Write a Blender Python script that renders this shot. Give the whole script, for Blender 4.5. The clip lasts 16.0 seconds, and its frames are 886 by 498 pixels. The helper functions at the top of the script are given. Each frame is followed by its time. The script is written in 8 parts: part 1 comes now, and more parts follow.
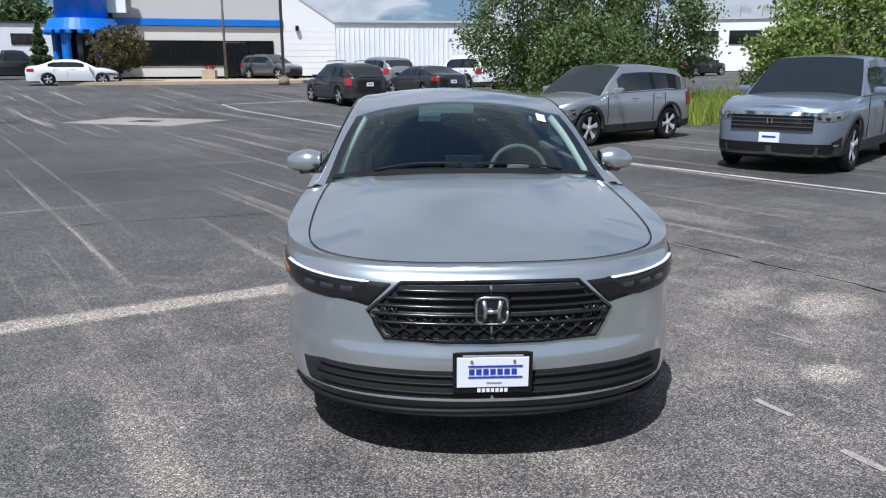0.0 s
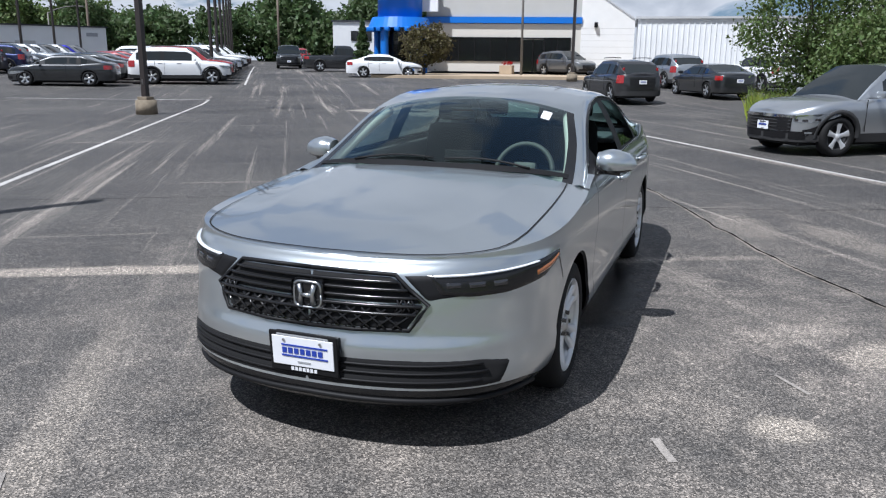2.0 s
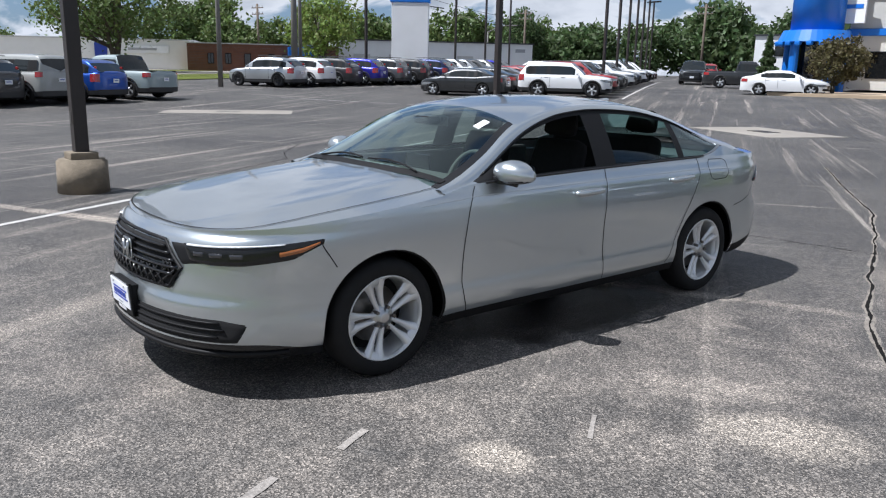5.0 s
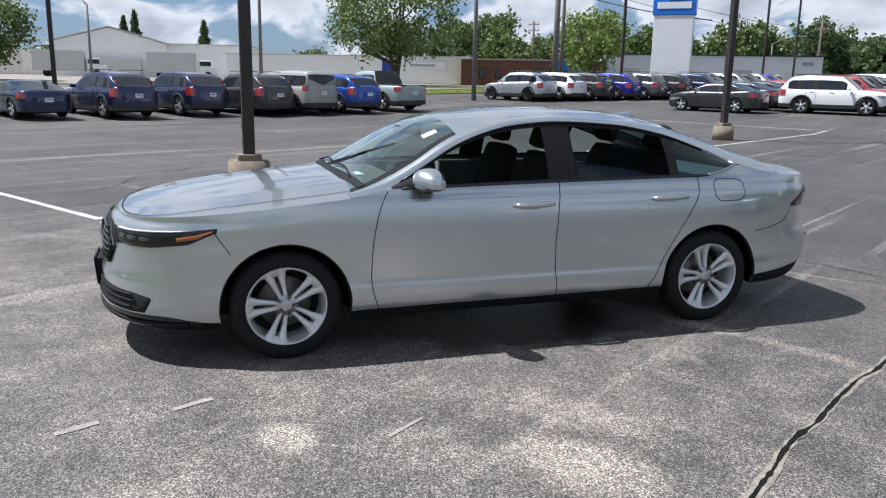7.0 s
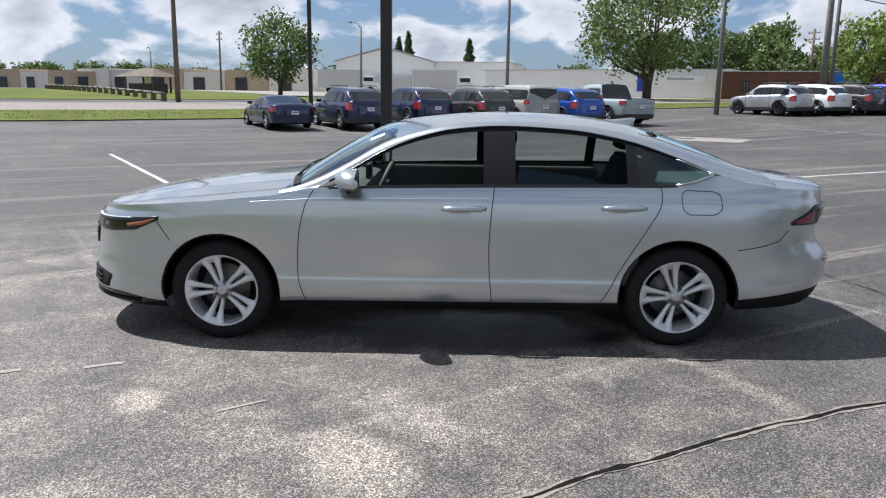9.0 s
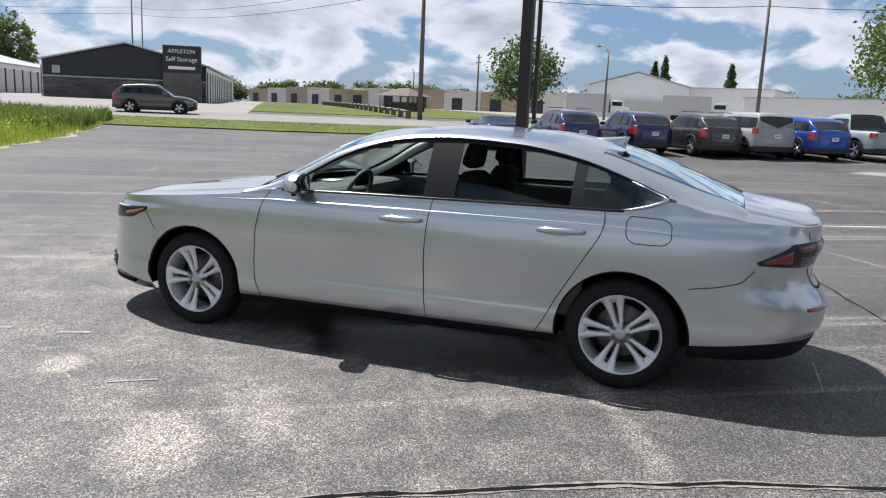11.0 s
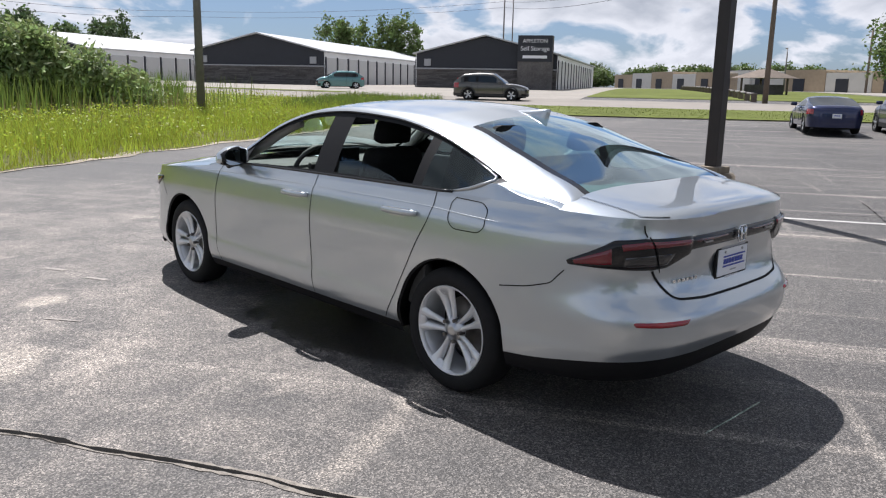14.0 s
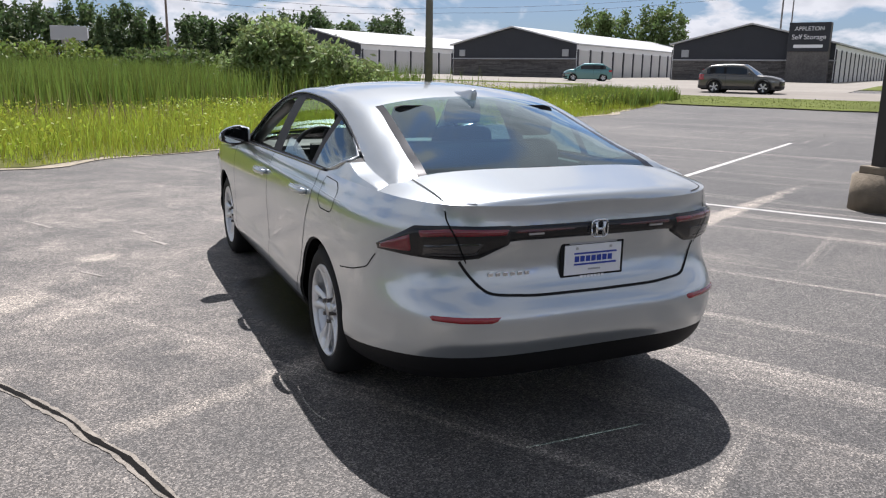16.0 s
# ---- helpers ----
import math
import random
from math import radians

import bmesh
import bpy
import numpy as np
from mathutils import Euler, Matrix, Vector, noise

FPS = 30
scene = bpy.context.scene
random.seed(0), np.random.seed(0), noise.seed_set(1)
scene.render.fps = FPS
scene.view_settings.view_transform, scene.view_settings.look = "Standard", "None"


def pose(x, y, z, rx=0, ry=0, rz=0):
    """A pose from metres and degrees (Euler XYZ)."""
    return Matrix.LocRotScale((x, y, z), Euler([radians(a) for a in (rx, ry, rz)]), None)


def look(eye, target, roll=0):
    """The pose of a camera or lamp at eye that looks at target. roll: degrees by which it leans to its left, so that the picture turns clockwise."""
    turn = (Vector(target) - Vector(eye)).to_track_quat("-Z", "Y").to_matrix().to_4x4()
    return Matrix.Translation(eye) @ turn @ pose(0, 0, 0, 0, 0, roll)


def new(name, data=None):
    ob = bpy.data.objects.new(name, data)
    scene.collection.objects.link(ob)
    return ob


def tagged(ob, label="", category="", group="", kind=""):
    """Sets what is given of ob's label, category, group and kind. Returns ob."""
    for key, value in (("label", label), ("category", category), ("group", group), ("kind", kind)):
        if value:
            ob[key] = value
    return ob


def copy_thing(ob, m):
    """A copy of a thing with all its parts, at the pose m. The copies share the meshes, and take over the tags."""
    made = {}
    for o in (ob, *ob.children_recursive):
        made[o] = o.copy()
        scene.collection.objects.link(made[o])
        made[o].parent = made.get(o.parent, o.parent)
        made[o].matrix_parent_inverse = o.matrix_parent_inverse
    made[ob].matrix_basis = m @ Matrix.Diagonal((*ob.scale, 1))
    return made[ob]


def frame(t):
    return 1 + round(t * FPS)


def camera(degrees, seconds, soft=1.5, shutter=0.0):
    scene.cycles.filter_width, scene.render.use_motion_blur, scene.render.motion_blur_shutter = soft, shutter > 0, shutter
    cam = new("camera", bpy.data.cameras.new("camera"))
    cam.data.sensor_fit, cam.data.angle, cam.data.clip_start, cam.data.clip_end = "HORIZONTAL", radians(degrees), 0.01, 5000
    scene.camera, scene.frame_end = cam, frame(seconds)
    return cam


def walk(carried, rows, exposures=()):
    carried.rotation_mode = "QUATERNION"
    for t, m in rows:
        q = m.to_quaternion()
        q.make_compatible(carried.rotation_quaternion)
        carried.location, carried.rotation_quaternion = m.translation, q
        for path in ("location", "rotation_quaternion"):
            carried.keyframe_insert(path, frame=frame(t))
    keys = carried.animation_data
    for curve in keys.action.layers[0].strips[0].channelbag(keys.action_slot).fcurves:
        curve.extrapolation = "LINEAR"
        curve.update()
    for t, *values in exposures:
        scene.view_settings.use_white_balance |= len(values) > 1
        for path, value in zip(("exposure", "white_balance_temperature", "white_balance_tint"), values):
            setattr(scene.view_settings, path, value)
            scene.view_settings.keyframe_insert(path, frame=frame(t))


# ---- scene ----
cam = camera(59.3, 16.0, soft=1.2)
PATH = [
    (0, (-0.359, -5.375, 1.621), (-0.266, -3.43, 1.162), -0.2),
    (0.5, (0.141, -5.407, 1.63), (0.029, -3.466, 1.162), -0.2),
    (1, (0.582, -5.323, 1.614), (0.276, -3.404, 1.141), -0.1),
    (1.5, (1.085, -5.273, 1.62), (0.597, -3.392, 1.148), 0.2),
    (2, (1.546, -5.143, 1.61), (0.883, -3.315, 1.142), 0.5),
    (2.5, (2.006, -4.992, 1.62), (1.177, -3.231, 1.159), 0.7),
    (3, (2.495, -4.825, 1.624), (1.503, -3.148, 1.171), 0.8),
    (3.5, (2.876, -4.583, 1.619), (1.738, -3.002, 1.17), 1.0),
    (4, (3.339, -4.334, 1.618), (2.064, -2.858, 1.17), 1.3),
    (4.2, (3.493, -4.214, 1.612), (2.169, -2.784, 1.163), 1.4),
    (6.3, (5.065, -2.643, 1.649), (3.31, -1.787, 1.219), 1.3),
    (6.5, (5.166, -2.449, 1.664), (3.38, -1.66, 1.233), 1.6),
    (7, (5.312, -1.977, 1.635), (3.463, -1.341, 1.212), 1.1),
    (7.5, (5.531, -1.467, 1.632), (3.632, -0.995, 1.214), 0.9),
    (8, (5.621, -0.968, 1.612), (3.688, -0.66, 1.2), 0.7),
    (8.5, (5.728, -0.458, 1.611), (3.774, -0.31, 1.207), 0.8),
    (9, (5.72, 0.06, 1.597), (3.76, 0.042, 1.201), 0.7),
    (9.2, (5.716, 0.272, 1.613), (3.757, 0.182, 1.222), 0.5),
    (11.3, (5.151, 2.224, 1.558), (3.329, 1.488, 1.186), 1.6),
    (11.5, (5.038, 2.408, 1.577), (3.245, 1.61, 1.191), 0.8),
    (12, (4.814, 2.837, 1.569), (3.088, 1.906, 1.175), 0.9),
    (12.5, (4.517, 3.218, 1.564), (2.871, 2.156, 1.162), 0.9),
    (13, (4.214, 3.571, 1.562), (2.656, 2.385, 1.156), 1.0),
    (13.5, (3.901, 3.953, 1.565), (2.441, 2.649, 1.155), 1.0),
    (14, (3.564, 4.234, 1.56), (2.208, 2.825, 1.145), 1.1),
    (14.5, (3.194, 4.582, 1.552), (1.956, 3.069, 1.129), 1.0),
    (15, (2.794, 4.809, 1.531), (1.682, 3.203, 1.101), 1.0),
    (15.5, (2.382, 5.057, 1.521), (1.412, 3.363, 1.084), 0.9),
    (16, (1.934, 5.227, 1.516), (1.12, 3.454, 1.074), 0.9),
]
walk(cam, [(t, look(e, g, r)) for t, e, g, r in PATH], exposures=((0, 0.30, 5680, 11), (3.5, 0.38, 5850, 11), (7.0, 0.58, 5900, 12), (9.0, 0.60, 6000, 12), (12.0, 0.61, 6050, 13), (16.0, 0.60, 6230, 15)))

# ---- world and sun ----
SUN_TO = Vector((-0.25, -0.54, 1.03)).normalized()
world = bpy.data.worlds.new("sky")
scene.world = world
world.use_nodes = True
wn, wl = world.node_tree.nodes, world.node_tree.links
wn.clear()
w_out = wn.new("ShaderNodeOutputWorld")
w_bg = wn.new("ShaderNodeBackground")
w_sky = wn.new("ShaderNodeTexSky")
w_sky.sky_type = "NISHITA"
w_sky.sun_disc = False
w_sky.sun_elevation = math.asin(SUN_TO.z)
w_sky.sun_rotation = math.atan2(SUN_TO.x, SUN_TO.y)
w_sky.air_density, w_sky.dust_density, w_sky.ozone_density = 1.0, 0.6, 1.5
w_co = wn.new("ShaderNodeTexCoord")
w_sep = wn.new("ShaderNodeSeparateXYZ")
wl.new(w_co.outputs["Generated"], w_sep.inputs[0])


def w_math(op, a, b=None):
    n = wn.new("ShaderNodeMath")
    n.operation = op
    for i, v in enumerate((a, b)):
        if v is None:
            continue
        if isinstance(v, (int, float)):
            n.inputs[i].default_value = v
        else:
            wl.new(v, n.inputs[i])
    return n.outputs[0]


# cumulus on one flat layer, so that the heaps crowd together towards the horizon
w_up = w_math("MAXIMUM", w_sep.outputs[2], 0.0)
w_den = w_math("ADD", w_up, 0.42)
w_comb = wn.new("ShaderNodeCombineXYZ")
wl.new(w_math("DIVIDE", w_sep.outputs[0], w_den), w_comb.inputs[0])
wl.new(w_math("DIVIDE", w_sep.outputs[1], w_den), w_comb.inputs[1])
w_comb.inputs[2].default_value = 3.7
w_n1 = wn.new("ShaderNodeTexNoise")
w_n1.inputs["Scale"].default_value = 3.9
w_n1.inputs["Detail"].default_value = 10.0
w_n1.inputs["Roughness"].default_value = 0.52
w_n1.inputs["Distortion"].default_value = 0.35
wl.new(w_comb.outputs[0], w_n1.inputs["Vector"])
w_r1 = wn.new("ShaderNodeValToRGB")
w_r1.color_ramp.elements[0].position, w_r1.color_ramp.elements[1].position = 0.42, 0.50
w_r1.color_ramp.elements.new(0.458).color = (0.42, 0.42, 0.42, 1)
wl.new(w_n1.outputs["Fac"], w_r1.inputs[0])
# sunlit rims and greyer, thicker cores
w_n2 = wn.new("ShaderNodeTexNoise")
w_n2.inputs["Scale"].default_value = 8.5
w_n2.inputs["Detail"].default_value = 5.0
wl.new(w_comb.outputs[0], w_n2.inputs["Vector"])
w_r2 = wn.new("ShaderNodeValToRGB")
w_r2.color_ramp.elements[0].position, w_r2.color_ramp.elements[1].position = 0.50, 0.66
w_r2.color_ramp.elements[0].color = (11.2, 11.4, 11.7, 1)
w_r2.color_ramp.elements[1].color = (6.4, 6.9, 7.6, 1)
wl.new(w_math("ADD", w_math("MULTIPLY", w_n1.outputs["Fac"], 0.72), w_math("MULTIPLY", w_n2.outputs["Fac"], 0.28)), w_r2.inputs[0])
w_tint = wn.new("ShaderNodeMix")
w_tint.data_type, w_tint.blend_type = "RGBA", "MULTIPLY"
w_tint.inputs[0].default_value = 1.0
wl.new(w_sky.outputs[0], w_tint.inputs[6])
w_tint.inputs[7].default_value = (0.80, 0.94, 1.2, 1)
# summer haze pales the blue
w_haze = wn.new("ShaderNodeMix")
w_haze.data_type = "RGBA"
w_haze.inputs[0].default_value = 0.38
wl.new(w_tint.outputs[2], w_haze.inputs[6])
w_haze.inputs[7].default_value = (4.6, 6.3, 8.2, 1)
w_mix = wn.new("ShaderNodeMix")
w_mix.data_type = "RGBA"
wl.new(w_r1.outputs[0], w_mix.inputs[0])
wl.new(w_haze.outputs[2], w_mix.inputs[6])
w_shade = wn.new("ShaderNodeVectorMath")
w_shade.operation = "SCALE"
wl.new(w_r2.outputs[0], w_shade.inputs[0])
# heaps near the horizon show their sunlit flanks, those overhead their grey bases
wl.new(w_math("MAXIMUM", w_math("SUBTRACT", 1.12, w_math("MULTIPLY", w_up, 0.9)), 0.62), w_shade.inputs["Scale"])
wl.new(w_shade.outputs[0], w_mix.inputs[7])
wl.new(w_mix.outputs[2], w_bg.inputs[0])
w_bg.inputs[1].default_value = 0.046
wl.new(w_bg.outputs[0], w_out.inputs[0])

sun_data = bpy.data.lights.new("sun", "SUN")
sun_data.energy, sun_data.angle, sun_data.color = 5.0, radians(0.55), (1.0, 0.96, 0.9)
sun = new("sun", sun_data)
sun.matrix_world = look(SUN_TO * 60, (0, 0, 0))


# ---- materials ----
def mat(name, color, rough=0.6, metal=0.0, coat=0.0, spec=0.5, vary=0.12, scale=8.0, bump=0.0, bump_scale=60.0, rand=0.0, coat_rough=0.03, glow=0.0):
    """A principled material with a two-scale colour variation and a fine bump, in object-space metres."""
    m = bpy.data.materials.new(name)
    m.use_nodes = True
    nt = m.node_tree
    nodes, link = nt.nodes, nt.links.new
    p = nodes["Principled BSDF"]
    p.inputs["Roughness"].default_value = rough
    p.inputs["Metallic"].default_value = metal
    p.inputs["Coat Weight"].default_value = coat
    p.inputs["Coat Roughness"].default_value = coat_rough
    p.inputs["Specular IOR Level"].default_value = spec
    base = (*color, 1)
    p.inputs["Base Color"].default_value = base
    m.diffuse_color = base
    co = nodes.new("ShaderNodeTexCoord")
    if vary > 0:
        n1 = nodes.new("ShaderNodeTexNoise")
        n1.inputs["Scale"].default_value, n1.inputs["Detail"].default_value = scale, 5.0
        n2 = nodes.new("ShaderNodeTexNoise")
        n2.inputs["Scale"].default_value, n2.inputs["Detail"].default_value = scale * 0.13, 3.0
        link(co.outputs["Object"], n1.inputs["Vector"])
        link(co.outputs["Object"], n2.inputs["Vector"])
        add = nodes.new("ShaderNodeMath")
        add.operation = "ADD"
        link(n1.outputs["Fac"], add.inputs[0])
        link(n2.outputs["Fac"], add.inputs[1])
        rng = nodes.new("ShaderNodeMapRange")
        rng.inputs["From Min"].default_value, rng.inputs["From Max"].default_value = 0.6, 1.4
        rng.inputs["To Min"].default_value, rng.inputs["To Max"].default_value = 1 - vary, 1 + vary
        link(add.outputs[0], rng.inputs["Value"])
        fac = rng.outputs[0]
        if rand > 0:
            oi = nodes.new("ShaderNodeObjectInfo")
            r2 = nodes.new("ShaderNodeMapRange")
            r2.inputs["To Min"].default_value, r2.inputs["To Max"].default_value = 1 - rand, 1 + rand
            link(oi.outputs["Random"], r2.inputs["Value"])
            mul = nodes.new("ShaderNodeMath")
            mul.operation = "MULTIPLY"
            link(fac, mul.inputs[0])
            link(r2.outputs[0], mul.inputs[1])
            fac = mul.outputs[0]
        hsv = nodes.new("ShaderNodeHueSaturation")
        hsv.inputs["Color"].default_value = base
        link(fac, hsv.inputs["Value"])
        link(hsv.outputs["Color"], p.inputs["Base Color"])
    if bump > 0:
        nb = nodes.new("ShaderNodeTexNoise")
        nb.inputs["Scale"].default_value, nb.inputs["Detail"].default_value = bump_scale, 4.0
        link(co.outputs["Object"], nb.inputs["Vector"])
        b = nodes.new("ShaderNodeBump")
        b.inputs["Strength"].default_value = bump
        b.inputs["Distance"].default_value = 0.01
        link(nb.outputs["Fac"], b.inputs["Height"])
        link(b.outputs["Normal"], p.inputs["Normal"])
    if glow > 0:
        p.inputs["Emission Color"].default_value = base
        p.inputs["Emission Strength"].default_value = glow
    return m


def glass_mat(name, color, alpha, rough=0.0):
    """Thin tinted glazing: mostly clear or dark, with a sharp fresnel reflection."""
    m = bpy.data.materials.new(name)
    m.use_nodes = True
    nt = m.node_tree
    nodes, link = nt.nodes, nt.links.new
    nodes.clear()
    out = nodes.new("ShaderNodeOutputMaterial")
    tr = nodes.new("ShaderNodeBsdfTransparent")
    tr.inputs[0].default_value = (*color, 1)
    gl = nodes.new("ShaderNodeBsdfGlossy")
    gl.inputs["Roughness"].default_value = rough
    gl.inputs["Color"].default_value = (0.84, 0.97, 1.0, 1)
    lw = nodes.new("ShaderNodeLayerWeight")
    lw.inputs["Blend"].default_value = 0.5
    pw = nodes.new("ShaderNodeMath")
    pw.operation = "POWER"
    pw.inputs[1].default_value = 4.0
    link(lw.outputs["Facing"], pw.inputs[0])
    fr = nodes.new("ShaderNodeMath")
    fr.operation = "MULTIPLY_ADD"
    fr.inputs[1].default_value, fr.inputs[2].default_value = 0.95, 0.045
    link(pw.outputs[0], fr.inputs[0])
    gain = nodes.new("ShaderNodeMath")
    gain.operation = "MULTIPLY"
    gain.inputs[1].default_value = alpha
    gain.use_clamp = True
    link(fr.outputs[0], gain.inputs[0])
    mx = nodes.new("ShaderNodeMixShader")
    link(gain.outputs[0], mx.inputs[0])
    link(tr.outputs[0], mx.inputs[1])
    link(gl.outputs[0], mx.inputs[2])
    link(mx.outputs[0], out.inputs[0])
    m.diffuse_color = (*color, 0.5)
    return m


def paint(name, color, metal=0.0, flake=0.0):
    """Car paint under clear coat, with faint dust and metal flake."""
    m = mat(name, color, rough=0.32 if metal else 0.45, metal=metal, coat=1.0, vary=0.03, scale=3.0, coat_rough=0.02)
    if flake:
        nodes, link = m.node_tree.nodes, m.node_tree.links.new
        p = nodes["Principled BSDF"]
        co = nodes.new("ShaderNodeTexCoord")
        n = nodes.new("ShaderNodeTexNoise")
        n.inputs["Scale"].default_value, n.inputs["Detail"].default_value = 1400.0, 2.0
        link(co.outputs["Object"], n.inputs["Vector"])
        b = nodes.new("ShaderNodeBump")
        b.inputs["Strength"].default_value, b.inputs["Distance"].default_value = flake, 0.002
        link(n.outputs["Fac"], b.inputs["Height"])
        link(b.outputs["Normal"], p.inputs["Normal"])
    return m


M = {}
M["silver"] = paint("silver_paint", (0.485, 0.525, 0.55), 0.84, 0.06)
M["silver"].node_tree.nodes["Principled BSDF"].inputs["Roughness"].default_value = 0.28
M["silver"].node_tree.nodes["Principled BSDF"].inputs["Coat IOR"].default_value = 1.85
M["black_gloss"] = mat("black_gloss_plastic", (0.010, 0.010, 0.011), 0.2, spec=0.4, coat=0.15, vary=0.05)
M["black_trim"] = mat("black_trim_plastic", (0.009, 0.009, 0.010), 0.55, spec=0.2, vary=0.12, bump=0.05, bump_scale=300)
M["gap"] = mat("shut_line_dark", (0.006, 0.006, 0.007), 0.9, vary=0.0)
M["rubber"] = mat("tyre_rubber", (0.012, 0.012, 0.0125), 0.75, spec=0.25, vary=0.2, scale=20, bump=0.1, bump_scale=120)
M["alloy"] = mat("machined_alloy", (0.72, 0.73, 0.74), 0.36, metal=0.55, vary=0.05, scale=12)
M["alloy_dark"] = mat("dark_alloy_pocket", (0.05, 0.05, 0.052), 0.4, metal=0.6, vary=0.1)
M["disc"] = mat("brake_iron", (0.16, 0.15, 0.14), 0.45, metal=0.9, vary=0.2, scale=30)
M["chrome"] = mat("chrome", (0.75, 0.76, 0.77), 0.08, metal=1.0, vary=0.0)
M["satin"] = mat("satin_chrome", (0.5, 0.51, 0.52), 0.28, metal=1.0, vary=0.03)
M["glass"] = glass_mat("clear_glass", (0.72, 0.80, 0.78), 2.2)
M["glass_screen"] = glass_mat("windshield_glass", (0.80, 0.93, 0.86), 1.5)
M["glass_side"] = glass_mat("side_glass", (0.70, 0.76, 0.74), 1.0)
M["lamp_box"] = mat("projector_lens", (0.045, 0.045, 0.05), 0.12, metal=0.5, coat=1.0, vary=0.3, scale=40)
M["glass_tint"] = glass_mat("tinted_glass", (0.50, 0.57, 0.56), 1.3)
M["glass_rear"] = glass_mat("rear_glass", (0.56, 0.88, 0.86), 2.2)
M["glass_far"] = mat("dark_vehicle_glass", (0.016, 0.020, 0.022), 0.04, spec=0.6, vary=0.05)
M["lamp_dark"] = mat("smoked_lamp_lens", (0.018, 0.018, 0.02), 0.06, coat=1.0, vary=0.08, scale=30)
M["lamp_clear"] = mat("clear_lamp_lens", (0.55, 0.57, 0.6), 0.1, metal=0.4, coat=1.0, vary=0.2, scale=25)
M["drl"] = mat("white_light_guide", (0.78, 0.80, 0.82), 0.2, coat=1.0, vary=0.03)
M["amber"] = mat("amber_reflector", (0.30, 0.09, 0.015), 0.15, coat=1.0, vary=0.15, scale=40)
M["red_lens"] = mat("red_lamp_lens", (0.15, 0.004, 0.012), 0.14, coat=1.0, vary=0.25, scale=25)
M["reflector"] = mat("red_reflector", (0.28, 0.006, 0.014), 0.2, coat=1.0, vary=0.2, scale=25)
M["red_dark"] = mat("dark_red_lens", (0.07, 0.002, 0.005), 0.08, coat=1.0, vary=0.25, scale=25)
M["cloth"] = mat("black_seat_cloth", (0.014, 0.014, 0.014), 0.9, spec=0.2, vary=0.25, scale=40, bump=0.2, bump_scale=200)
M["dash"] = mat("dark_dash_plastic", (0.07, 0.07, 0.068), 0.65, vary=0.15, scale=20, bump=0.05, bump_scale=200)
M["headliner"] = mat("grey_headliner", (0.50, 0.50, 0.48), 0.95, vary=0.06)
M["mirror"] = mat("mirror_glass", (0.82, 0.85, 0.88), 0.01, metal=1.0, vary=0.0)
M["plate_white"] = mat("white_plate", (0.78, 0.79, 0.82), 0.4, vary=0.03)
M["plate_blue"] = mat("blue_plate_print", (0.02, 0.05, 0.35), 0.4, vary=0.03)
M["plate_grey"] = mat("grey_plate_print", (0.35, 0.36, 0.38), 0.4, vary=0.03)
M["paper"] = mat("white_paper", (0.75, 0.77, 0.78), 0.7, vary=0.03)


# ---- mesh helpers ----
def mesh_ob(name, verts, faces, material, parent=None, label="", smooth=True):
    me = bpy.data.meshes.new(name)
    me.from_pydata([tuple(v) for v in verts], [], faces)
    if isinstance(material, (list, tuple)):
        for m in material:
            me.materials.append(m)
    else:
        me.materials.append(material)
    if smooth:
        me.shade_smooth()
    ob = new(name, me)
    if parent is not None:
        ob.parent = parent
    if label:
        tagged(ob, label)
    return ob


def part(name, bm, material, parent=None, label="", smooth=False):
    me = bpy.data.meshes.new(name)
    bm.to_mesh(me)
    bm.free()
    me.materials.append(material)
    if smooth:
        me.shade_smooth()
    ob = new(name, me)
    if parent is not None:
        ob.parent = parent
    if label:
        tagged(ob, label)
    return ob


def empty(name, m=None):
    ob = new(name)
    ob.empty_display_size = 0.2
    if m is not None:
        ob.matrix_world = m
    return ob


def add_box(bm, cx, cy, cz, sx, sy, sz, bevel=0.0, m=None, taper=1.0):
    """A box by centre and full sizes; taper scales its top."""
    r = bmesh.ops.create_cube(bm, size=1.0)
    vs = r["verts"]
    for v in vs:
        k = taper if v.co.z > 0 else 1.0
        v.co = Vector((v.co.x * sx * k + cx, v.co.y * sy * k + cy, v.co.z * sz + cz))
    if bevel > 0:
        es = list({e for v in vs for e in v.link_edges})
        r = bmesh.ops.bevel(bm, geom=es, offset=bevel, segments=2, affect="EDGES", profile=0.6)
        vs = list({v for f in r["faces"] for v in f.verts} | {v for v in vs if v.is_valid})
    if m is not None:
        bmesh.ops.transform(bm, matrix=m, verts=[v for v in vs if v.is_valid])
    return vs


def add_cyl(bm, p0, p1, r0, r1=None, seg=12, cap=True):
    p0, p1 = Vector(p0), Vector(p1)
    r1 = r0 if r1 is None else r1
    d = p1 - p0
    rot = d.to_track_quat("Z", "Y").to_matrix().to_4x4()
    m = Matrix.Translation((p0 + p1) / 2) @ rot
    bmesh.ops.create_cone(bm, cap_ends=cap, cap_tris=False, segments=seg, radius1=r0, radius2=r1, depth=d.length, matrix=m)


def box_ob(name, cx, cy, cz, sx, sy, sz, material, parent=None, label="", bevel=0.0):
    bm = bmesh.new()
    add_box(bm, cx, cy, cz, sx, sy, sz, bevel)
    return part(name, bm, material, parent, label)


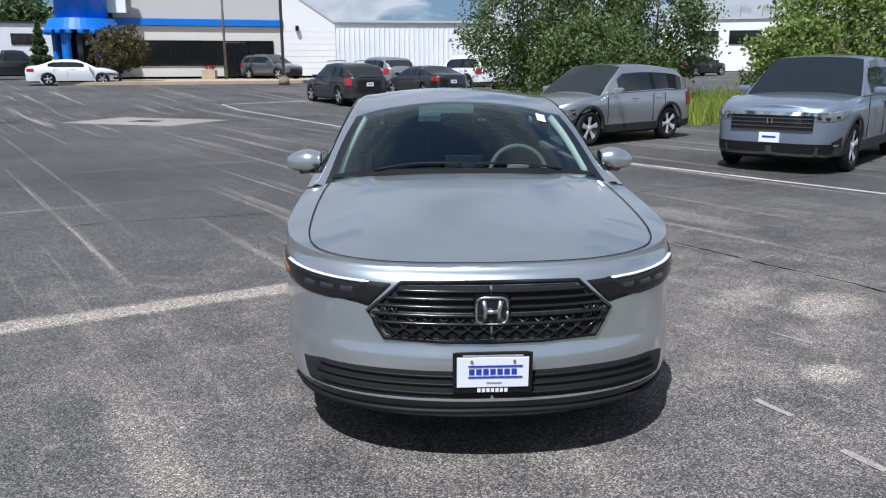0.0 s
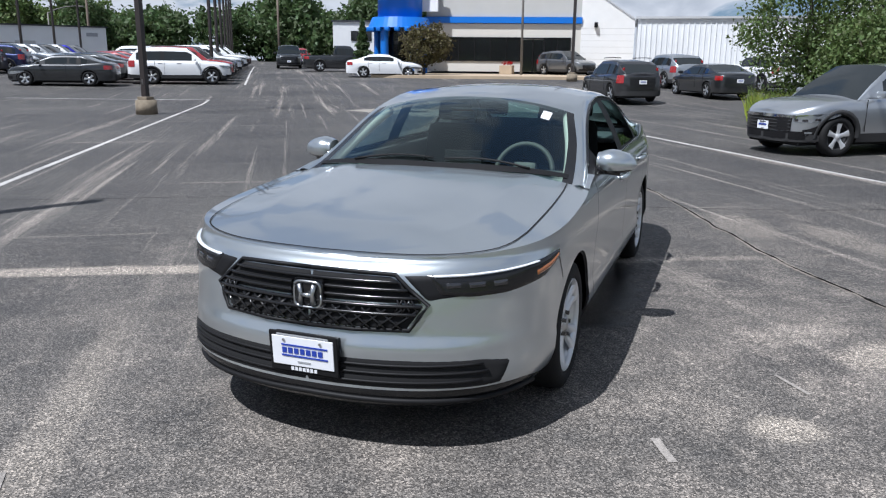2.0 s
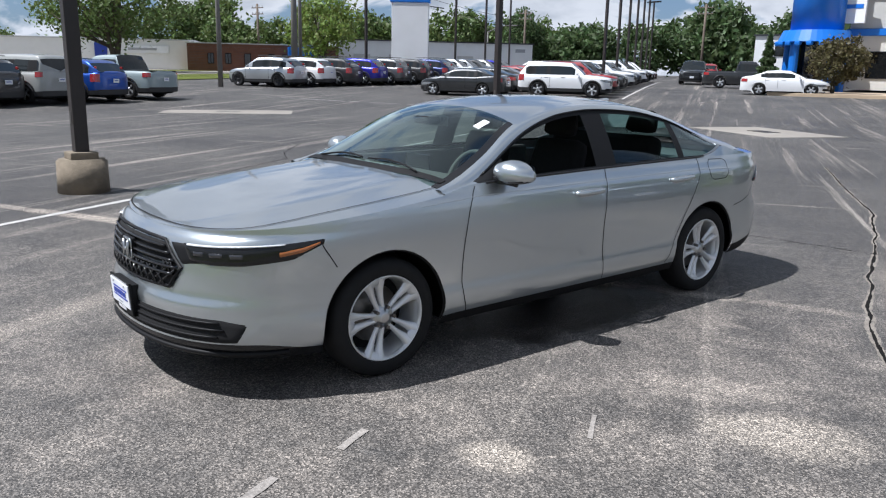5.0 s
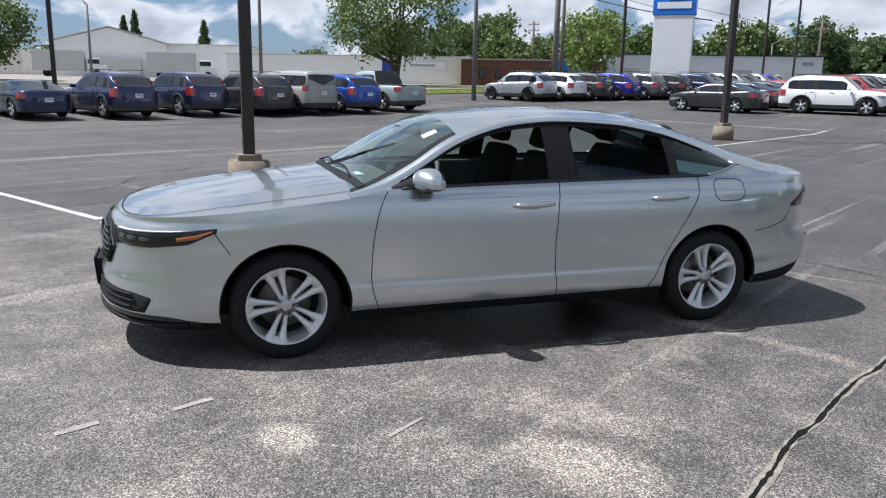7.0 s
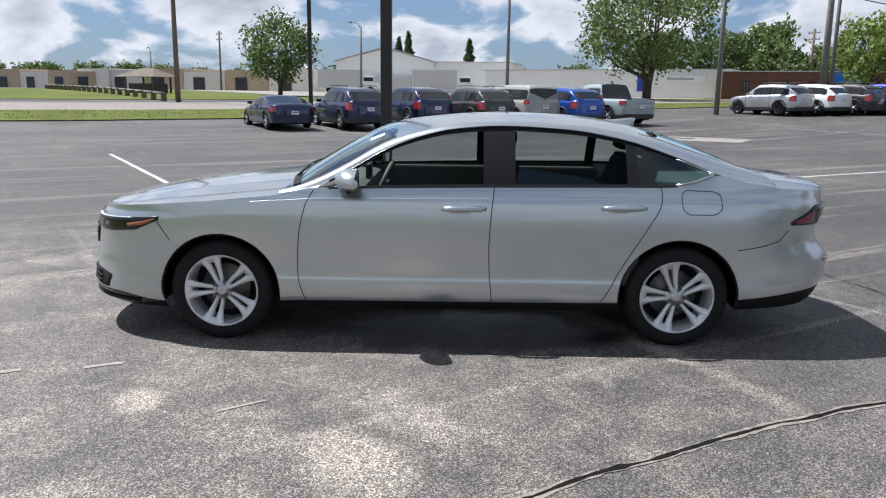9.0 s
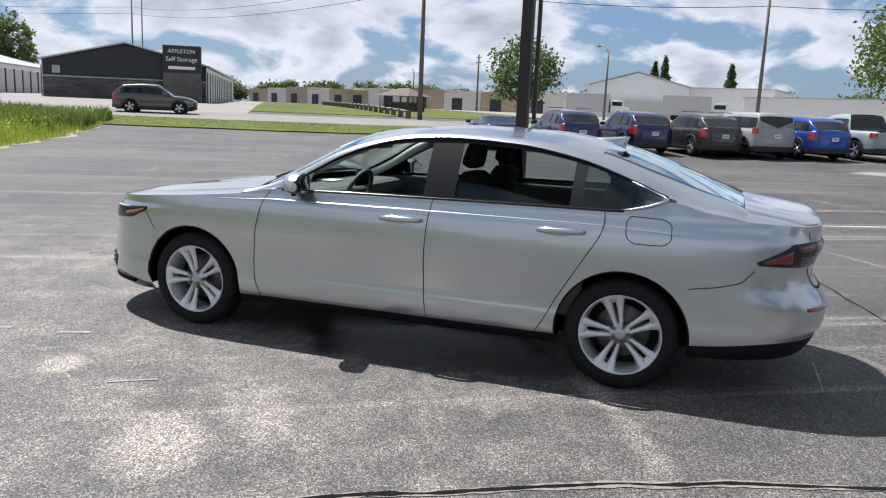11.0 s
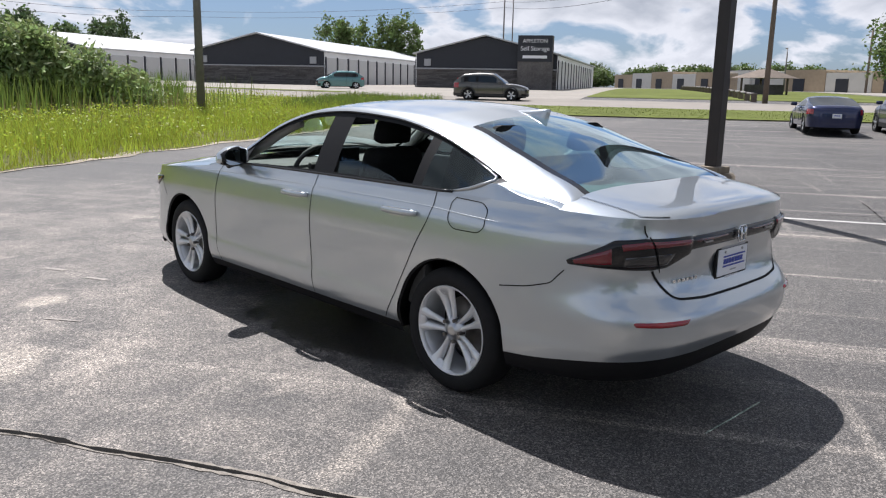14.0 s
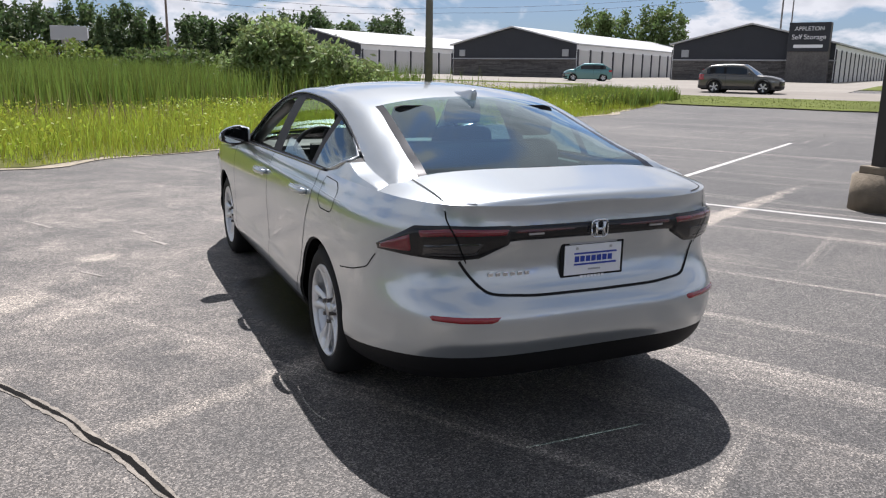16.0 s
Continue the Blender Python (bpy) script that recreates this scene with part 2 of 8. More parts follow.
def spline(pts):
    """A smooth function through (t, value) pairs: monotone cubic."""
    xs = np.array([p[0] for p in pts], float)
    ys = np.array([p[1] for p in pts], float)
    h = np.diff(xs)
    d = np.diff(ys) / h
    m = np.zeros(len(xs))
    m[0], m[-1] = d[0], d[-1]
    for i in range(1, len(xs) - 1):
        if d[i - 1] * d[i] > 0:
            w1, w2 = 2 * h[i] + h[i - 1], h[i] + 2 * h[i - 1]
            m[i] = (w1 + w2) / (w1 / d[i - 1] + w2 / d[i])

    def f(t):
        t = min(max(t, xs[0]), xs[-1])
        i = int(min(max(np.searchsorted(xs, t) - 1, 0), len(xs) - 2))
        s = (t - xs[i]) / h[i]
        return float((1 + 2 * s) * (1 - s) ** 2 * ys[i] + s * (1 - s) ** 2 * h[i] * m[i] + s * s * (3 - 2 * s) * ys[i + 1] + s * s * (s - 1) * h[i] * m[i + 1])
    return f


def grid_faces(nu, nv, flip=False):
    out = []
    for i in range(nu - 1):
        for j in range(nv - 1):
            q = (i * nv + j, (i + 1) * nv + j, (i + 1) * nv + j + 1, i * nv + j + 1)
            out.append(q[::-1] if flip else q)
    return out


def tube(path, r, seg=6):
    """A round tube along points: verts and faces."""
    vs, fs = [], []
    n = len(path)
    for i, p in enumerate(path):
        p = Vector(p)
        d = (Vector(path[min(i + 1, n - 1)]) - Vector(path[max(i - 1, 0)])).normalized()
        a = d.orthogonal().normalized()
        if abs(d.z) < 0.95:
            a = d.cross(Vector((0, 0, 1))).normalized()
        b = d.cross(a)
        rr = r[i] if isinstance(r, (list, tuple)) else r
        for k in range(seg):
            an = 2 * math.pi * k / seg
            vs.append(p + a * math.cos(an) * rr + b * math.sin(an) * rr)
    for i in range(n - 1):
        for k in range(seg):
            fs.append((i * seg + k, i * seg + (k + 1) % seg, (i + 1) * seg + (k + 1) % seg, (i + 1) * seg + k))
    fs.append(tuple(range(seg))[::-1])
    fs.append(tuple((n - 1) * seg + k for k in range(seg)))
    return vs, fs


def tube_ob(name, path, r, material, parent=None, label="", seg=6):
    v, f = tube(path, r, seg)
    return mesh_ob(name, v, f, material, parent, label)


# ---- ground ----
# the lot's own axes: lot(a, b) runs a metres along the parking rows, b metres towards the road
AX, BX = Vector((-0.52, 0.854)), Vector((-0.854, -0.52))


def lot(a, b):
    p = AX * a + BX * b
    return p.x, p.y


def lot_ab(x, y):
    return AX.x * x + AX.y * y, BX.x * x + BX.y * y


def ground_z(x, y):
    """The lot is flat; the land round it climbs gently."""
    r = math.hypot(x, y)
    return 1.45 * (1 - math.exp(-(r - 26) / 32)) if r > 26 else 0.0


def asphalt_mat():
    """Worn sealcoat over pale aggregate: speckle, scuffs, tyre-polished bands and pale patches."""
    m = mat("worn_asphalt", (0.15, 0.145, 0.14), 0.65, vary=0.0, spec=0.4)
    nodes, link = m.node_tree.nodes, m.node_tree.links.new
    p = nodes["Principled BSDF"]
    co = nodes.new("ShaderNodeTexCoord")

    def noise_tex(scale, detail, rough=0.6, dist=0.0, stretch=None):
        n = nodes.new("ShaderNodeTexNoise")
        n.inputs["Scale"].default_value, n.inputs["Detail"].default_value = scale, detail
        n.inputs["Roughness"].default_value, n.inputs["Distortion"].default_value = rough, dist
        if stretch:
            mp = nodes.new("ShaderNodeMapping")
            mp.inputs["Rotation"].default_value = (0, 0, stretch[0])
            mp.vector_type = "TEXTURE"
            mp.inputs["Scale"].default_value = (stretch[1], stretch[2], 1)
            link(co.outputs["Object"], mp.inputs[0])
            link(mp.outputs[0], n.inputs["Vector"])
        else:
            link(co.outputs["Object"], n.inputs["Vector"])
        return n.outputs["Fac"]

    def ramp(src, a, b, ca=(0, 0, 0, 1), cb=(1, 1, 1, 1)):
        r = nodes.new("ShaderNodeValToRGB")
        r.color_ramp.elements[0].position, r.color_ramp.elements[1].position = a, b
        r.color_ramp.elements[0].color, r.color_ramp.elements[1].color = ca, cb
        link(src, r.inputs[0])
        return r.outputs[0]

    def mix(fac, a, b, mode="MIX"):
        x = nodes.new("ShaderNodeMix")
        x.data_type, x.blend_type = "RGBA", mode
        for i, v in ((0, fac), (6, a), (7, b)):
            if isinstance(v, (int, float)):
                x.inputs[i].default_value = v
            elif isinstance(v, tuple):
                x.inputs[i].default_value = v
            else:
                link(v, x.inputs[i])
        return x.outputs[2]

    def mul(a, b):
        x = nodes.new("ShaderNodeMath")
        x.operation = "MULTIPLY"
        x.use_clamp = True
        for i, v in enumerate((a, b)):
            if isinstance(v, (int, float)):
                x.inputs[i].default_value = v
            else:
                link(v, x.inputs[i])
        return x.outputs[0]

    sealed = mix(ramp(noise_tex(0.22, 4), 0.35, 0.68), (0.046, 0.046, 0.048, 1), (0.096, 0.093, 0.090, 1))
    # the sealcoat is worn off round the middle of the lot
    d = nodes.new("ShaderNodeVectorMath")
    d.operation = "DISTANCE"
    link(co.outputs["Object"], d.inputs[0])
    d.inputs[1].default_value = (2.2, -2.4, 0)
    edge = nodes.new("ShaderNodeMath")
    edge.operation = "MULTIPLY_ADD"
    link(noise_tex(0.35, 6, 0.65), edge.inputs[0])
    edge.inputs[1].default_value = 9.0
    link(d.outputs["Value"], edge.inputs[2])
    rng = nodes.new("ShaderNodeMapRange")
    rng.inputs["From Min"].default_value, rng.inputs["From Max"].default_value = 6.5, 12.0
    rng.inputs["To Min"].default_value, rng.inputs["To Max"].default_value = 1.0, 0.06
    link(edge.outputs[0], rng.inputs[0])
    worn = mix(ramp(noise_tex(1.7, 7, 0.65), 0.36, 0.66), (0.108, 0.102, 0.097, 1), (0.232, 0.212, 0.194, 1))
    base = mix(mul(rng.outputs[0], ramp(noise_tex(2.4, 8, 0.7), 0.25, 0.6)), sealed, worn)
    # pale patches, and streaks along the driving lanes, fewer towards the meadow
    dp = nodes.new("ShaderNodeVectorMath")
    dp.operation = "DOT_PRODUCT"
    link(co.outputs["Object"], dp.inputs[0])
    dp.inputs[1].default_value = (-0.52, 0.854, 0)
    lane = nodes.new("ShaderNodeMapRange")
    lane.inputs["From Min"].default_value, lane.inputs["From Max"].default_value = -6.0, 2.0
    lane.inputs["To Min"].default_value, lane.inputs["To Max"].default_value = 0.35, 1.0
    link(dp.outputs["Value"], lane.inputs[0])
    lanes = lane.outputs[0]
    base = mix(mul(ramp(noise_tex(0.75, 8, 0.68, 0.6), 0.57, 0.70), mul(rng.outputs[0], 0.72)), base, (0.36, 0.325, 0.292, 1))
    base = mix(mul(ramp(noise_tex(1.0, 7, 0.62, 0.2, (radians(31.3), 7.0, 0.36)), 0.62, 0.72), 0.5), base, (0.33, 0.305, 0.275, 1))
    base = mix(mul(ramp(noise_tex(1.0, 7, 0.62, 0.2, (radians(121.3), 16.0, 0.5)), 0.56, 0.69), mul(lanes, 0.62)), base, (0.35, 0.32, 0.29, 1))
    base = mix(mul(ramp(noise_tex(1.0, 7, 0.62, 0.1, (radians(104), 2.4, 0.07)), 0.70, 0.76), 0.5), base, (0.42, 0.40, 0.37, 1))
    base = mix(mul(ramp(noise_tex(1.0, 6, 0.6, 0.2, (radians(121.3), 12.0, 1.1)), 0.55, 0.72), mul(lanes, 0.45)), base, (0.055, 0.055, 0.057, 1))
    # thin worn lines left by the squeegee, along the lanes
    base = mix(mul(ramp(noise_tex(1.0, 6, 0.6, 0.15, (radians(121.3), 15.0, 0.24)), 0.60, 0.70), mul(lanes, 0.65)), base, (0.34, 0.315, 0.285, 1))

    def placed(cx, cy, turn, sx, sy, wobble=0.5, scale=2.6):
        """How far a place lies from a worn mark, in units of its own size."""
        mq = nodes.new("ShaderNodeMapping")
        mq.vector_type = "TEXTURE"
        mq.inputs["Location"].default_value, mq.inputs["Rotation"].default_value, mq.inputs["Scale"].default_value = (cx, cy, 0), (0, 0, radians(turn)), (sx, sy, 1)
        link(co.outputs["Object"], mq.inputs[0])
        le = nodes.new("ShaderNodeVectorMath")
        le.operation = "LENGTH"
        link(mq.outputs[0], le.inputs[0])
        ma = nodes.new("ShaderNodeMath")
        ma.operation = "MULTIPLY_ADD"
        link(noise_tex(scale, 6, 0.7), ma.inputs[0])
        ma.inputs[1].default_value = wobble * 2
        link(le.outputs["Value"], ma.inputs[2])
        mr = nodes.new("ShaderNodeMapRange")
        mr.inputs["From Min"].default_value, mr.inputs["From Max"].default_value = 1.5, 1.05
        link(ma.outputs[0], mr.inputs[0])
        return mr.outputs[0]

    # a scraped seam across the lanes, and bleached patches
    for cx, cy, turn, sx, sy, gain in ((-2.6, -0.36, 26.5, 5.6, 0.16, 0.75), (-0.9, -3.2, 121, 2.6, 0.16, 0.3), (1.93, -1.55, 25, 0.20, 0.16, 0.75), (2.55, -0.35, 35, 0.45, 0.28, 0.6), (2.7, 2.9, 30, 0.30, 1.0, 0.3), (1.75, 3.3, 20, 0.35, 0.8, 0.3), (3.4, -2.3, 70, 0.8, 0.4, 0.5)):
        base = mix(mul(placed(cx, cy, turn, sx, sy), gain), base, (0.37, 0.335, 0.295, 1))
    # aggregate: pale and dark grains
    vor = nodes.new("ShaderNodeTexVoronoi")
    vor.inputs["Scale"].default_value = 150.0
    link(co.outputs["Object"], vor.inputs["Vector"])
    sep = nodes.new("ShaderNodeSeparateColor")
    link(vor.outputs["Color"], sep.inputs[0])
    gr = nodes.new("ShaderNodeValToRGB")
    gr.color_ramp.elements[0].color, gr.color_ramp.elements[1].color = (0.24, 0.24, 0.24, 1), (2.6, 2.48, 2.34, 1)
    for pos, val in ((0.35, 0.55), (0.62, 0.98), (0.86, 1.6)):
        gr.color_ramp.elements.new(pos).color = (val, val * 0.98, val * 0.95, 1)
    link(sep.outputs[0], gr.inputs[0])
    base = mix(0.95, base, gr.outputs[0], "MULTIPLY")
    base = mix(1.0, base, ramp(noise_tex(14, 8, 0.8), 0.3, 0.7, (0.72, 0.72, 0.72, 1), (1.28, 1.27, 1.25, 1)), "MULTIPLY")
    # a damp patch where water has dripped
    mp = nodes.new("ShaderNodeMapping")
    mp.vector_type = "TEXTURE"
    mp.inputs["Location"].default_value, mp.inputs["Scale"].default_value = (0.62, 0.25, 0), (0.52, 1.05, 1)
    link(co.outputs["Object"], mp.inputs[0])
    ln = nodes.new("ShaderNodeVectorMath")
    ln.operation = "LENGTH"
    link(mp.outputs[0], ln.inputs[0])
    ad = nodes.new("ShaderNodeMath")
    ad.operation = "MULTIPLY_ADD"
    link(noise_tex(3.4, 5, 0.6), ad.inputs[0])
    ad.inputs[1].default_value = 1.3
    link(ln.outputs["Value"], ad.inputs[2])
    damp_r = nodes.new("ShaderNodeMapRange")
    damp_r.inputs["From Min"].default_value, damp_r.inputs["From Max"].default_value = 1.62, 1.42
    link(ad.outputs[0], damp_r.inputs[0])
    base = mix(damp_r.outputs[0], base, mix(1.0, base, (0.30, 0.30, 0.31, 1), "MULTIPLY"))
    link(base, p.inputs["Base Color"])
    gl = nodes.new("ShaderNodeMapRange")
    gl.inputs["To Min"].default_value, gl.inputs["To Max"].default_value = 0.68, 0.33
    link(damp_r.outputs[0], gl.inputs[0])
    link(gl.outputs[0], p.inputs["Roughness"])
    b = nodes.new("ShaderNodeBump")
    b.inputs["Strength"].default_value, b.inputs["Distance"].default_value = 0.45, 0.004
    link(vor.outputs["Distance"], b.inputs["Height"])
    link(b.outputs["Normal"], p.inputs["Normal"])
    return m


M["asphalt"] = asphalt_mat()
M["line"] = mat("worn_white_paint", (0.46, 0.45, 0.43), 0.8, vary=0.35, scale=9, bump=0.2, bump_scale=80)
M["concrete"] = mat("pale_concrete", (0.27, 0.25, 0.22), 0.85, spec=0.2, vary=0.16, scale=2.5, bump=0.15, bump_scale=60)
M["road"] = mat("concrete_road", (0.235, 0.215, 0.19), 0.9, spec=0.2, vary=0.14, scale=0.8)
M["turf"] = mat("mown_turf", (0.112, 0.132, 0.036), 0.95, spec=0.08, vary=0.30, scale=1.6, bump=0.6, bump_scale=30)
M["meadow"] = mat("meadow_soil", (0.11, 0.115, 0.035), 0.95, spec=0.1, vary=0.3, scale=1.2, bump=0.5, bump_scale=20)
M["gravel"] = mat("verge_gravel", (0.30, 0.26, 0.20), 0.95, vary=0.35, scale=10, bump=0.6, bump_scale=60)
M["tar"] = mat("crack_filler", (0.010, 0.0095, 0.009), 0.95, spec=0.1, vary=0.3, scale=25, bump=0.3, bump_scale=60)

gv, rings = [], [0, 1.5, 3, 5, 8, 11, 14, 17, 20, 23, 26, 28, 31, 34, 38, 43, 48, 54, 62, 72, 85, 100, 130, 180, 260, 400, 700, 1200, 2200]
SEG = 96
for r in rings:
    for k in range(SEG):
        a = 2 * math.pi * k / SEG
        gv.append((r * math.cos(a), r * math.sin(a), ground_z(r, 0)))
gf = [(i * SEG + k, (i + 1) * SEG + k, (i + 1) * SEG + (k + 1) % SEG, i * SEG + (k + 1) % SEG) for i in range(len(rings) - 1) for k in range(SEG)]
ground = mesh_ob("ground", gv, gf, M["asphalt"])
tagged(ground, "worn grey asphalt parking lot with pale speckle", "ground", kind="structure")


def sheet(name, a0, a1, b0, b1, off, material, label, category, step=4.0, rough=0.0, kind="structure"):
    """A sheet of land laid on the ground in lot axes, with uneven edges."""
    na, nb = max(2, int((a1 - a0) / step) + 2), max(2, int((b1 - b0) / step) + 2)
    vs = []
    for i in range(na):
        for j in range(nb):
            a, b = a0 + (a1 - a0) * i / (na - 1), b0 + (b1 - b0) * j / (nb - 1)
            if rough:
                edge = 1 if i in (0, na - 1) else 0
                side = 1 if j in (0, nb - 1) else 0
                a += edge * rough * noise.noise((a * 0.7, b * 0.7, 3))
                b += side * rough * noise.noise((a * 0.7, b * 0.7, 9))
            x, y = lot(a, b)
            vs.append((x, y, ground_z(x, y) + off))
    return tagged(mesh_ob(name, vs, grid_faces(na, nb), material), label, category, kind=kind)


# meadow south of the lot, turf by the road, road and far turf
sheet("meadow", -75, -8.75, -60, 36, 0.02, M["meadow"], "rough meadow soil under tall weeds", "meadow", 0.8, 0.8)
sheet("verge", -9.2, -8.45, -30, 29.5, 0.012, M["gravel"], "pale gravel edge between asphalt and weeds", "verge", 0.35, 0.55)
sheet("turf_strip", -8.7, 60, 31.2, 38.0, 0.05, M["turf"], "mown green turf strip by the road", "turf", 1.8, 0.25)
sheet("turf_strip", -75, -8.7, 34.5, 38.0, 0.06, M["turf"], "mown green turf strip by the road", "turf", 2.5, 0.3)
sheet("road", -400, 400, 38.0, 46.5, 0.04, M["road"], "pale concrete road", "road", 3.0)
sheet("turf_field", 22, 300, 46.5, 51.5, 0.03, M["turf"], "green turf beyond the road", "turf", 5.0)
sheet("works_yard", 22, 300, 51.5, 130, 0.03, M["concrete"], "pale concrete yard round the white halls", "yard", 5.0)
sheet("turf_field", -3, 21, 52.0, 120, 0.03, M["turf"], "green turf beyond the road", "turf", 5.0)
sheet("storage_yard", -110, -3, 46.5, 125, 0.03, M["concrete"], "pale concrete apron of the storage units", "yard", 5.0)
sheet("turf_strip", -46, -20, 47.2, 49.5, 0.06, M["turf"], "green turf strip beside the concrete apron", "turf", 2.0, 0.3)
sheet("turf_field", -400, -75, -60, 38, 0.04, M["turf"], "distant green field", "turf", 12.0)


def painted_line(p0, p1, w=0.095, breaks=0.0):
    """A painted stripe, worn at its edges."""
    p0, p1 = Vector(p0), Vector(p1)
    d = p1 - p0
    n = max(2, int(d.length / 0.25))
    side = Vector((-d.y, d.x)).normalized()
    vs, fs = [], []
    for i in range(n + 1):
        p = p0 + d * i / n
        wob = 0.006 * noise.noise((p.x * 3, p.y * 3, 1))
        for s in (-1, 1):
            q = p + side * s * (w / 2 + wob + 0.008 * noise.noise((p.x * 9, p.y * 9, s)))
            vs.append((q.x, q.y, ground_z(q.x, q.y) + 0.004))
        if i and noise.noise((p.x * 1.3, p.y * 1.3, 5)) > -0.62 * (1 - breaks) - 0.1 * (breaks == 0):
            fs.append((2 * i - 2, 2 * i, 2 * i + 1, 2 * i - 1))
    ob = mesh_ob("painted_line", vs, fs, M["line"], None, "", False)
    return tagged(ob, "worn white painted parking line on asphalt", "line", "parking lines", kind="structure")


painted_line((-17.8, 21.0), (-4.4, -2.85))
painted_line((-13.35, -8.3), (-4.3, -2.85))
painted_line((-7.8, 27.25), (-1.9, 15.8))
painted_line((-1.9, 15.8), (3.43, 7.6))
painted_line((3.43, 7.6), (8.2, 0.7))
painted_line((-7.8, 27.25), (-3.5, 29.6))
painted_line((-17.8, 21.0), (-30, 13.4), 0.09, 0.5)
painted_line((-21.5, 29.0), (-38, 55), 0.1)


def crack(pts, w, material, name="crack"):
    """A wandering crack, filled and slightly sunken, with broken pale lips."""
    pts = [Vector(p) for p in pts]
    path = []
    for a, b in zip(pts, pts[1:]):
        n = max(2, int((b - a).length / 0.045))
        for i in range(n):
            p = a.lerp(b, i / n)
            path.append(p + Vector((noise.noise((p.x * 3.1, p.y * 3.1, 2)), noise.noise((p.x * 3.1, p.y * 3.1, 7)))) * 0.03)
    vs, lip = [], []
    n = len(path)
    for i, p in enumerate(path):
        d = (path[min(i + 1, n - 1)] - path[max(i - 1, 0)]).normalized()
        s = Vector((-d.y, d.x))
        ww = w * 0.72 * (0.75 + 0.7 * noise.noise((p.x * 6, p.y * 6, 4)) + 0.65 * noise.noise((p.x * 31, p.y * 31, 8)))
        ll = w * (0.95 + 1.1 * noise.noise((p.x * 2.3, p.y * 2.3, 14)) + 0.8 * noise.noise((p.x * 17, p.y * 17, 3)))
        for k in (-1, 1):
            q = p + s * k * max(ww, w * 0.2) * 0.5
            vs.append((q.x, q.y, ground_z(q.x, q.y) + 0.007))
            q = p + s * k * max(ll, ww) * 0.62
            lip.append((q.x, q.y, ground_z(q.x, q.y) + 0.0035))
    e = mesh_ob(name, vs, grid_faces(n, 2), material, None, "", False)
    tagged(e, "dark crack running through the asphalt", "crack", kind="structure")
    if w > 0.035 and len(pts) > 6:
        l = mesh_ob("crack_lip", lip, grid_faces(n, 2), M["lip"], e, "", False)
    return e


M["scuff"] = mat("scraped_aggregate", (0.30, 0.275, 0.25), 0.9, vary=0.5, scale=60, bump=0.5, bump_scale=120)
M["lip"] = mat("bare_aggregate", (0.24, 0.215, 0.185), 0.95, vary=0.5, scale=110, bump=0.5, bump_scale=150)
crack([(-2.6, 11.0), (-1.05, 8.34), (0.11, 6.48), (0.7, 5.15), (1.2, 3.9), (1.8, 2.36), (2.08, 1.72), (2.4, 1.12), (2.72, 0.58), (3.02, 0.14), (3.3, -0.6), (3.6, -1.4)], 0.040, M["tar"])
crack([(-8.5, 0.4), (-5.81, 1.72), (-4.54, 2.45), (-3.3, 3.0), (-1.47, 3.4), (0.1, 3.85), (1.1, 4.0), (2.46, 4.45), (3.94, 5.1), (8.0, 6.8)], 0.022, M["tar"])
crack([(-10.5, -1.5), (-9.0, -1.9), (-8.4, -2.6), (-7.1, -2.9), (-6.4, -3.4)], 0.018, M["tar"])
crack([(-18.0, -12.2), (-16.6, -11.2), (-15.2, -11.6), (-14.2, -10.8)], 0.03, M["tar"])
crack([(-16.6, -11.2), (-16.9, -10.3), (-16.0, -9.6)], 0.03, M["tar"])
crack([(-11.0, 4.6), (-9.6, 3.5), (-8.7, 3.1), (-7.9, 1.95), (-6.75, 0.45)], 0.03, M["tar"])
crack([(-17.5, -3.5), (-17.0, -2.6), (-18.3, -1.6), (-18.6, -0.6)], 0.05, M["tar"])
crack([(-21.5, 8.5), (-23.8, 9.2), (-25.0, 10.6)], 0.06, M["tar"])


def concrete_slab(cx, cy, l, w, rot, grate):
    e = empty("drain_slab", Matrix.Translation((cx, cy, ground_z(cx, cy))) @ pose(0, 0, 0, 0, 0, rot))
    tagged(e, "pale concrete drain slab with an iron grate", "drain slab", kind="structure")
    bm = bmesh.new()
    add_box(bm, 0, 0, -0.03, l, w, 0.076, 0.01)
    part("slab", bm, M["concrete"], e)
    if grate:
        bm = bmesh.new()
        for k in range(9):
            add_box(bm, -0.4 + 0.1 * k, 0, 0.012, 0.05, 0.55, 0.012)
        part("grate", bm, M["disc"], e, "dark iron grate")
    return e


# pale scuffs scraped into the sealcoat
for p0, p1, w in (((1.45, -2.06), (1.36, -1.865), 0.035), ((1.594, -1.962), (1.484, -1.792), 0.03), ((1.585, -2.58), (1.502, -2.395), 0.04), ((1.715, -1.979), (1.597, -1.831), 0.022), ((2.042, -1.107), (1.892, -0.892), 0.025), ((-0.9, -3.3), (-1.05, -3.1), 0.03), ((2.5, -3.4), (2.3, -3.0), 0.025)):
    sc = painted_line(p0, p1, w, 0.3)
    sc.name = "scuff"
    sc.data.materials[0] = M["scuff"]
    tagged(sc, "pale scuff scraped into worn asphalt", "scuff", "", kind="structure")
concrete_slab(-8.2, 18.9, 4.0, 2.6, -24, True)
concrete_slab(-23.5, 8.6, 4.6, 2.4, 60, True)


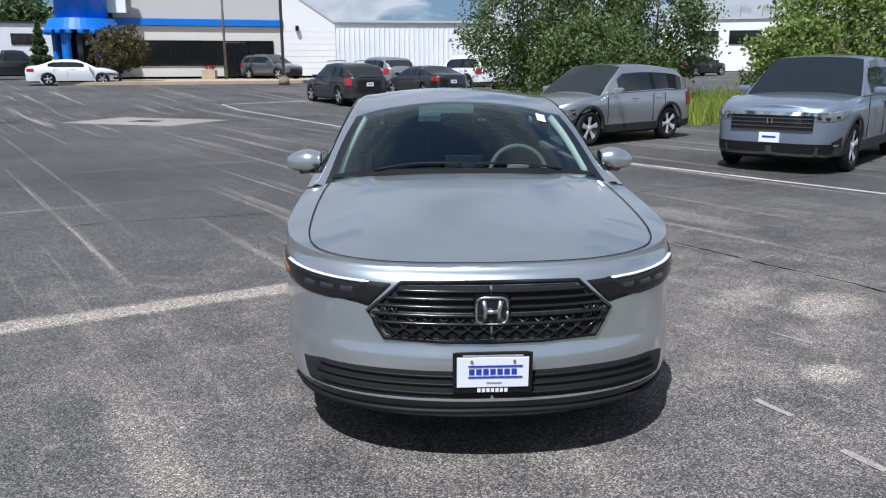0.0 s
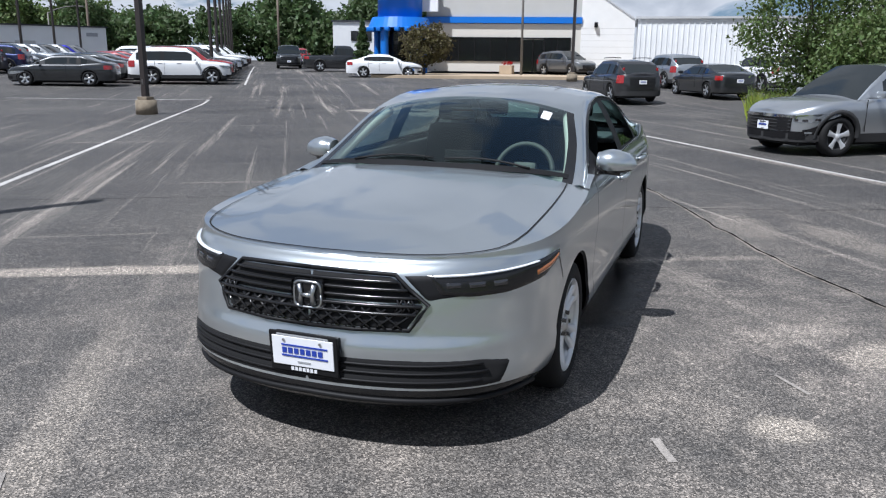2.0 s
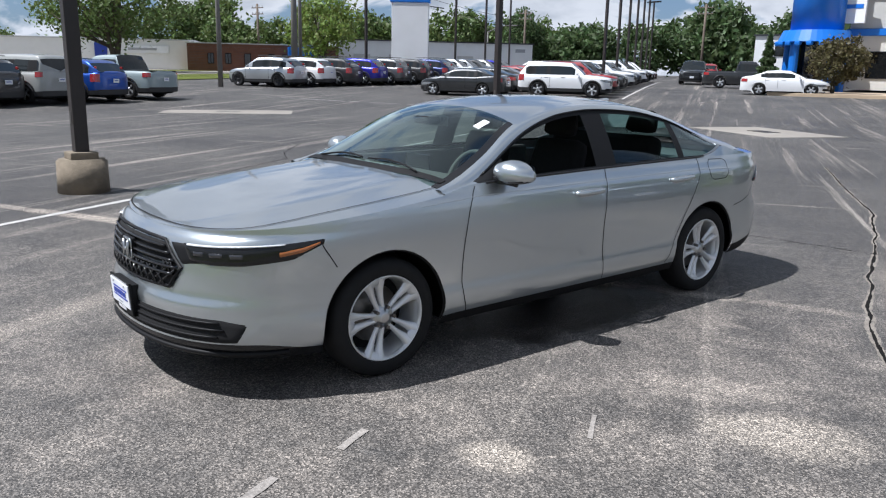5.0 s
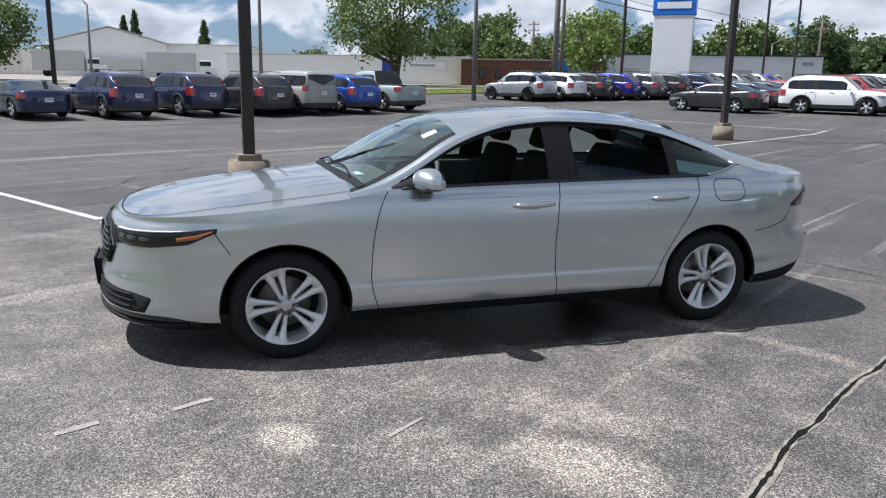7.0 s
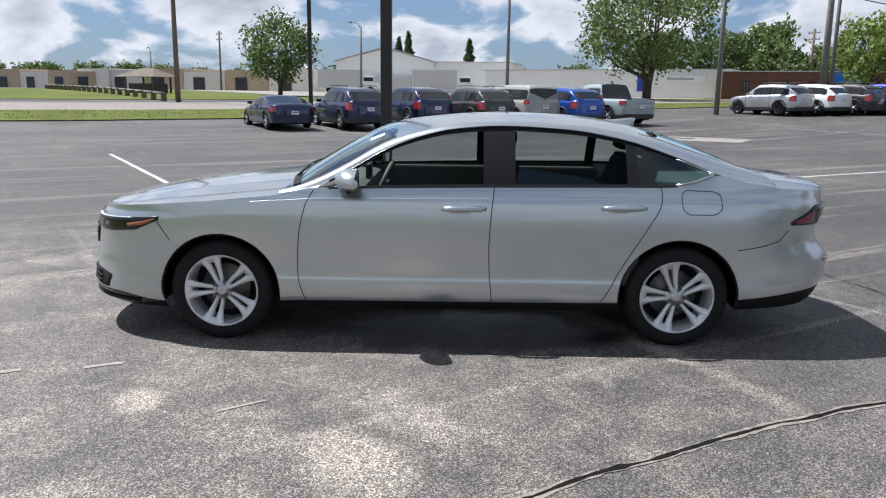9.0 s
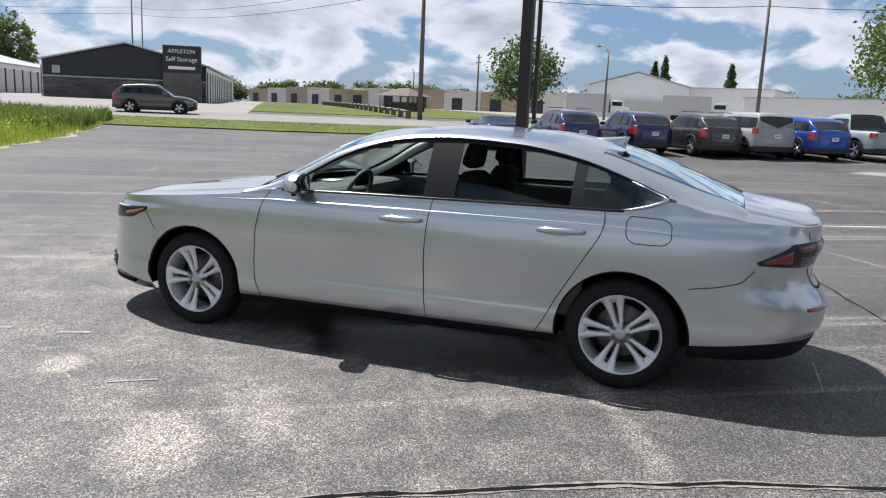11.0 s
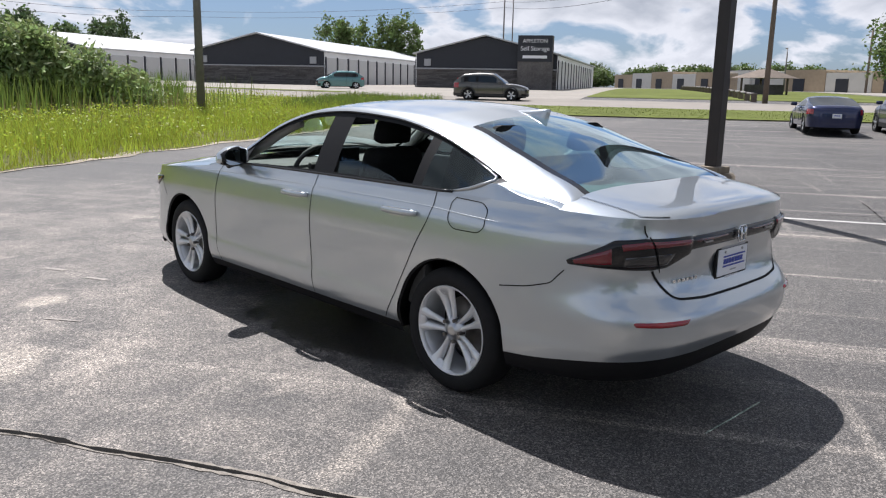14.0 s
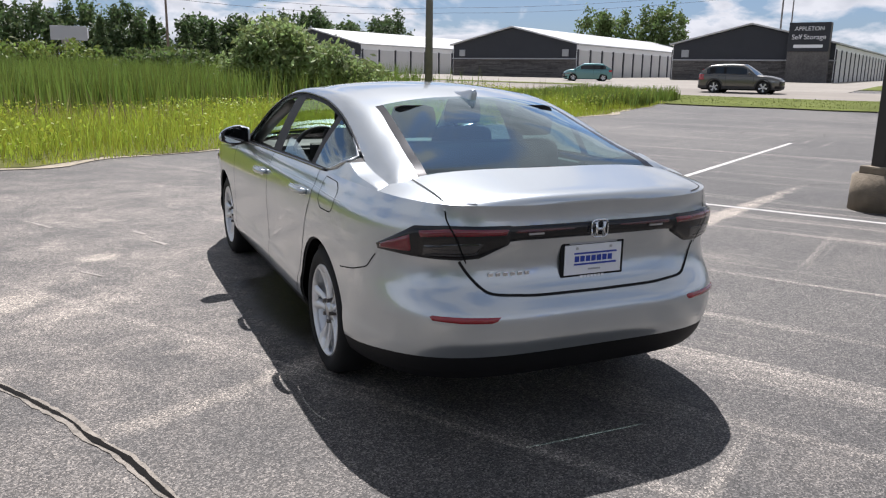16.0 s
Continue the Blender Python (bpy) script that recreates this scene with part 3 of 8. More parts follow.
# ---- the silver sedan ----
# car frame: nose at -y, its left flank at +x, mid-wheelbase at the origin
AXLE, HUB_Z, ARCH_R = 1.415, 0.322, 0.372
W_Z = spline([(0.16, 0.82), (0.22, 0.87), (0.28, 0.905), (0.35, 0.924), (0.395, 0.925), (0.445, 0.918), (0.6, 0.922), (0.74, 0.928), (0.86, 0.919), (0.915, 0.909), (0.935, 0.897), (0.98, 0.880), (1.03, 0.85)])
Y_F = spline([(0.17, -2.35), (0.24, -2.43), (0.30, -2.45), (0.40, -2.435), (0.46, -2.44), (0.52, -2.42), (0.62, -2.405), (0.70, -2.39), (0.75, -2.378), (0.79, -2.352), (0.81, -2.325)])
Y_R = spline([(0.20, 2.26), (0.28, 2.41), (0.385, 2.465), (0.45, 2.495), (0.54, 2.50), (0.60, 2.468), (0.66, 2.418), (0.74, 2.396), (0.80, 2.41), (0.88, 2.432), (0.93, 2.425), (0.97, 2.428), (1.0, 2.434), (1.03, 2.432)])
YC_F, YC_R, PX_F, PY_F, PX_R, PY_R = -0.95, 1.0, 2.1, 5.6, 4.0, 5.0
Z_TOP = spline([(-2.42, 0.80), (-2.2, 0.832), (-1.8, 0.868), (-1.4, 0.902), (-0.95, 0.948), (-0.75, 0.975), (0.0, 0.994), (1.0, 1.008), (1.5, 1.012), (1.9, 1.010), (2.2, 0.998), (2.43, 0.985)])
Z_HOOD = spline([(-2.42, 0.795), (-2.34, 0.814), (-2.2, 0.850), (-2.0, 0.893), (-1.6, 0.952), (-1.2, 0.997), (-0.9, 1.025)])
Z_DECK = spline([(1.7, 1.12), (1.9, 1.092), (2.0, 1.077), (2.1, 1.063), (2.2, 1.049), (2.32, 1.033), (2.39, 1.024), (2.415, 1.015), (2.436, 0.988)])


def ease(u, a, b):
    """Even spacing round a blunt corner."""
    return u ** a / (u ** a + (1 - u) ** b)


def unease(w, a, b):
    lo, hi = 0.0, 1.0
    for _ in range(34):
        mid = (lo + hi) / 2
        lo, hi = (mid, hi) if ease(mid, a, b) < w else (lo, mid)
    return (lo + hi) / 2


E_F, E_R = (1.35, 2.0), (2.5, 2.0)


def hull(s, z):
    """The flank at height z: s in 0..1 runs round the nose, 1..2 along the side, 2..3 round the tail."""
    w = W_Z(z)
    if s <= 1:
        th = ease(s, *E_F) * math.pi / 2
        c, d = max(math.cos(th), 0) ** (2 / PY_F), max(math.sin(th), 0) ** (2 / PX_F)
        return Vector((w * d, YC_F - (YC_F - Y_F(z)) * c, z))
    if s <= 2:
        return Vector((w, YC_F + (YC_R - YC_F) * (s - 1), z))
    th = ease(min(s, 3) - 2, *E_R) * math.pi / 2
    c, d = max(math.cos(th), 0) ** (2 / PX_R), max(math.sin(th), 0) ** (2 / PY_R)
    return Vector((w * c, YC_R + (Y_R(z) - YC_R) * d, z))


def s_of_x(x, z, rear=False):
    k = min(max(x / W_Z(z), 0.0), 1.0)
    if rear:
        return 2 + unease(math.acos(k ** (PX_R / 2)) / (math.pi / 2), *E_R)
    return unease(math.asin(k ** (PX_F / 2)) / (math.pi / 2), *E_F)


def s_of_y(y, z):
    if y < YC_F:
        return unease(math.acos(min(1.0, ((YC_F - y) / (YC_F - Y_F(z))) ** (PY_F / 2))) / (math.pi / 2), *E_F)
    if y <= YC_R:
        return 1 + (y - YC_F) / (YC_R - YC_F)
    return 2 + unease(math.asin(min(1.0, ((y - YC_R) / (Y_R(z) - YC_R)) ** (PY_R / 2))) / (math.pi / 2), *E_R)


def hull_n(s, z):
    e = 2e-3
    a = hull(min(s + e, 3), z) - hull(max(s - e, 0), z)
    b = hull(s, z + 3e-3) - hull(s, z - 3e-3)
    n = a.cross(b)
    return n.normalized() if n.length > 0 else Vector((1, 0, 0))


def on_hull(p, off=0.0):
    """p = ('x'|'r'|'y', value, z): a place on the nose, the tail or the flank."""
    kind, v, z = p
    s = s_of_x(v, z) if kind == "x" else s_of_x(v, z, True) if kind == "r" else s_of_y(v, z)
    q = hull(s, z)
    return q + hull_n(s, z) * off


def s_of(p):
    kind, v, z = p
    return s_of_x(v, z) if kind == "x" else s_of_x(v, z, True) if kind == "r" else s_of_y(v, z)


def resample(pts, n):
    """n (s, z) pairs along a polyline of hull places."""
    q = [(s_of(p), p[2]) for p in pts]
    seg = [0.0]
    for a, b in zip(q, q[1:]):
        seg.append(seg[-1] + (hull(*b) - hull(*a)).length + 1e-6)
    out = []
    for i in range(n):
        t = seg[-1] * i / (n - 1)
        k = max(0, min(len(q) - 2, next((j for j in range(len(seg) - 1) if seg[j + 1] >= t), len(q) - 2)))
        f = (t - seg[k]) / (seg[k + 1] - seg[k])
        out.append((q[k][0] + (q[k + 1][0] - q[k][0]) * f, q[k][1] + (q[k + 1][1] - q[k][1]) * f))
    return out


def patch(name, top, bottom, off, material, parent, label="", nu=24, nv=8, sides=(1, -1), both=None):
    """A skin over the hull between two polylines, lifted by off, with a turned-in rim; on one or both flanks."""
    a, b = resample(top, nu), resample(bottom, nu)
    made = []
    for sg in sides:
        vs = []
        for i in range(nu):
            for j in range(nv):
                f = j / (nv - 1)
                s, z = a[i][0] + (b[i][0] - a[i][0]) * f, a[i][1] + (b[i][1] - a[i][1]) * f
                edge = min(i, nu - 1 - i, 1) * min(j, nv - 1 - j, 1)
                q = hull(s, z) + hull_n(s, z) * (off if edge else -0.004)
                vs.append((q.x * sg, q.y, q.z))
        made.append(mesh_ob(name, vs, grid_faces(nu, nv, sg < 0), material, parent, label))
    return made


def seam(name, pts, parent, width=0.0055, off=0.0012, sides=(1, -1), n=40, material=None):
    """A dark shut line along hull places, its corners rounded."""
    q = resample(pts, n)
    for _ in range(5 if len(pts) > 3 else 0):
        q = [q[0]] + [tuple((a[k] + 2 * b[k] + c[k]) / 4 for k in (0, 1)) for a, b, c in zip(q, q[1:], q[2:])] + [q[-1]]
    for sg in sides:
        vs = []
        for i, (s, z) in enumerate(q):
            p = hull(s, z)
            d = hull(*q[min(i + 1, n - 1)]) - hull(*q[max(i - 1, 0)])
            nn = hull_n(s, z)
            side = nn.cross(d).normalized() * width / 2
            for k in (-1, 1):
                v = p + side * k + nn * off
                vs.append((v.x * sg, v.y, v.z))
        mesh_ob(name, vs, grid_faces(n, 2, sg > 0), material or M["gap"], parent)


def path_strip(pts3, width, normal, off):
    """Verts of a flat strip along 3D points."""
    vs = []
    n = len(pts3)
    for i, p in enumerate(pts3):
        d = (pts3[min(i + 1, n - 1)] - pts3[max(i - 1, 0)]).normalized()
        nn = normal(i) if callable(normal) else normal
        side = nn.cross(d).normalized() * width / 2
        vs += [p - side + nn * off, p + side + nn * off]
    return vs


sedan = empty("sedan")
tagged(sedan, "silver four-door sedan with open side windows, parked on the asphalt", "car")

# feature rows of the flank: each a function of y, from the lip up to the shoulder
ROW = [
    spline([(-2.5, 0.205), (-1.8, 0.20), (-1.0, 0.215), (1.0, 0.225), (1.9, 0.25), (2.5, 0.275)]),
    spline([(-2.5, 0.302), (-2.1, 0.295), (-1.8, 0.25), (-1.0, 0.272), (1.0, 0.285), (1.85, 0.325), (2.2, 0.365), (2.5, 0.385)]),
    spline([(-2.5, 0.44), (-1.8, 0.40), (1.0, 0.40), (1.9, 0.44), (2.5, 0.46)]),
    spline([(-2.5, 0.525), (-1.0, 0.50), (1.0, 0.50), (2.5, 0.56)]),
    spline([(-2.5, 0.64), (-1.0, 0.66), (1.0, 0.68), (2.5, 0.66)]),
    spline([(-2.5, 0.735), (-1.8, 0.77), (-1.0, 0.82), (1.0, 0.85), (2.1, 0.83), (2.5, 0.80)]),
    spline([(-2.5, 0.765), (-1.8, 0.82), (-1.0, 0.885), (1.0, 0.93), (2.1, 0.92), (2.5, 0.885)]),
    Z_TOP,
]
S_VALUES = [i / 44 for i in range(44)] + [1 + i / 56 for i in range(56)] + [2 + i / 44 for i in range(45)]
SUB = 5
wall_v, wall_rows = [], (len(ROW) - 1) * SUB + 1
for s in S_VALUES:
    for j in range(wall_rows):
        k, f = min(j // SUB, len(ROW) - 2), (j - SUB * min(j // SUB, len(ROW) - 2)) / SUB
        z = 0.6
        for _ in range(6):
            y = hull(s, z).y
            z = ROW[k](y) * (1 - f) + ROW[k + 1](y) * f
        wall_v.append(hull(s, z))


def arch_gap(p):
    """Signed distance outside the nearest wheel arch, in the side view."""
    return min(math.hypot(p.y - sy * AXLE, p.z - HUB_Z) for sy in (-1, 1)) - ARCH_R


wall_faces = [f for f in grid_faces(len(S_VALUES), wall_rows) if not all(arch_gap(wall_v[i]) < 0 for i in f)]
for i, p in enumerate(wall_v):
    if arch_gap(p) < 0:
        c = Vector((0, AXLE if p.y > 0 else -AXLE, HUB_Z))
        r = Vector((0, p.y - c.y, p.z - c.z))
        if r.length > 0:
            q = c + r.normalized() * ARCH_R
            wall_v[i] = Vector((hull(s_of_y(q.y, max(q.z, 0.2)), max(q.z, 0.2)).x, q.y, q.z))


def smooth_normals(verts, faces):
    ns = [Vector() for _ in verts]
    for f in faces:
        a, b, c = verts[f[0]], verts[f[1]], verts[f[2]]
        d = verts[f[3]] if len(f) > 3 else c
        n = (c - a).cross(d - b)
        for i in f:
            ns[i] += n
    return [n.normalized() if n.length > 0 else Vector((0, 0, 1)) for n in ns]


wall_n = smooth_normals(wall_v, wall_faces)


def shell(name, verts, normals, faces, material, label="", sg=1, mirror=False):
    """A body panel from some faces of a shared surface, keeping its smooth normals."""
    used = sorted({i for f in faces for i in f})
    idx = {i: k for k, i in enumerate(used)}
    vs, ns, fs = [], [], []
    for m_ in ((1, -1) if mirror else (sg,)):
        base = len(vs)
        vs += [(verts[i].x * m_, verts[i].y, verts[i].z) for i in used]
        ns += [(normals[i].x * m_, normals[i].y, normals[i].z) for i in used]
        for f in faces:
            q = tuple(base + idx[i] for i in f)
            fs.append(q if m_ > 0 else q[::-1])
    ob = mesh_ob(name, vs, fs, material, sedan, label)
    ob.data.normals_split_custom_set_from_vertices(ns)
    return ob


def centre(f, verts):
    return sum((verts[i] for i in f), Vector()) / len(f)


def row_of(f):
    return min(i % wall_rows for i in f)


groups = {}
D3 = spline([(0.25, 0.90), (0.30, 0.945), (0.50, 1.05), (0.74, 1.19), (0.88, 1.27), (0.94, 1.292), (1.02, 1.276)])
D1 = spline([(0.25, -0.87), (0.30, -0.895), (0.45, -0.93), (0.65, -0.922), (0.85, -0.885), (0.93, -0.855), (1.0, -0.80)])
for f in wall_faces:
    c, r = centre(f, wall_v), row_of(f)
    if r < SUB:
        key = "front_lip" if c.y < -1.75 else "rear_valance" if c.y > 1.75 else "sill"
    elif c.y < -1.72 + 0.30 * max(0, 0.62 - c.z):
        key = "front_bumper"
    elif c.y > 1.76 and (c.z < 0.66 or c.y > 2.36):
        key = "rear_bumper"
    elif c.y < D1(c.z):
        key = "front_fender"
    elif c.y < 0.25:
        key = "front_door"
    elif c.y < D3(c.z):
        key = "rear_door"
    else:
        key = "rear_quarter"
    groups.setdefault(key, []).append(f)
for key, fs in groups.items():
    dark = key in ("front_lip", "rear_valance", "sill")
    if key in ("front_bumper", "rear_bumper", "front_lip", "rear_valance"):
        shell(key, wall_v, wall_n, fs, M["black_gloss" if key == "front_lip" else "black_trim" if dark else "silver"], "black plastic" if dark else "", mirror=True)
    else:
        for sg in (1, -1):
            shell(key, wall_v, wall_n, fs, M["black_trim" if dark else "silver"], "matt black plastic" if dark else "", sg)


# hood and trunk lid: rows across from the shoulder to the centre line
def cap(name, s_list, z_mid, power, nx=16, crease=0.0):
    vs, n = [], len(s_list)
    for s in s_list:
        z = 0.9
        for _ in range(8):
            z = Z_TOP(hull(s, z).y)
        e = hull(s, z)
        zm = max(z_mid(e.y), e.z)
        for k in range(nx + 1):
            t = 1 - k / nx
            z = e.z + (zm - e.z) * (1 - t ** power)
            if crease:
                ridge = 0.62 * e.x
                z += crease * max(0.0, 1 - abs(t * e.x - ridge) / 0.10) * min(1.0, max(0.0, (e.y + 2.35) * 2.0))
            vs.append(Vector((e.x * t, e.y, z)))
    fs = grid_faces(n, nx + 1)
    return shell(name, vs, smooth_normals(vs, fs), fs, M["silver"], mirror=True)


cap("hood", [0.0] + [i / 44 for i in range(1, 44)] + [1.0, 1.01, 1.02], Z_HOOD, 2.5, crease=0.006)
S_LID = s_of_y(2.0, 1.005)
cap("trunk_lid", [S_LID + (3 - S_LID) * i / 40 for i in range(41)], Z_DECK, 4.6)

# greenhouse guides: glass edge (E1), window top (E2) and window bottom (E3)
Z_ROOF = spline([(-1.04, 1.005), (-0.9, 1.095), (-0.75, 1.186), (-0.6, 1.268), (-0.45, 1.338), (-0.3, 1.378), (-0.1, 1.404), (0.15, 1.426), (0.4, 1.434), (0.8, 1.420), (1.2, 1.366), (1.5, 1.280), (1.75, 1.180), (2.025, 1.068)])
X1 = spline([(-1.04, 0.800), (-0.92, 0.786), (-0.65, 0.742), (-0.34, 0.655), (0.0, 0.600), (0.4, 0.562), (0.8, 0.552), (1.2, 0.540), (1.5, 0.570), (2.025, 0.640)])
Z1 = spline([(-1.04, 0.953), (-0.92, 0.990), (-0.65, 1.116), (-0.45, 1.232), (-0.34, 1.282), (-0.15, 1.338), (0.1, 1.380), (0.4, 1.392), (0.8, 1.376), (1.2, 1.314), (1.5, 1.220), (1.75, 1.140), (2.0, 1.058), (2.025, 1.036)])
X2 = spline([(-1.04, 0.868), (-0.8, 0.838), (-0.535, 0.778), (-0.26, 0.722), (0.02, 0.690), (0.4, 0.676), (0.8, 0.678), (1.1, 0.690), (1.43, 0.722), (1.65, 0.750), (2.025, 0.765)])
Z2 = spline([(-1.04, 0.946), (-0.82, 0.984), (-0.68, 1.045), (-0.535, 1.128), (-0.40, 1.205), (-0.26, 1.264), (-0.1, 1.312), (0.02, 1.336), (0.33, 1.358), (0.72, 1.340), (1.07, 1.282), (1.43, 1.166), (1.63, 1.090), (1.8, 1.056), (2.0, 1.024), (2.025, 1.010)])
Z3 = spline([(-1.04, 0.944), (-0.82, 0.982), (-0.7, 0.986), (0.0, 1.000), (1.0, 1.014), (1.34, 1.018), (1.5, 1.046), (1.63, 1.084), (1.8, 1.044), (2.0, 1.012), (2.025, 0.998)])


def x3(y):
    k = (Z3(y) - Z_TOP(y)) / 0.35
    return hull(s_of_y(y, Z_TOP(y)), Z_TOP(y)).x * (1 - k) + X2(y) * k - 0.002


NA, NB, NC = 14, 6, 10
CAB_Y = [-1.04, -1.0, -0.95, -0.9, -0.85, -0.8, -0.74, -0.68, -0.62, -0.56, -0.5, -0.45, -0.4, -0.34, -0.27, -0.2, -0.12, -0.04, 0.04, 0.12, 0.205, 0.27, 0.335, 0.40, 0.48, 0.56, 0.64, 0.72, 0.8, 0.88, 0.96, 1.02, 1.08, 1.15, 1.2, 1.26, 1.32, 1.38, 1.44, 1.5, 1.55, 1.6, 1.65, 1.7, 1.75, 1.8, 1.85, 1.9, 1.95, 2.0, 2.025]
cab_v, CAB_N = [], NA + NB + NC + 2
for y in CAB_Y:
    x1, z1, zr, x2, z2, z3 = X1(y), Z1(y), max(Z_ROOF(y), Z1(y)), X2(y), Z2(y), Z3(y)
    for k in range(NA):
        t = k / NA
        cab_v.append(Vector((x1 * t, y, z1 + (zr - z1) * (1 - t ** 2.3))))
    for k in range(NB):
        t = k / NB
        bulge = math.sin(t * math.pi) * 0.010
        cab_v.append(Vector((x1 + (x2 - x1) * t + bulge, y, z1 + (z2 - z1) * t + bulge)))
    for k in range(NC + 1):
        t = (0, 0.07, 0.16, 0.28, 0.40, 0.52, 0.64, 0.76, 0.88, 0.96, 1.0)[k]
        bulge = math.sin(t * math.pi) * 0.012
        cab_v.append(Vector((x2 + (x3(y) - x2) * t + bulge, y, z2 + (z3 - z2) * t)))
    cab_v.append(hull(s_of_y(y, Z_TOP(y)), Z_TOP(y)))
cab_faces = grid_faces(len(CAB_Y), CAB_N, True)
cab_n = smooth_normals(cab_v, cab_faces)
cab = {}
for f in cab_faces:
    y, k = centre(f, cab_v).y, min(i % CAB_N for i in f)
    if k < NA:
        key = "windshield" if y < -0.37 else "rear_glass" if y > 1.20 else "roof"
        if key == "windshield" and k == NA - 1:
            key = "glass_border"
        if key == "rear_glass" and (k == NA - 1 or y > 1.99 or y < 1.23):
            key = "rear_border"
    elif k < NA + NB:
        key = "roof_rail"
    elif k < NA + NB + NC:
        r = k - NA - NB
        if y < -0.82 or y > 1.65:
            key = "roof_rail"
        elif r in (0, NC - 1) or y < -0.56 or (0.205 < y < 0.40) or 1.08 < y < 1.15 or y > 1.58:
            key = "window_frame"
        elif y < 0.205:
            key = "open"
        elif y < 1.08:
            key = "rear_window"
        else:
            key = "quarter_glass"
    else:
        key = "belt"
    cab.setdefault(key, []).append(f)
shell("roof", cab_v, cab_n, cab["roof"], M["silver"], mirror=True)
for sg in (1, -1):
    shell("roof_rail", cab_v, cab_n, cab["roof_rail"], M["silver"], "", sg)
    shell("window_frame", cab_v, cab_n, cab["window_frame"], M["black_trim"], "black pillar and window frame", sg)
    shell("belt_trim", cab_v, cab_n, cab["belt"], M["silver"], "", sg)
    shell("quarter_glass", cab_v, cab_n, cab["quarter_glass"], M["glass_tint"], "dark tinted glass", sg)
shell("windshield", cab_v, cab_n, cab["windshield"], M["glass_screen"], mirror=True)
for sg in (1, -1):
    shell("windshield_border", cab_v, cab_n, cab["glass_border"], M["black_gloss"], "", sg)
shell("rear_window", cab_v, cab_n, cab["rear_glass"], M["glass_rear"], mirror=True)
shell("rear_window_border", cab_v, cab_n, cab["rear_border"], M["black_gloss"], mirror=True)
# the side windows of the far flank are up, those of the near one wound down
shell("front_door_glass", cab_v, cab_n, cab["open"], M["glass_tint"], "", -1)
shell("rear_door_glass", cab_v, cab_n, cab["rear_window"], M["glass_tint"], "", -1)


def cab_at(y, t):
    """A place on the side window surface, t from its top to its bottom."""
    b = math.sin(t * math.pi) * 0.012
    return Vector((X2(y) + (x3(y) - X2(y)) * t + b, y, Z2(y) + (Z3(y) - Z2(y)) * t))


gv = []
for i in range(17):
    y = 0.41 + 0.60 * i / 16
    zt = Z3(y) + 0.098 * (1 - (i / 16) ** 1.6)
    t0 = 1 - (zt - Z3(y)) / (Z2(y) - Z3(y))
    for k in range(4):
        q = cab_at(y, t0 + (1 - t0) * k / 3)
        gv.append((q.x - 0.012, q.y, q.z))
mesh_ob("rear_door_glass", gv, grid_faces(17, 4), M["glass_side"], sedan, "half lowered pane")

# bright kick-up of the quarter window
ck = [cab_at(y, t) for y, t in ((1.36, 0.985), (1.43, 0.98), (1.5, 0.97), (1.56, 0.93), (1.6, 0.8), (1.605, 0.45), (1.58, 0.1), (1.5, 0.04), (1.4, 0.02))]
for sg in (1, -1):
    tube_ob("window_moulding", [((p.x + 0.006) * sg, p.y, p.z) for p in ck], [0.003, 0.006, 0.009, 0.010, 0.010, 0.008, 0.007, 0.005, 0.003], M["satin"], sedan, "satin chrome")
    top = [cab_at(y, 0.0) for y in np.linspace(-0.74, 1.60, 40)]
    tube_ob("drip_moulding", [((p.x + 0.004) * sg, p.y, p.z + 0.002) for p in top], 0.006, M["black_gloss"], sedan)
    low = [cab_at(y, 1.0) for y in np.linspace(-0.74, 1.38, 30)]
    tube_ob("belt_moulding", [((p.x + 0.003) * sg, p.y, p.z - 0.002) for p in low], 0.008, M["black_gloss"], sedan)

# shut lines
seam("door_gap", [("y", D1(z), z) for z in np.linspace(0.275, 0.97, 14)], sedan)
seam("door_gap", [("y", 0.268, 0.285), ("y", 0.25, 0.45), ("y", 0.243, 0.65), ("y", 0.255, 0.85), ("y", 0.272, 1.0)], sedan)
seam("door_gap", [("y", D3(z), z) for z in np.linspace(0.292, 1.008, 14)], sedan)
seam("bumper_gap", [("y", -1.79, 0.765), ("y", -1.75, 0.70), ("y", -1.715, 0.645)], sedan)
seam("bumper_gap", [("y", 1.755, 0.632), ("y", 1.9, 0.655), ("y", 2.02, 0.69), ("y", 2.075, 0.755)], sedan)


def hood_z(x, y):
    zt, zm = Z_TOP(y), max(Z_HOOD(y), Z_TOP(y))
    xe = max(hull(s_of_y(y, zt), zt).x, 0.05)
    k = min(1, abs(x) / xe)
    rise = 0.006 * max(0.0, 1 - abs(abs(x) - 0.62 * xe) / 0.10) * min(1.0, max(0.0, (y + 2.35) * 2.0))
    return zt + (zm - zt) * (1 - k ** 2.5) + rise


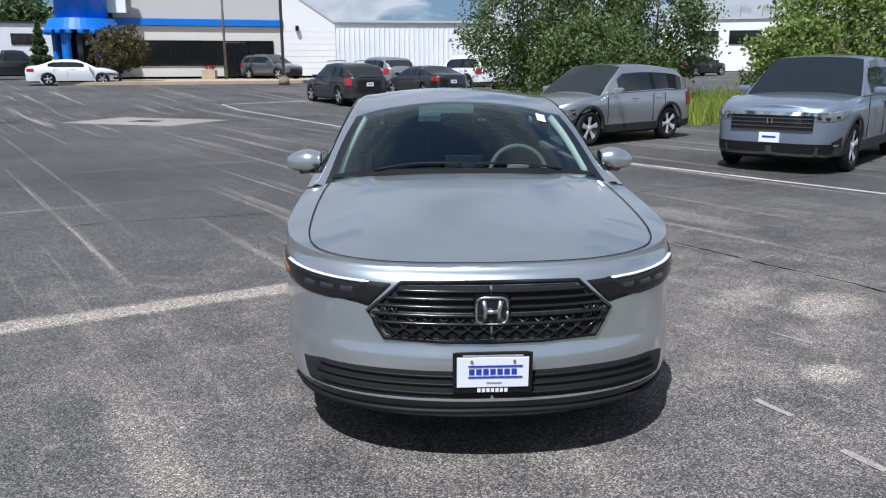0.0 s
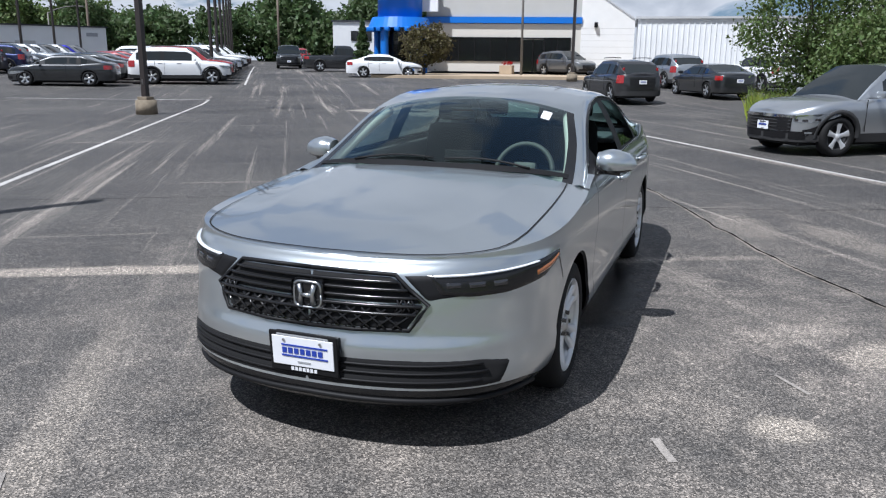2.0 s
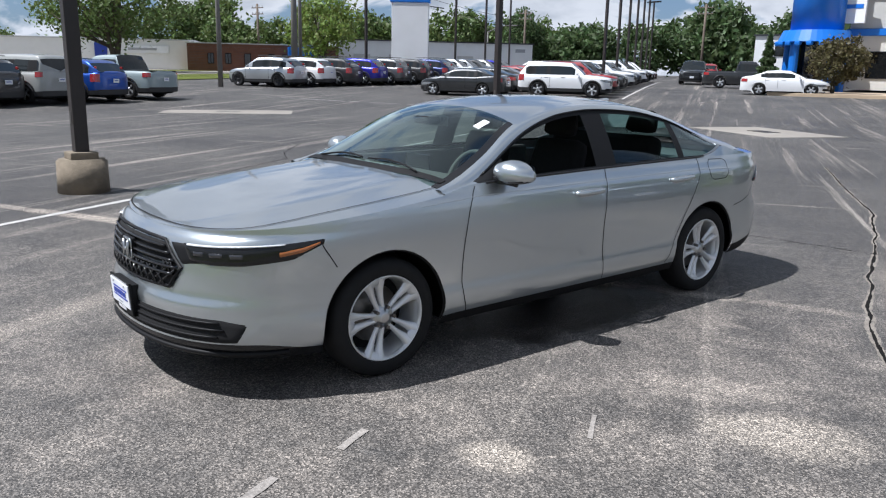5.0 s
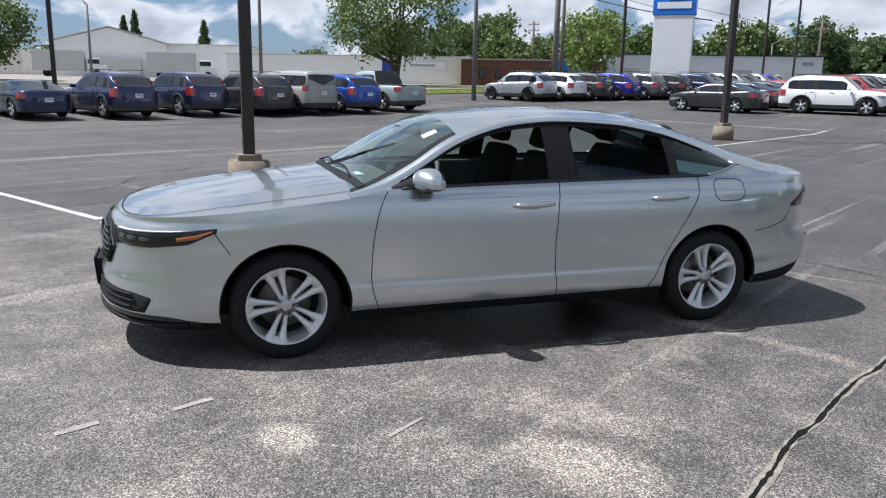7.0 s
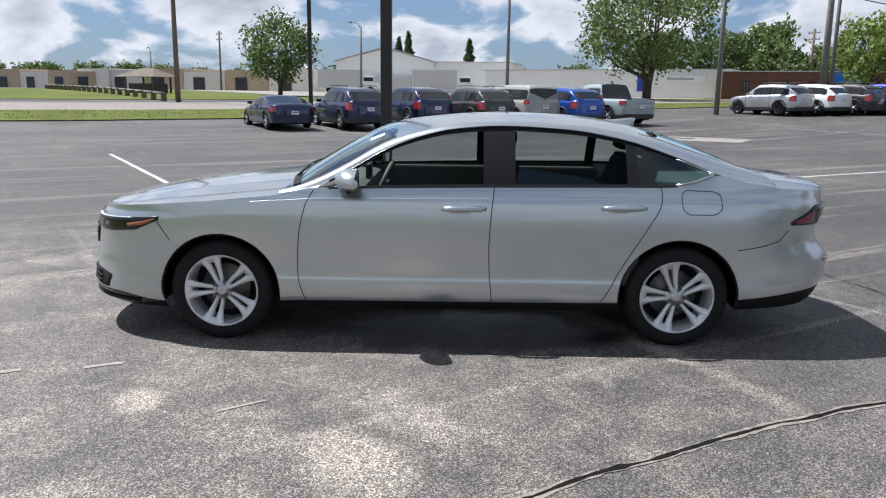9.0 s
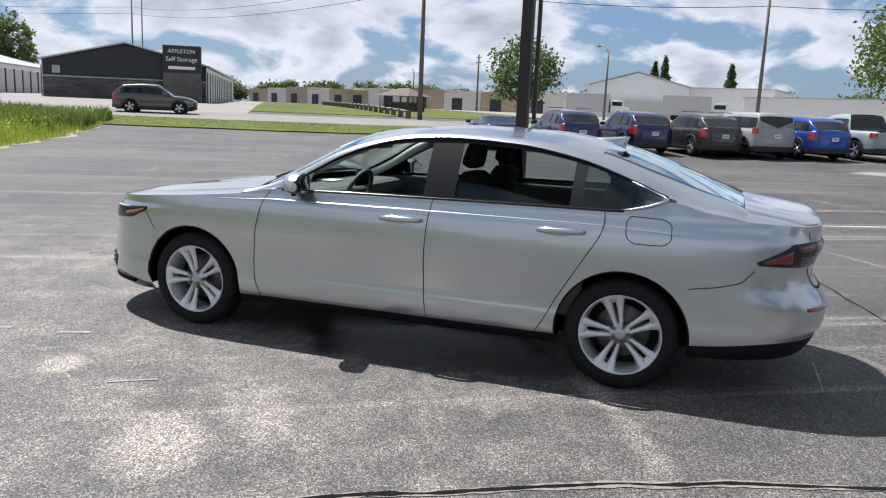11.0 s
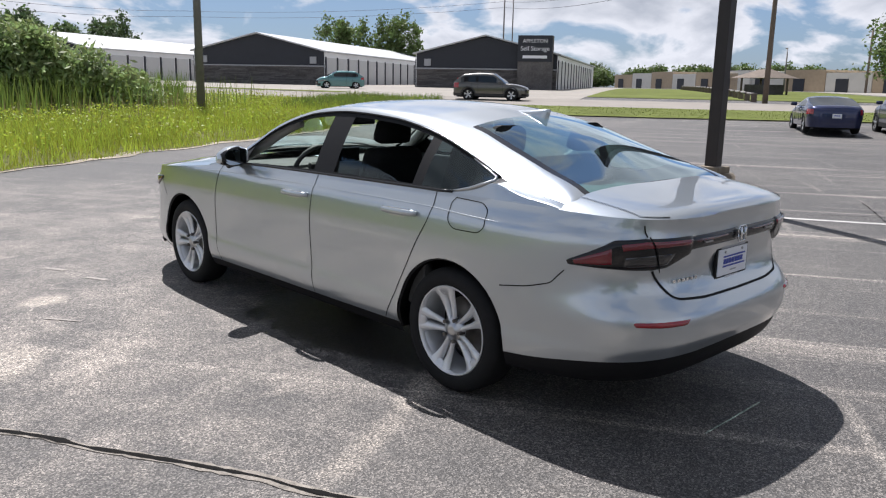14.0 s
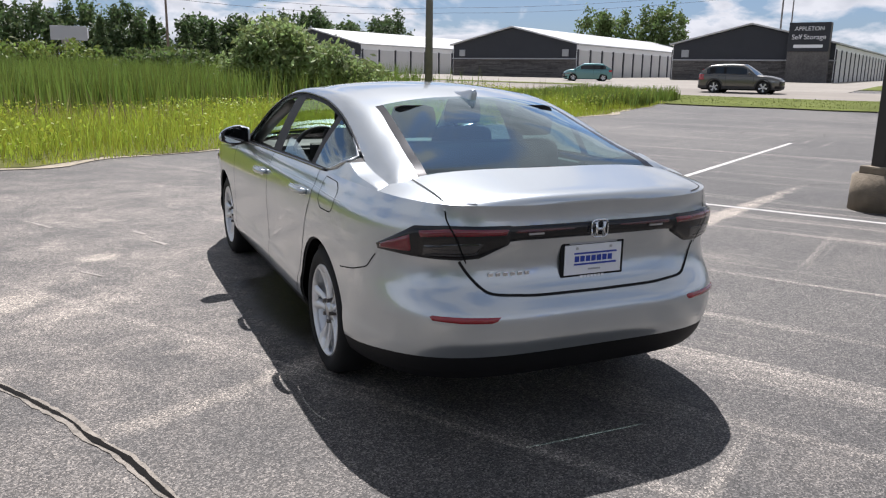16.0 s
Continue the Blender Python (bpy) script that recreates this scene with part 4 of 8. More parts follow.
HOOD_Y = spline([(0.0, -2.298), (0.2, -2.290), (0.4, -2.262), (0.55, -2.215), (0.66, -2.15), (0.725, -2.08), (0.76, -2.0)])
edge = [(x, HOOD_Y(x)) for x in np.linspace(0, 0.755, 40)]
HOOD_X = spline([(-2.0, 0.760), (-1.85, 0.782), (-1.5, 0.792), (-1.2, 0.785), (-1.0, 0.768), (-0.94, 0.762)])
edge += [(HOOD_X(y), y) for y in np.linspace(-1.97, -0.94, 36)]
for sg in (1, -1):
    e3 = [Vector((x * sg, y, hood_z(x, y))) for x, y in edge]
    nrm = []
    for (x, y) in edge:
        gx, gy = (hood_z(x + 0.01, y) - hood_z(x - 0.01, y)) / 0.02, (hood_z(x, y + 0.01) - hood_z(x, y - 0.01)) / 0.02
        nrm.append(Vector((-gx * sg, -gy, 1)).normalized())
    mesh_ob("hood_gap", path_strip(e3, 0.007, lambda i: nrm[i], 0.0035), grid_faces(len(e3), 2, True), M["gap"], sedan)
# fuel flap on the near flank
fl = [("y", 1.425, 0.995), ("y", 1.60, 0.99), ("y", 1.642, 0.965), ("y", 1.646, 0.885), ("y", 1.61, 0.852), ("y", 1.45, 0.850), ("y", 1.408, 0.88), ("y", 1.402, 0.97), ("y", 1.425, 0.995)]
seam("fuel_flap", fl, sedan, 0.005, 0.0012, (1,), 90)
# character line under the handles
for sg in (1, -1):
    line = [hull(s, z) + hull_n(s, z) * -0.003 for s, z in resample([("y", -1.45, 0.872), ("y", -0.85, 0.918), ("y", 0.23, 0.930), ("y", 1.25, 0.934), ("y", 1.95, 0.912)], 50)]
    tube_ob("character_line", [(p.x * sg, p.y, p.z) for p in line], [0.002] * 4 + [0.0048] * 42 + [0.002] * 4, M["silver"], sedan)

# ---- nose ----
G_TOP = [("x", 0.0, 0.763), ("x", 0.2, 0.762), ("x", 0.355, 0.758)]
G_MID = [("x", 0.0, 0.645), ("x", 0.3, 0.645), ("x", 0.4920, 0.645)]
G_BOT = [("x", 0.0, 0.543), ("x", 0.2, 0.544), ("x", 0.4240, 0.547)]
patch("grille_backing", G_TOP, G_MID, 0.006, M["gap"], sedan, "deep black grille opening", 18, 8)
patch("grille_backing", G_MID, G_BOT, 0.006, M["gap"], sedan, "", 18, 8)


def g_half(z):
    return 0.355 + (0.4920 - 0.355) * (0.758 - z) / 0.107 if z > 0.645 else 0.4240 + (0.4920 - 0.4240) * (z - 0.547) / 0.104


def bar(name, pts, r, material, off, parent, label=""):
    full = [on_hull(("x", abs(x), z), off) for x, z in pts]
    path = [(q.x * (1 if x >= 0 else -1), q.y, q.z) for q, (x, z) in zip(full, pts)]
    return tube_ob(name, path, r, material, parent, label)


for z in (0.733, 0.703, 0.673, 0.641, 0.609):
    w = g_half(z) - 0.012
    bar("grille_bar", [(x, z) for x in np.linspace(-w, w, 25)], 0.0075, M["black_gloss"], 0.016, sedan)
for k in range(14):
    for sg in (1, -1):
        x0 = -0.41 + 0.063 * k
        a = [(x0 + sg * (t - 0.5) * 0.10, 0.553 + 0.075 * t) for t in (0, 0.5, 1)]
        if all(abs(x) < g_half(z) - 0.008 for x, z in a):
            bar("grille_mesh", a, 0.005, M["black_gloss"], 0.014, sedan)
for k in range(3):
    for sg in (1, -1):
        for fx in (1, -1):
            a = [(fx * (0.385 + 0.028 * k + sg * (t - 0.5) * 0.03), 0.615 + 0.06 * t) for t in (0, 0.5, 1)]
            if all(abs(x) < g_half(z) - 0.008 for x, z in a):
                bar("grille_mesh", a, 0.005, M["black_gloss"], 0.014, sedan)
rim_pts = [(0, 0.765), (0.2, 0.764), (0.358, 0.760), (0.42, 0.706), (0.4960, 0.645), (0.4620, 0.598), (0.4280, 0.545), (0.2, 0.540), (0, 0.539)]
for sg in (1, -1):
    bar("grille_frame", [(x * sg if x else 1e-4 * sg, z) for x, z in rim_pts], 0.009, M["black_trim"], 0.008, sedan)
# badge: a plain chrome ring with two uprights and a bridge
badge = empty("badge")
badge.parent = sedan
ring = [(0.062 * math.copysign(abs(math.cos(a)) ** 0.45, math.cos(a)), -2.424 + 0.02 * abs(math.cos(a)) * 0.2, 0.666 + 0.054 * math.copysign(abs(math.sin(a)) ** 0.45, math.sin(a))) for a in np.linspace(0, 2 * math.pi, 37)]
tube_ob("badge_ring", ring, 0.006, M["satin"], badge)
bm = bmesh.new()
add_box(bm, 0, -2.412, 0.666, 0.15, 0.018, 0.125, 0.02)
part("badge_backing", bm, M["black_gloss"], badge)
for sg in (1, -1):
    tube_ob("badge_bar", [(0.034 * sg, -2.426, 0.708), (0.026 * sg, -2.430, 0.666), (0.031 * sg, -2.426, 0.624)], [0.012, 0.009, 0.012], M["satin"], badge, seg=8)
tube_ob("badge_bar", [(-0.024, -2.429, 0.664), (0.024, -2.429, 0.664)], 0.010, M["satin"], badge, seg=8)

# headlamps: black bezel, smoked lens, light guide, projector boxes, amber marker
patch("lamp_bezel", [("x", 0.375, 0.766), ("x", 0.50, 0.768), ("x", 0.6, 0.768)], [("x", 0.496, 0.652), ("x", 0.54, 0.662), ("x", 0.63, 0.674)], 0.004, M["black_trim"], sedan, "", 14, 8)
patch("headlamp", [("x", 0.47, 0.766), ("x", 0.62, 0.768), ("x", 0.76, 0.774), ("y", -1.92, 0.786), ("y", -1.765, 0.795)], [("x", 0.53, 0.682), ("x", 0.65, 0.670), ("x", 0.77, 0.674), ("y", -1.93, 0.700), ("y", -1.775, 0.770)], 0.008, M["black_gloss"], sedan, "smoked black lens", 34, 9)
patch("daytime_lamp", [("x", 0.49, 0.764), ("x", 0.62, 0.766), ("x", 0.76, 0.773), ("y", -1.95, 0.781)], [("x", 0.50, 0.748), ("x", 0.63, 0.752), ("x", 0.76, 0.760), ("y", -1.95, 0.772)], 0.014, M["drl"], sedan, "white light guide", 26, 4)
patch("side_marker", [("y", -2.00, 0.752), ("y", -1.88, 0.770), ("y", -1.785, 0.788)], [("y", -2.00, 0.706), ("y", -1.88, 0.727), ("y", -1.79, 0.774)], 0.012, M["amber"], sedan, "amber marker", 14, 4)
for a, b in ((0.545, 0.615), (0.625, 0.70), (0.71, 0.77)):
    patch("projector", [("x", a, 0.738), ("x", b, 0.740)], [("x", a + 0.008, 0.704), ("x", b, 0.706)], 0.0105, M["lamp_box"], sedan, "grey projector lens", 8, 5)

# lower intake with slats and the plate
patch("lower_intake", [("x", 0.0, 0.432), ("x", 0.4, 0.432), ("x", 0.70, 0.425), ("x", 0.80, 0.40)], [("x", 0.0, 0.305), ("x", 0.4, 0.302), ("x", 0.70, 0.296), ("x", 0.765, 0.300)], 0.004, M["gap"], sedan, "black lower intake", 30, 8)
for z, w in ((0.402, 0.70), (0.368, 0.72), (0.334, 0.70)):
    bar("intake_slat", [(x, z) for x in np.linspace(-w, w, 31)], 0.006, M["black_trim"], 0.008, sedan)
bar("splitter", [(x, 0.262 - 0.02 * abs(x)) for x in np.linspace(-0.84, 0.84, 41)], 0.012, M["black_trim"], 0.006, sedan, "gloss black splitter")


def plate(name, y, z, tilt, face, group_parent):
    """A dealer's plate in a black frame; the writing as plain bars."""
    e = empty(name)
    e.parent = group_parent
    e.matrix_local = Matrix.Translation((0, y, z)) @ pose(0, 0, 0, tilt, 0, 0 if face < 0 else 180)
    bm = bmesh.new()
    add_box(bm, 0, 0.004, 0, 0.318, 0.012, 0.172, 0.004)
    part("plate_frame", bm, M["black_trim"], e)
    bm = bmesh.new()
    add_box(bm, 0, -0.004, 0.006, 0.286, 0.006, 0.126, 0.002)
    part("plate_sheet", bm, M["plate_white"], e)
    for zz, w in ((0.033, 0.215), (-0.013, 0.215)):
        box_ob("printed_bar", 0.01, -0.0085, zz, w, 0.002, 0.007, M["plate_blue"], e)
    for k in range(7):
        box_ob("printed_bar", -0.084 + 0.028 * k, -0.0085, 0.010, 0.021, 0.002, 0.024, M["plate_blue"], e, "blue lettering bar")
    box_ob("printed_bar", 0.005, -0.0085, -0.036, 0.06, 0.002, 0.006, M["plate_grey"], e)
    for k in range(7):
        box_ob("frame_bar", -0.054 + 0.018 * k, -0.0035, -0.071, 0.013, 0.002, 0.016, M["plate_white"], e, "white lettering bar")
    box_ob("frame_bar", 0.0, -0.0035, 0.075, 0.24, 0.002, 0.007, M["plate_grey"], e)
    for sx in (-1, 1):
        bm = bmesh.new()
        add_cyl(bm, (0.085 * sx, -0.012, 0.055), (0.085 * sx, 0.0, 0.055), 0.006, seg=8)
        part("screw", bm, M["satin"], e)
    return e


plate("front_plate", -2.468, 0.428, 4, -1, sedan)
bm = bmesh.new()
add_box(bm, 0, -2.443, 0.428, 0.30, 0.035, 0.15, 0.006)
part("plate_bracket", bm, M["black_trim"], sedan)

# ---- tail ----
patch("lamp_bar", [("r", 0.0, 0.909), ("r", 0.4, 0.909), ("r", 0.62, 0.909)], [("r", 0.0, 0.838), ("r", 0.36, 0.840), ("r", 0.62, 0.816)], 0.008, M["black_gloss"], sedan, "gloss black tail panel", 26, 6)
patch("tail_lamp", [("r", 0.40, 0.910), ("r", 0.55, 0.912), ("r", 0.66, 0.914), ("r", 0.76, 0.906), ("y", 2.075, 0.801)], [("r", 0.40, 0.831), ("r", 0.52, 0.768), ("r", 0.60, 0.761), ("r", 0.70, 0.766), ("y", 2.085, 0.784)], 0.012, M["black_gloss"], sedan, "smoked black lens", 34, 9)
patch("tail_lamp_strip", [("r", 0.40, 0.900), ("r", 0.55, 0.902), ("r", 0.66, 0.904), ("r", 0.755, 0.892)], [("r", 0.42, 0.866), ("r", 0.55, 0.864), ("r", 0.66, 0.862), ("r", 0.745, 0.851)], 0.016, M["red_lens"], sedan, "red light strip", 24, 5)
patch("tail_lamp_strip", [("r", 0.10, 0.888), ("r", 0.25, 0.892), ("r", 0.39, 0.896)], [("r", 0.10, 0.878), ("r", 0.25, 0.874), ("r", 0.41, 0.870)], 0.012, M["red_dark"], sedan, "dark red light strip", 14, 4)
patch("tail_lamp_strip", [("r", 0.765, 0.888), ("y", 2.20, 0.858), ("y", 2.10, 0.808)], [("r", 0.752, 0.786), ("y", 2.22, 0.784), ("y", 2.105, 0.790)], 0.0165, M["red_lens"], sedan, "red outer lens", 14, 6)
patch("reversing_lamp", [("r", 0.50, 0.854), ("r", 0.60, 0.856), ("r", 0.735, 0.842)], [("r", 0.53, 0.784), ("r", 0.60, 0.776), ("r", 0.735, 0.780)], 0.015, M["lamp_dark"], sedan, "smoked grey lens", 18, 6)
for zz in (0.798, 0.817, 0.836):
    patch("lamp_rib", [("r", 0.54, zz + 0.003), ("r", 0.72, zz + 0.002)], [("r", 0.54, zz - 0.002), ("r", 0.72, zz - 0.003)], 0.018, M["lamp_box"], sedan, "", 8, 3)
seam("trunk_gap", [("r", 0.60, 0.763), ("r", 0.56, 0.698), ("r", 0.50, 0.633), ("r", 0.3, 0.620), ("r", 0.0, 0.618)], sedan, 0.012, 0.002)
patch("bumper_reflector", [("r", 0.46, 0.558), ("r", 0.62, 0.560), ("r", 0.74, 0.560)], [("r", 0.49, 0.528), ("r", 0.62, 0.528), ("r", 0.725, 0.535)], 0.009, M["reflector"], sedan, "red reflector", 14, 4)
plate("rear_plate", 2.412, 0.736, 0, 1, sedan)
bm = bmesh.new()
add_box(bm, 0, 2.396, 0.736, 0.30, 0.03, 0.15, 0.006)
part("plate_bracket", bm, M["black_trim"], sedan)
rb = empty("badge")
rb.parent = sedan
tube_ob("badge_ring", [(0.040 * math.copysign(abs(math.cos(a)) ** 0.45, math.cos(a)), 2.452, 0.877 + 0.036 * math.copysign(abs(math.sin(a)) ** 0.45, math.sin(a))) for a in np.linspace(0, 2 * math.pi, 29)], 0.004, M["chrome"], rb)
for sg in (1, -1):
    tube_ob("badge_bar", [(0.022 * sg, 2.455, 0.905), (0.017 * sg, 2.457, 0.877), (0.021 * sg, 2.455, 0.849)], [0.008, 0.006, 0.008], M["chrome"], rb)
tube_ob("badge_bar", [(-0.016, 2.456, 0.876), (0.016, 2.456, 0.876)], 0.006, M["chrome"], rb)
for k in range(6):
    q = on_hull(("r", 0.475 - 0.032 * k, 0.705), 0.004)
    box_ob("model_badge_bar", q.x, q.y, q.z, 0.022, 0.006, 0.016, M["chrome"], sedan, "small chrome lettering bar", 0.002)
for sg in (1, -1):
    q = on_hull(("r", 0.30, 0.874), 0.014)
    box_ob("lamp_bar_mark", q.x * sg, q.y, q.z, 0.07, 0.006, 0.008, M["satin"], sedan)
bm = bmesh.new()
add_box(bm, 0, 2.17, 0.285, 1.15, 0.36, 0.05, 0.02)
part("diffuser", bm, M["black_trim"], sedan, "black plastic diffuser")
# trunk lid edge over the lamps
for sg in (1, -1):
    seam("trunk_gap", [("r", 0.648, 0.915), ("r", 0.654, 0.935), ("r", 0.656, 0.965)], sedan, 0.006)
    seam("lamp_gap", [("r", 0.648, 0.915), ("r", 0.615, 0.85), ("r", 0.575, 0.762)], sedan, 0.006, 0.019)
    e = []
    for t in np.linspace(0, 1, 16):
        y = 2.01 + 0.37 * t
        zt, zm = Z_TOP(y), Z_DECK(y)
        xe = hull(s_of_y(y, zt), zt).x
        x = min(0.672 - 0.02 * t, 0.96 * xe)
        e.append(Vector((x * sg, y, zt + (zm - zt) * (1 - (x / xe) ** 4.6))))
    mesh_ob("trunk_gap", path_strip(e, 0.006, Vector((0, 0, 1)), 0.003), grid_faces(16, 2, True), M["gap"], sedan)

# shark fin antenna
fin_v = []
for i in range(9):
    t = i / 8
    y = 1.03 + 0.24 * t
    h = 0.062 * (t ** 1.4) * (1 if t < 1 else 0.9)
    w = 0.034 * math.sin(math.pi * (0.12 + 0.75 * t)) + 0.004
    zb = Z_ROOF(y) - 0.004
    for k in range(7):
        a = math.pi * k / 6
        fin_v.append((w * math.cos(a), y + 0.02 * math.sin(a) * t, zb + h * math.sin(a) ** 0.6))
mesh_ob("antenna_fin", fin_v, grid_faces(9, 7, True) + [tuple(8 * 7 + k for k in range(7))], M["silver"], sedan, "silver shark-fin antenna")

# ---- door handles, mirrors, wipers ----
for sg in (1, -1):
    for ya, zz in ((-0.045, 0.866), (0.921, 0.882)):
        h = empty("door_handle")
        h.parent = sedan
        path = []
        for t in np.linspace(0, 1, 11):
            q = on_hull(("y", ya + 0.265 * t, zz + 0.004 * t), 0.004 + 0.030 * math.sin(math.pi * t) ** 0.45)
            path.append((q.x * sg, q.y, q.z))
        tube_ob("handle_grip", path, [0.013, 0.017] + [0.0185] * 7 + [0.017, 0.013], M["silver"], h, seg=8)
        tube_ob("handle_strip", [(x + 0.004 * sg, y, z + 0.0165) for x, y, z in path[1:-1]], 0.0045, M["chrome"], h, "bright metal strip", 6)
        # a flat satin patch on the door skin stands in for the recess's shade
        cup = [on_hull(("y", ya + 0.045 + 0.13 * t, zz - 0.014), 0.0016) for t in np.linspace(0, 1, 11)]
        cv = []
        for t, q in zip(np.linspace(0, 1, 11), cup):
            r = 0.036 * math.sin(math.pi * min(max(t, 0.02), 0.98)) ** 0.6
            cv += [(q.x * sg, q.y, q.z - r), (q.x * sg, q.y, q.z + r * 0.5)]
        mesh_ob("handle_cup", cv, grid_faces(11, 2, sg < 0), M["satin"], h, "flat satin patch in place of the recess shade")
    mir = empty("door_mirror")
    mir.parent = sedan
    mv = []
    for i in range(15):
        t = i / 14
        x = 0.862 + 0.222 * t
        grow = 0.72 + 0.30 * math.sin(min(1.0, t / 0.4) * math.pi / 2)
        close = math.sqrt(max(0.0, 1 - (max(0.0, t - 0.28) / 0.72) ** 2.0))
        ry, rz = 0.086 * grow * close, 0.074 * grow * close
        for k in range(20):
            a = 2 * math.pi * k / 20
            cy, cz = math.cos(a), math.sin(a)
            dz = rz * math.copysign(abs(cz) ** 0.85, cz) * (1.0 if cz > 0 else 0.82)
            dy = ry * math.copysign(abs(cy) ** 0.85, cy) * (1.15 if cy < 0 else 1.0)
            mv.append((x * sg, -0.60 + min(dy, 0.046) + 0.03 * t, 1.034 + dz - 0.012 * t * t))
    fs = [(i * 20 + k, i * 20 + (k + 1) % 20, (i + 1) * 20 + (k + 1) % 20, (i + 1) * 20 + k) for i in range(14) for k in range(20)]
    fs += [tuple(range(20))]
    fs = fs if sg < 0 else [f[::-1] for f in fs]
    low = [f for f in fs if sum(mv[i][2] for i in f) / len(f) < 0.998 or sum(mv[i][1] for i in f) / len(f) > -0.552]
    mesh_ob("mirror_shell", mv, [f for f in fs if f not in low], M["silver"], mir)
    mesh_ob("mirror_base", mv, low, M["black_gloss"], mir, "gloss black frame")
    gvv = [((0.975 + 0.075 * math.copysign(abs(math.cos(a)) ** 0.7, math.cos(a))) * sg, -0.533 + 0.03 * math.cos(a) * 0.35, 1.036 + 0.050 * math.copysign(abs(math.sin(a)) ** 0.7, math.sin(a))) for a in np.linspace(0, 2 * math.pi, 24, endpoint=False)]
    mesh_ob("mirror_glass", gvv, [tuple(range(24)) if sg < 0 else tuple(range(24))[::-1]], M["mirror"], mir, "", smooth=False)
    bv = [(x_ * sg, y_, z_) for x_, y_, z_ in ((0.86, -0.66, 1.0), (0.93, -0.62, 0.99), (0.99, -0.60, 0.975))]
    tube_ob("mirror_arm", bv, [0.032, 0.026, 0.018], M["black_gloss"], mir, "black arm", 8)
for x0, x1w in ((-0.52, -0.02), (0.05, 0.55)):
    p = []
    for t in np.linspace(0, 1, 12):
        x = x0 + (x1w - x0) * t
        y = -0.985 + 0.02 * math.sin(t * 3)
        k = abs(x) / X1(y)
        z = Z1(y) + (Z_ROOF(y) - Z1(y)) * (1 - k ** 2.3) + 0.014
        p.append((x, y, z))
    tube_ob("wiper", p, 0.0065, M["black_trim"], sedan)
cw = []
for x in np.linspace(-0.76, 0.76, 31):
    for dy, dz in ((-1.045, 0.006), (-1.0, 0.006)):
        y = dy + 0.07 * (abs(x) / 0.76) ** 2
        k = min(1, abs(x) / X1(y))
        z = (Z1(y) + (max(Z_ROOF(y), Z1(y)) - Z1(y)) * (1 - k ** 2.3)) + dz * (1 if dy > -1.0 else 0.7)
        cw.append((x, y, z))
mesh_ob("cowl", cw, grid_faces(31, 2), M["black_trim"], sedan, "black plastic cowl")

# windshield sticker and dashboard paper
q = Vector((0.51, -0.47, 0))
sv = []
for dx, dy in ((-0.025, -0.045), (0.03, -0.045), (0.03, 0.045), (-0.025, 0.045)):
    x, y = q.x + dx, q.y + dy
    k = min(1, x / X1(y))
    sv.append((x, y, Z1(y) + (Z_ROOF(y) - Z1(y)) * (1 - k ** 2.3) + 0.003))
mesh_ob("window_sticker", sv, [(0, 1, 2, 3)], M["paper"], sedan, "white inspection sticker", smooth=False)

# ---- underbody, arches and cabin ----
bm = bmesh.new()
add_box(bm, 0, 0, 0.30, 1.30, 4.5, 0.16, 0.05)
part("underbody", bm, M["gap"], sedan)
for sy in (-1, 1):
    for sg in (1, -1):
        lv = []
        for k in range(25):
            a = math.pi * (-0.06 + 1.12 * k / 24)
            for x, r in ((0.55, ARCH_R + 0.012), (-1, ARCH_R + 0.001), (-2, ARCH_R - 0.010)):
                if x < 0:
                    yy, zz = sy * AXLE + r * math.cos(a), max(HUB_Z + r * math.sin(a), 0.2)
                    x = hull(s_of_y(yy, zz), zz).x - (0.004 if x == -1 else 0.012)
                lv.append((x * sg, sy * AXLE + r * math.cos(a), HUB_Z + r * math.sin(a)))
        mesh_ob("arch_liner", lv, grid_faces(25, 3, sg > 0), M["black_trim"], sedan)
cabin = [
    ("cabin_floor", 0, 0.0, 0.33, 1.76, 1.90, 0.05, M["cloth"], 0.0),
    ("boot_floor", 0, 1.35, 0.36, 1.20, 1.0, 0.05, M["cloth"], 0.0),
    ("dashboard", 0, -0.78, 0.86, 1.44, 0.48, 0.22, M["dash"], 0.07),
    ("centre_console", 0, -0.1, 0.55, 0.24, 1.1, 0.34, M["dash"], 0.04),
    ("screen", 0.02, -0.58, 1.0, 0.24, 0.025, 0.12, M["black_gloss"], 0.008),
    ("rear_shelf", 0, 1.70, 0.965, 1.30, 0.66, 0.04, M["dash"], 0.015),
    ("rear_bulkhead", 0, 1.60, 0.68, 1.40, 0.06, 0.56, M["cloth"], 0.0),
]
for nm, cx, cy, cz, sx, sy_, sz, mt, bv in cabin:
    box_ob(nm, cx, cy, cz, sx, sy_, sz, mt, sedan, "", bv)
for sg in (1, -1):
    box_ob("door_card", 0.815 * sg, 0.18, 0.68, 0.06, 2.0, 0.60, M["dash"], sedan, "", 0.02)


